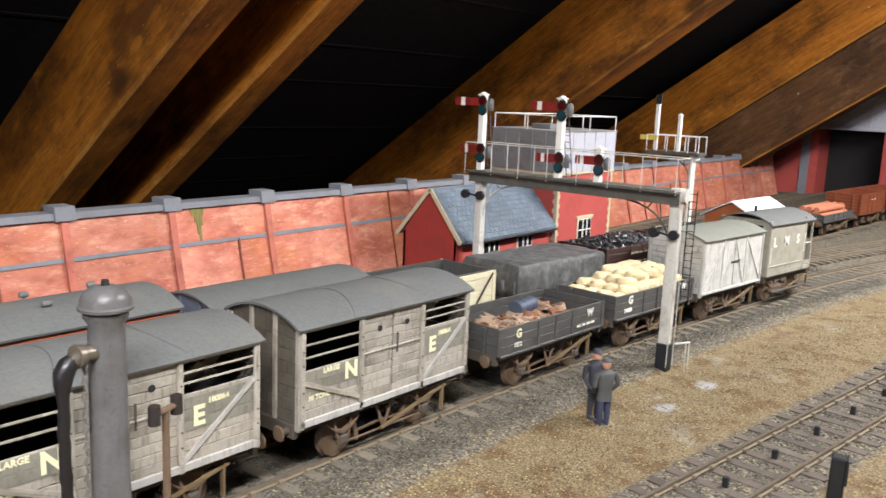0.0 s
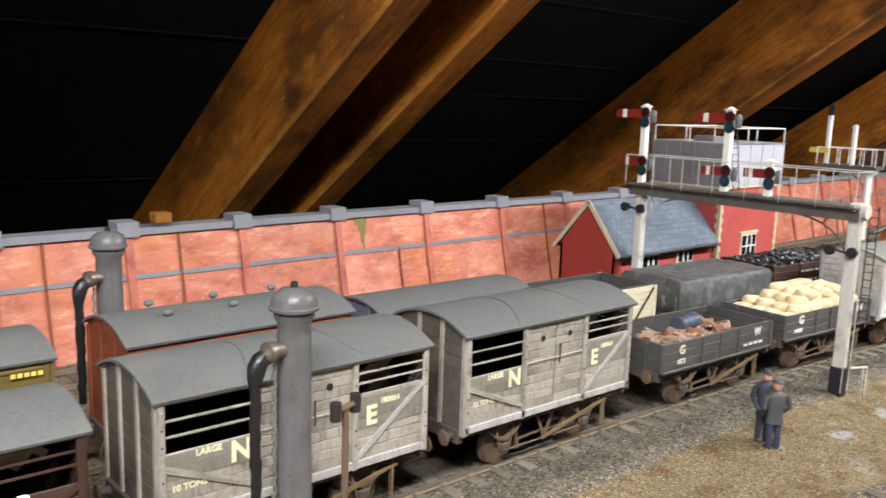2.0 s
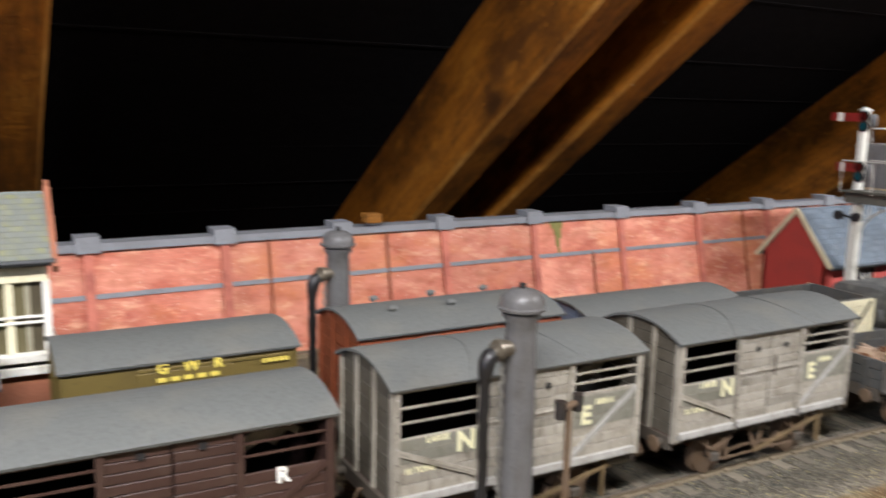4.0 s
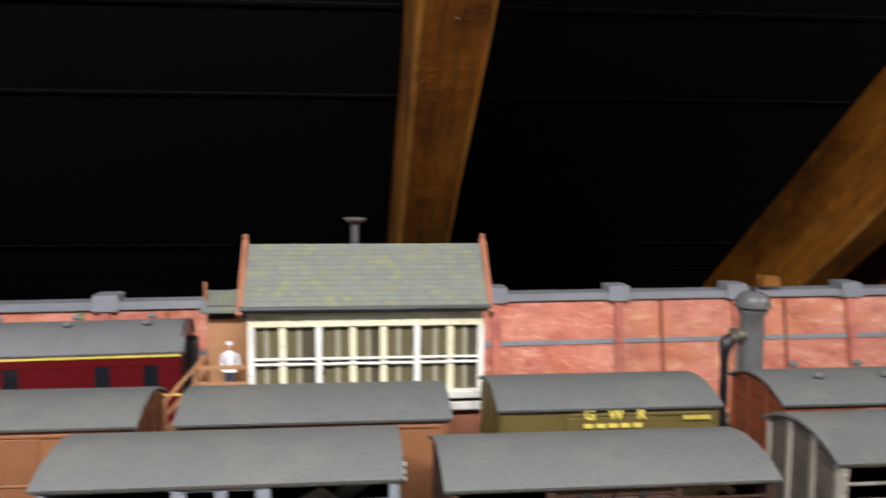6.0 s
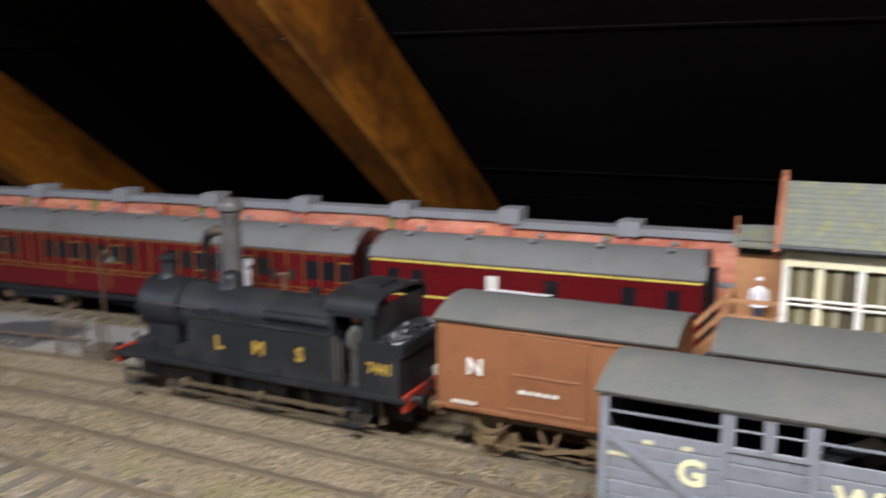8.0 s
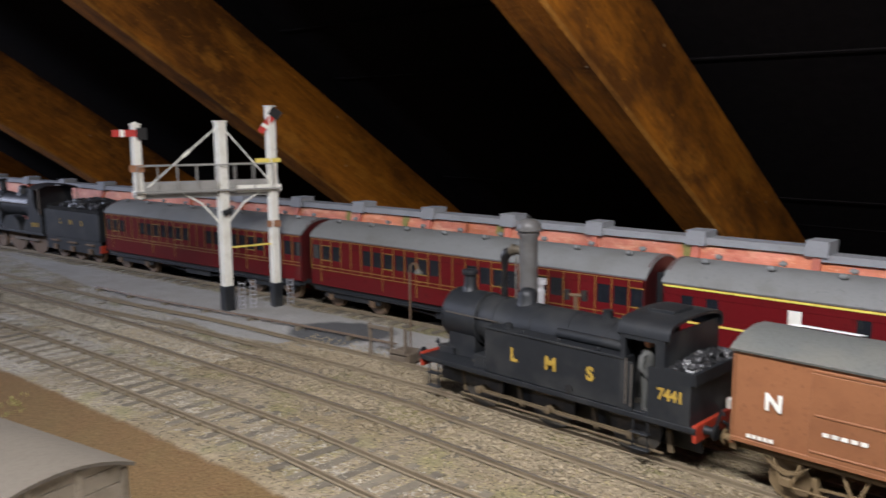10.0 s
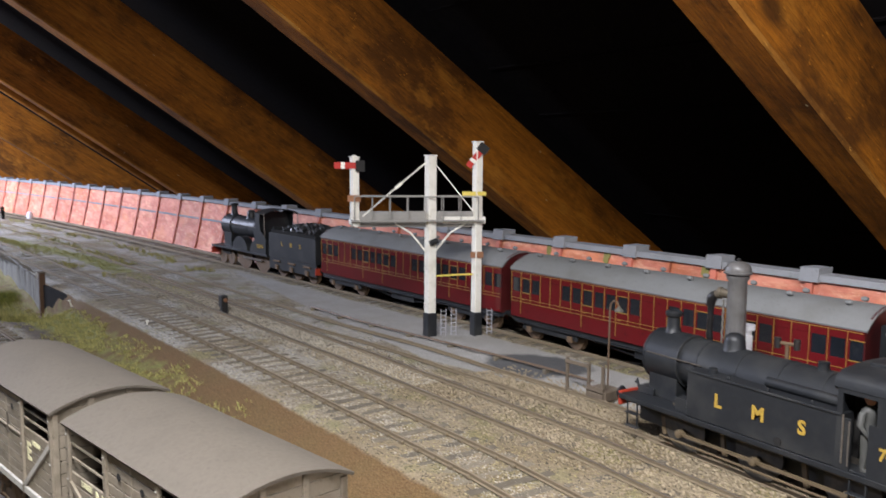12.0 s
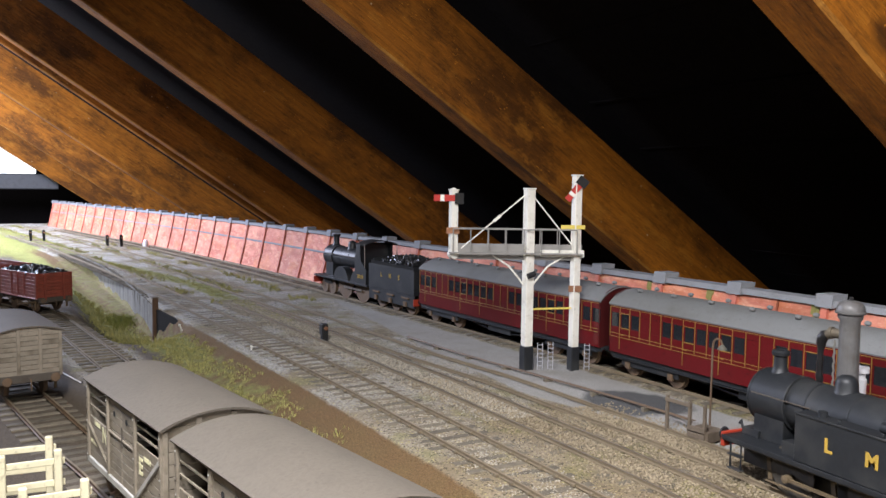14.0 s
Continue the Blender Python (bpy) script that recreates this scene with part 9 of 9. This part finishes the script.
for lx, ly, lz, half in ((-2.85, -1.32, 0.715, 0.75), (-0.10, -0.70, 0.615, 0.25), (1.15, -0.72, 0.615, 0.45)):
    lf = thing("strip_light_fitting", pose(lx, ly, lz), "assumed white batten strip light under the rafters, not seen", "lamp", "strip lights")
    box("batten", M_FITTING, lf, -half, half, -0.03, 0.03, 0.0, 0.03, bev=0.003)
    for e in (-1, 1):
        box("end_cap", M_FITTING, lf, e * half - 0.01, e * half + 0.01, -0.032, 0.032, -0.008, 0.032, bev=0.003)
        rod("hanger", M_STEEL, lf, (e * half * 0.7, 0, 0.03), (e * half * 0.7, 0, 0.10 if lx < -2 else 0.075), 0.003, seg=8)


# ---- loose ballast ----
def stones(name, f, x0, x1, half, z, n, seed, material, label, size=0.0011):
    rnd = random.Random(seed)
    base = [(1, 0, 0), (-1, 0, 0), (0, 1, 0), (0, -1, 0), (0, 0, 1), (0, 0, -1)]
    tri = [(0, 2, 4), (2, 1, 4), (1, 3, 4), (3, 0, 4), (2, 0, 5), (1, 2, 5), (3, 1, 5), (0, 3, 5)]
    verts, faces = [], []
    for _ in range(n):
        x = rnd.uniform(x0, x1)
        u = rnd.gauss(0, 0.5)
        if abs(u) > 0.95:
            continue
        y = f(x) + u * half
        s = size * rnd.uniform(0.45, 1.25)
        o = len(verts)
        zz = z - max(0.0, abs(u) - 0.75) * 0.005 - sink(x, y)
        verts += [(x + a * s * rnd.uniform(0.6, 1.2), y + b * s * rnd.uniform(0.6, 1.2), zz + c * s * rnd.uniform(0.5, 0.9)) for a, b, c in base]
        faces += [(o + a, o + b, o + c) for a, b, c in tri]
    me = bpy.data.meshes.new(name)
    me.from_pydata(verts, [], faces)
    me.materials.append(material)
    return tagged(new(name, me), label, "ballast", kind="stuff")


def island_mat(name, lo, hi):
    m = bpy.data.materials.new(name)
    m.use_nodes = True
    n, l = m.node_tree.nodes, m.node_tree.links
    g = n.new("ShaderNodeNewGeometry")
    r = n.new("ShaderNodeValToRGB")
    r.color_ramp.elements[0].color, r.color_ramp.elements[1].color = (*lo, 1), (*hi, 1)
    l.new(g.outputs["Random Per Island"], r.inputs[0])
    l.new(r.outputs["Color"], n["Principled BSDF"].inputs["Base Color"])
    n["Principled BSDF"].inputs["Roughness"].default_value = 0.85
    return m


M_STONES = island_mat("grey_ballast_stones", (0.030, 0.028, 0.021), (0.165, 0.148, 0.108))
M_WARMSTONES = island_mat("warm_tan_ballast_stones", (0.17, 0.135, 0.086), (0.34, 0.275, 0.178))
M_TANSTONES = island_mat("tan_ballast_stones", (0.17, 0.15, 0.118), (0.42, 0.375, 0.295))
stones("ballast_stones", line_front, 0.20, 1.15, 0.066, 0.0030, 56000, 1, M_STONES, "loose grey ballast chippings round the front track", 0.0008)
stones("ballast_stones", line_loop, -1.15, -0.15, 0.040, 0.0022, 16000, 7, M_TANSTONES, "loose tan ballast chippings round the loop track")
stones("ballast_stones", line_front, -0.75, 0.25, 0.040, 0.0030, 14000, 12, M_WARMSTONES, "loose warm tan chippings round the front track")
stones("ballast_stones", line_front, -1.35, -0.60, 0.040, 0.0030, 13000, 2, M_TANSTONES, "loose tan ballast chippings round the front track")
stones("ballast_stones", line_back, -0.62, -0.15, 0.040, 0.0030, 12000, 3, M_WARMSTONES, "loose tan ballast chippings round the back track")
stones("ballast_stones", line_siding, 0.38, 1.0, 0.034, 0.0014, 12000, 4, M_STONES, "loose dark chippings in the yard siding", 0.0008)
stones("yard_grit", lambda x: line_siding(x) + 0.075, 0.30, 1.1, 0.045, 0.0004, 9000, 5, island_mat("mixed_yard_grit", (0.08, 0.055, 0.025), (0.46, 0.38, 0.21)), "scattered grit on the brown yard", 0.0006)


def tufts(name, n, seed, place, label, tall=0.006, material=None):
    """Static-grass tufts: many thin blades in clumps."""
    rnd = random.Random(seed)
    verts, faces = [], []
    for _ in range(n):
        x, y, z = place(rnd)
        z -= hollow(x, y, line_front(x))
        for _ in range(rnd.randint(4, 9)):
            a, r = rnd.uniform(0, 6.283), rnd.uniform(0, 0.0035)
            bx, by = x + r * math.cos(a), y + r * math.sin(a)
            h, w = tall * rnd.uniform(0.5, 1.2), 0.00035
            lx, ly = rnd.uniform(-1, 1) * h * 0.6, rnd.uniform(-1, 1) * h * 0.6
            c, s = math.cos(a + 1.57) * w, math.sin(a + 1.57) * w
            o = len(verts)
            verts += [(bx - c, by - s, z - 0.001), (bx + c, by + s, z - 0.001), (bx + lx * 0.4 + c * 0.7, by + ly * 0.4 + s * 0.7, z + h * 0.6), (bx + lx * 0.4 - c * 0.7, by + ly * 0.4 - s * 0.7, z + h * 0.6), (bx + lx, by + ly, z + h)]
            faces += [(o, o + 1, o + 2, o + 3), (o + 3, o + 2, o + 4)]
    me = bpy.data.meshes.new(name)
    me.from_pydata(verts, [], faces)
    me.materials.append(material or M_GRASS)
    return tagged(new(name, me), label, "grass", kind="stuff")


M_GRASS = island_mat("olive_static_grass", (0.15, 0.145, 0.045), (0.44, 0.40, 0.14))


def verge_place(rnd):
    while True:
        x, b = rnd.uniform(-1.6, -0.62), rnd.gauss(0.155, 0.018)
        if noise.noise(Vector((x * 14, b * 30, 2))) > -0.2 and b > 0.125 and rnd.random() < 0.25 + (-0.62 - x) * 1.6:
            y = line_front(x) - b
            return x, y, -0.014 * smooth_step(0.112, 0.165, b)


def far_place(rnd):
    while True:
        x = rnd.uniform(-3.6, -1.3)
        y = line_front(x) + rnd.choice((0.036 + rnd.gauss(0, 0.008), 0.11 + rnd.gauss(0, 0.01), -0.04 + rnd.gauss(0, 0.008)))
        if noise.noise(Vector((x * 9, y * 20, 5))) > -0.05 and y < line_main(x) - 0.045:
            return x, y, 0.0025


tufts("grass_tufts", 2600, 21, verge_place, "sparse olive static-grass tufts on the brown bank", 0.0030)


def hollow_place(rnd):
    x = rnd.uniform(-1.75, -1.16)
    return x, line_front(x) - bank_wall_off(x) - rnd.uniform(0.006, 0.085), -0.006


def bush_place(rnd):
    a, r = rnd.uniform(0, 6.283), abs(rnd.gauss(0, 0.016))
    x, y = -1.480 + r * 2.2 * math.cos(a), -0.510 + r * math.sin(a)
    return x, y, -0.008


tufts("grass_tufts", 700, 31, hollow_place, "dry olive grass tufts in the hollow below the boards", 0.006)


def strip_place(rnd):
    x = rnd.uniform(-2.1, -1.12)
    return x, line_front(x) + float(np.interp(x, STRIP_X, STRIP_OFF)) + rnd.gauss(0, 0.010), 0.0015


tufts("grass_tufts", 600, 33, strip_place, "dry yellow-green grass strip between the tracks", 0.0035)
tufts("scrub", 420, 32, bush_place, "low bright green scrub in the hollow by the bank", 0.013, island_mat("fresh_green_scrub", (0.07, 0.085, 0.012), (0.26, 0.26, 0.045)))
tufts("grass_tufts", 1500, 22, far_place, "yellow-green grass tufts between the far tracks", 0.006)

# pegs between the rails of the yard siding
for i in range(8):
    px = 0.470 + 0.053 * i
    pg = box("track_peg", M_MATTBLACK, None, px - 0.0014, px + 0.0014, line_siding(px) - 0.0014, line_siding(px) + 0.0014, 0.0, 0.0072, bev=0.0003)
    tagged(pg, "small black peg standing between the siding rails", "peg", "siding pegs")

# white-painted markers at the top of the bank and a shunter's pole in the yard
for x, y, tilt in ((-1.1255, -0.4730, 24), (-0.9510, -0.4245, -12)):
    mk = thing("marker_peg", pose(x, y, 0.0, tilt, 0, 30), "tiny white-painted peg leaning at the bank top", "peg", "bank pegs")
    rod("peg", M_WHITE, mk, (0, 0, -0.002), (0, 0, 0.0062), 0.0012, 0.0009, 8)
    box("peg_head", M_WHITE, mk, -0.0018, 0.0018, -0.0010, 0.0010, 0.0058, 0.0076, bev=0.0004)
sp = thing("shunting_pole", pose(0, 0, 0), "thin white shunting pole lying between the yard wagons", "pole")
rod("pole", M_WHITE, sp, (-0.9880, -0.6180, -0.0120), (-0.9252, -0.5987, -0.0125), 0.0008, 0.0006, 8)
rod("pole_hook", M_DARKIRON, sp, (-0.9252, -0.5987, -0.0125), (-0.9215, -0.5975, -0.0105), 0.0006, seg=6)
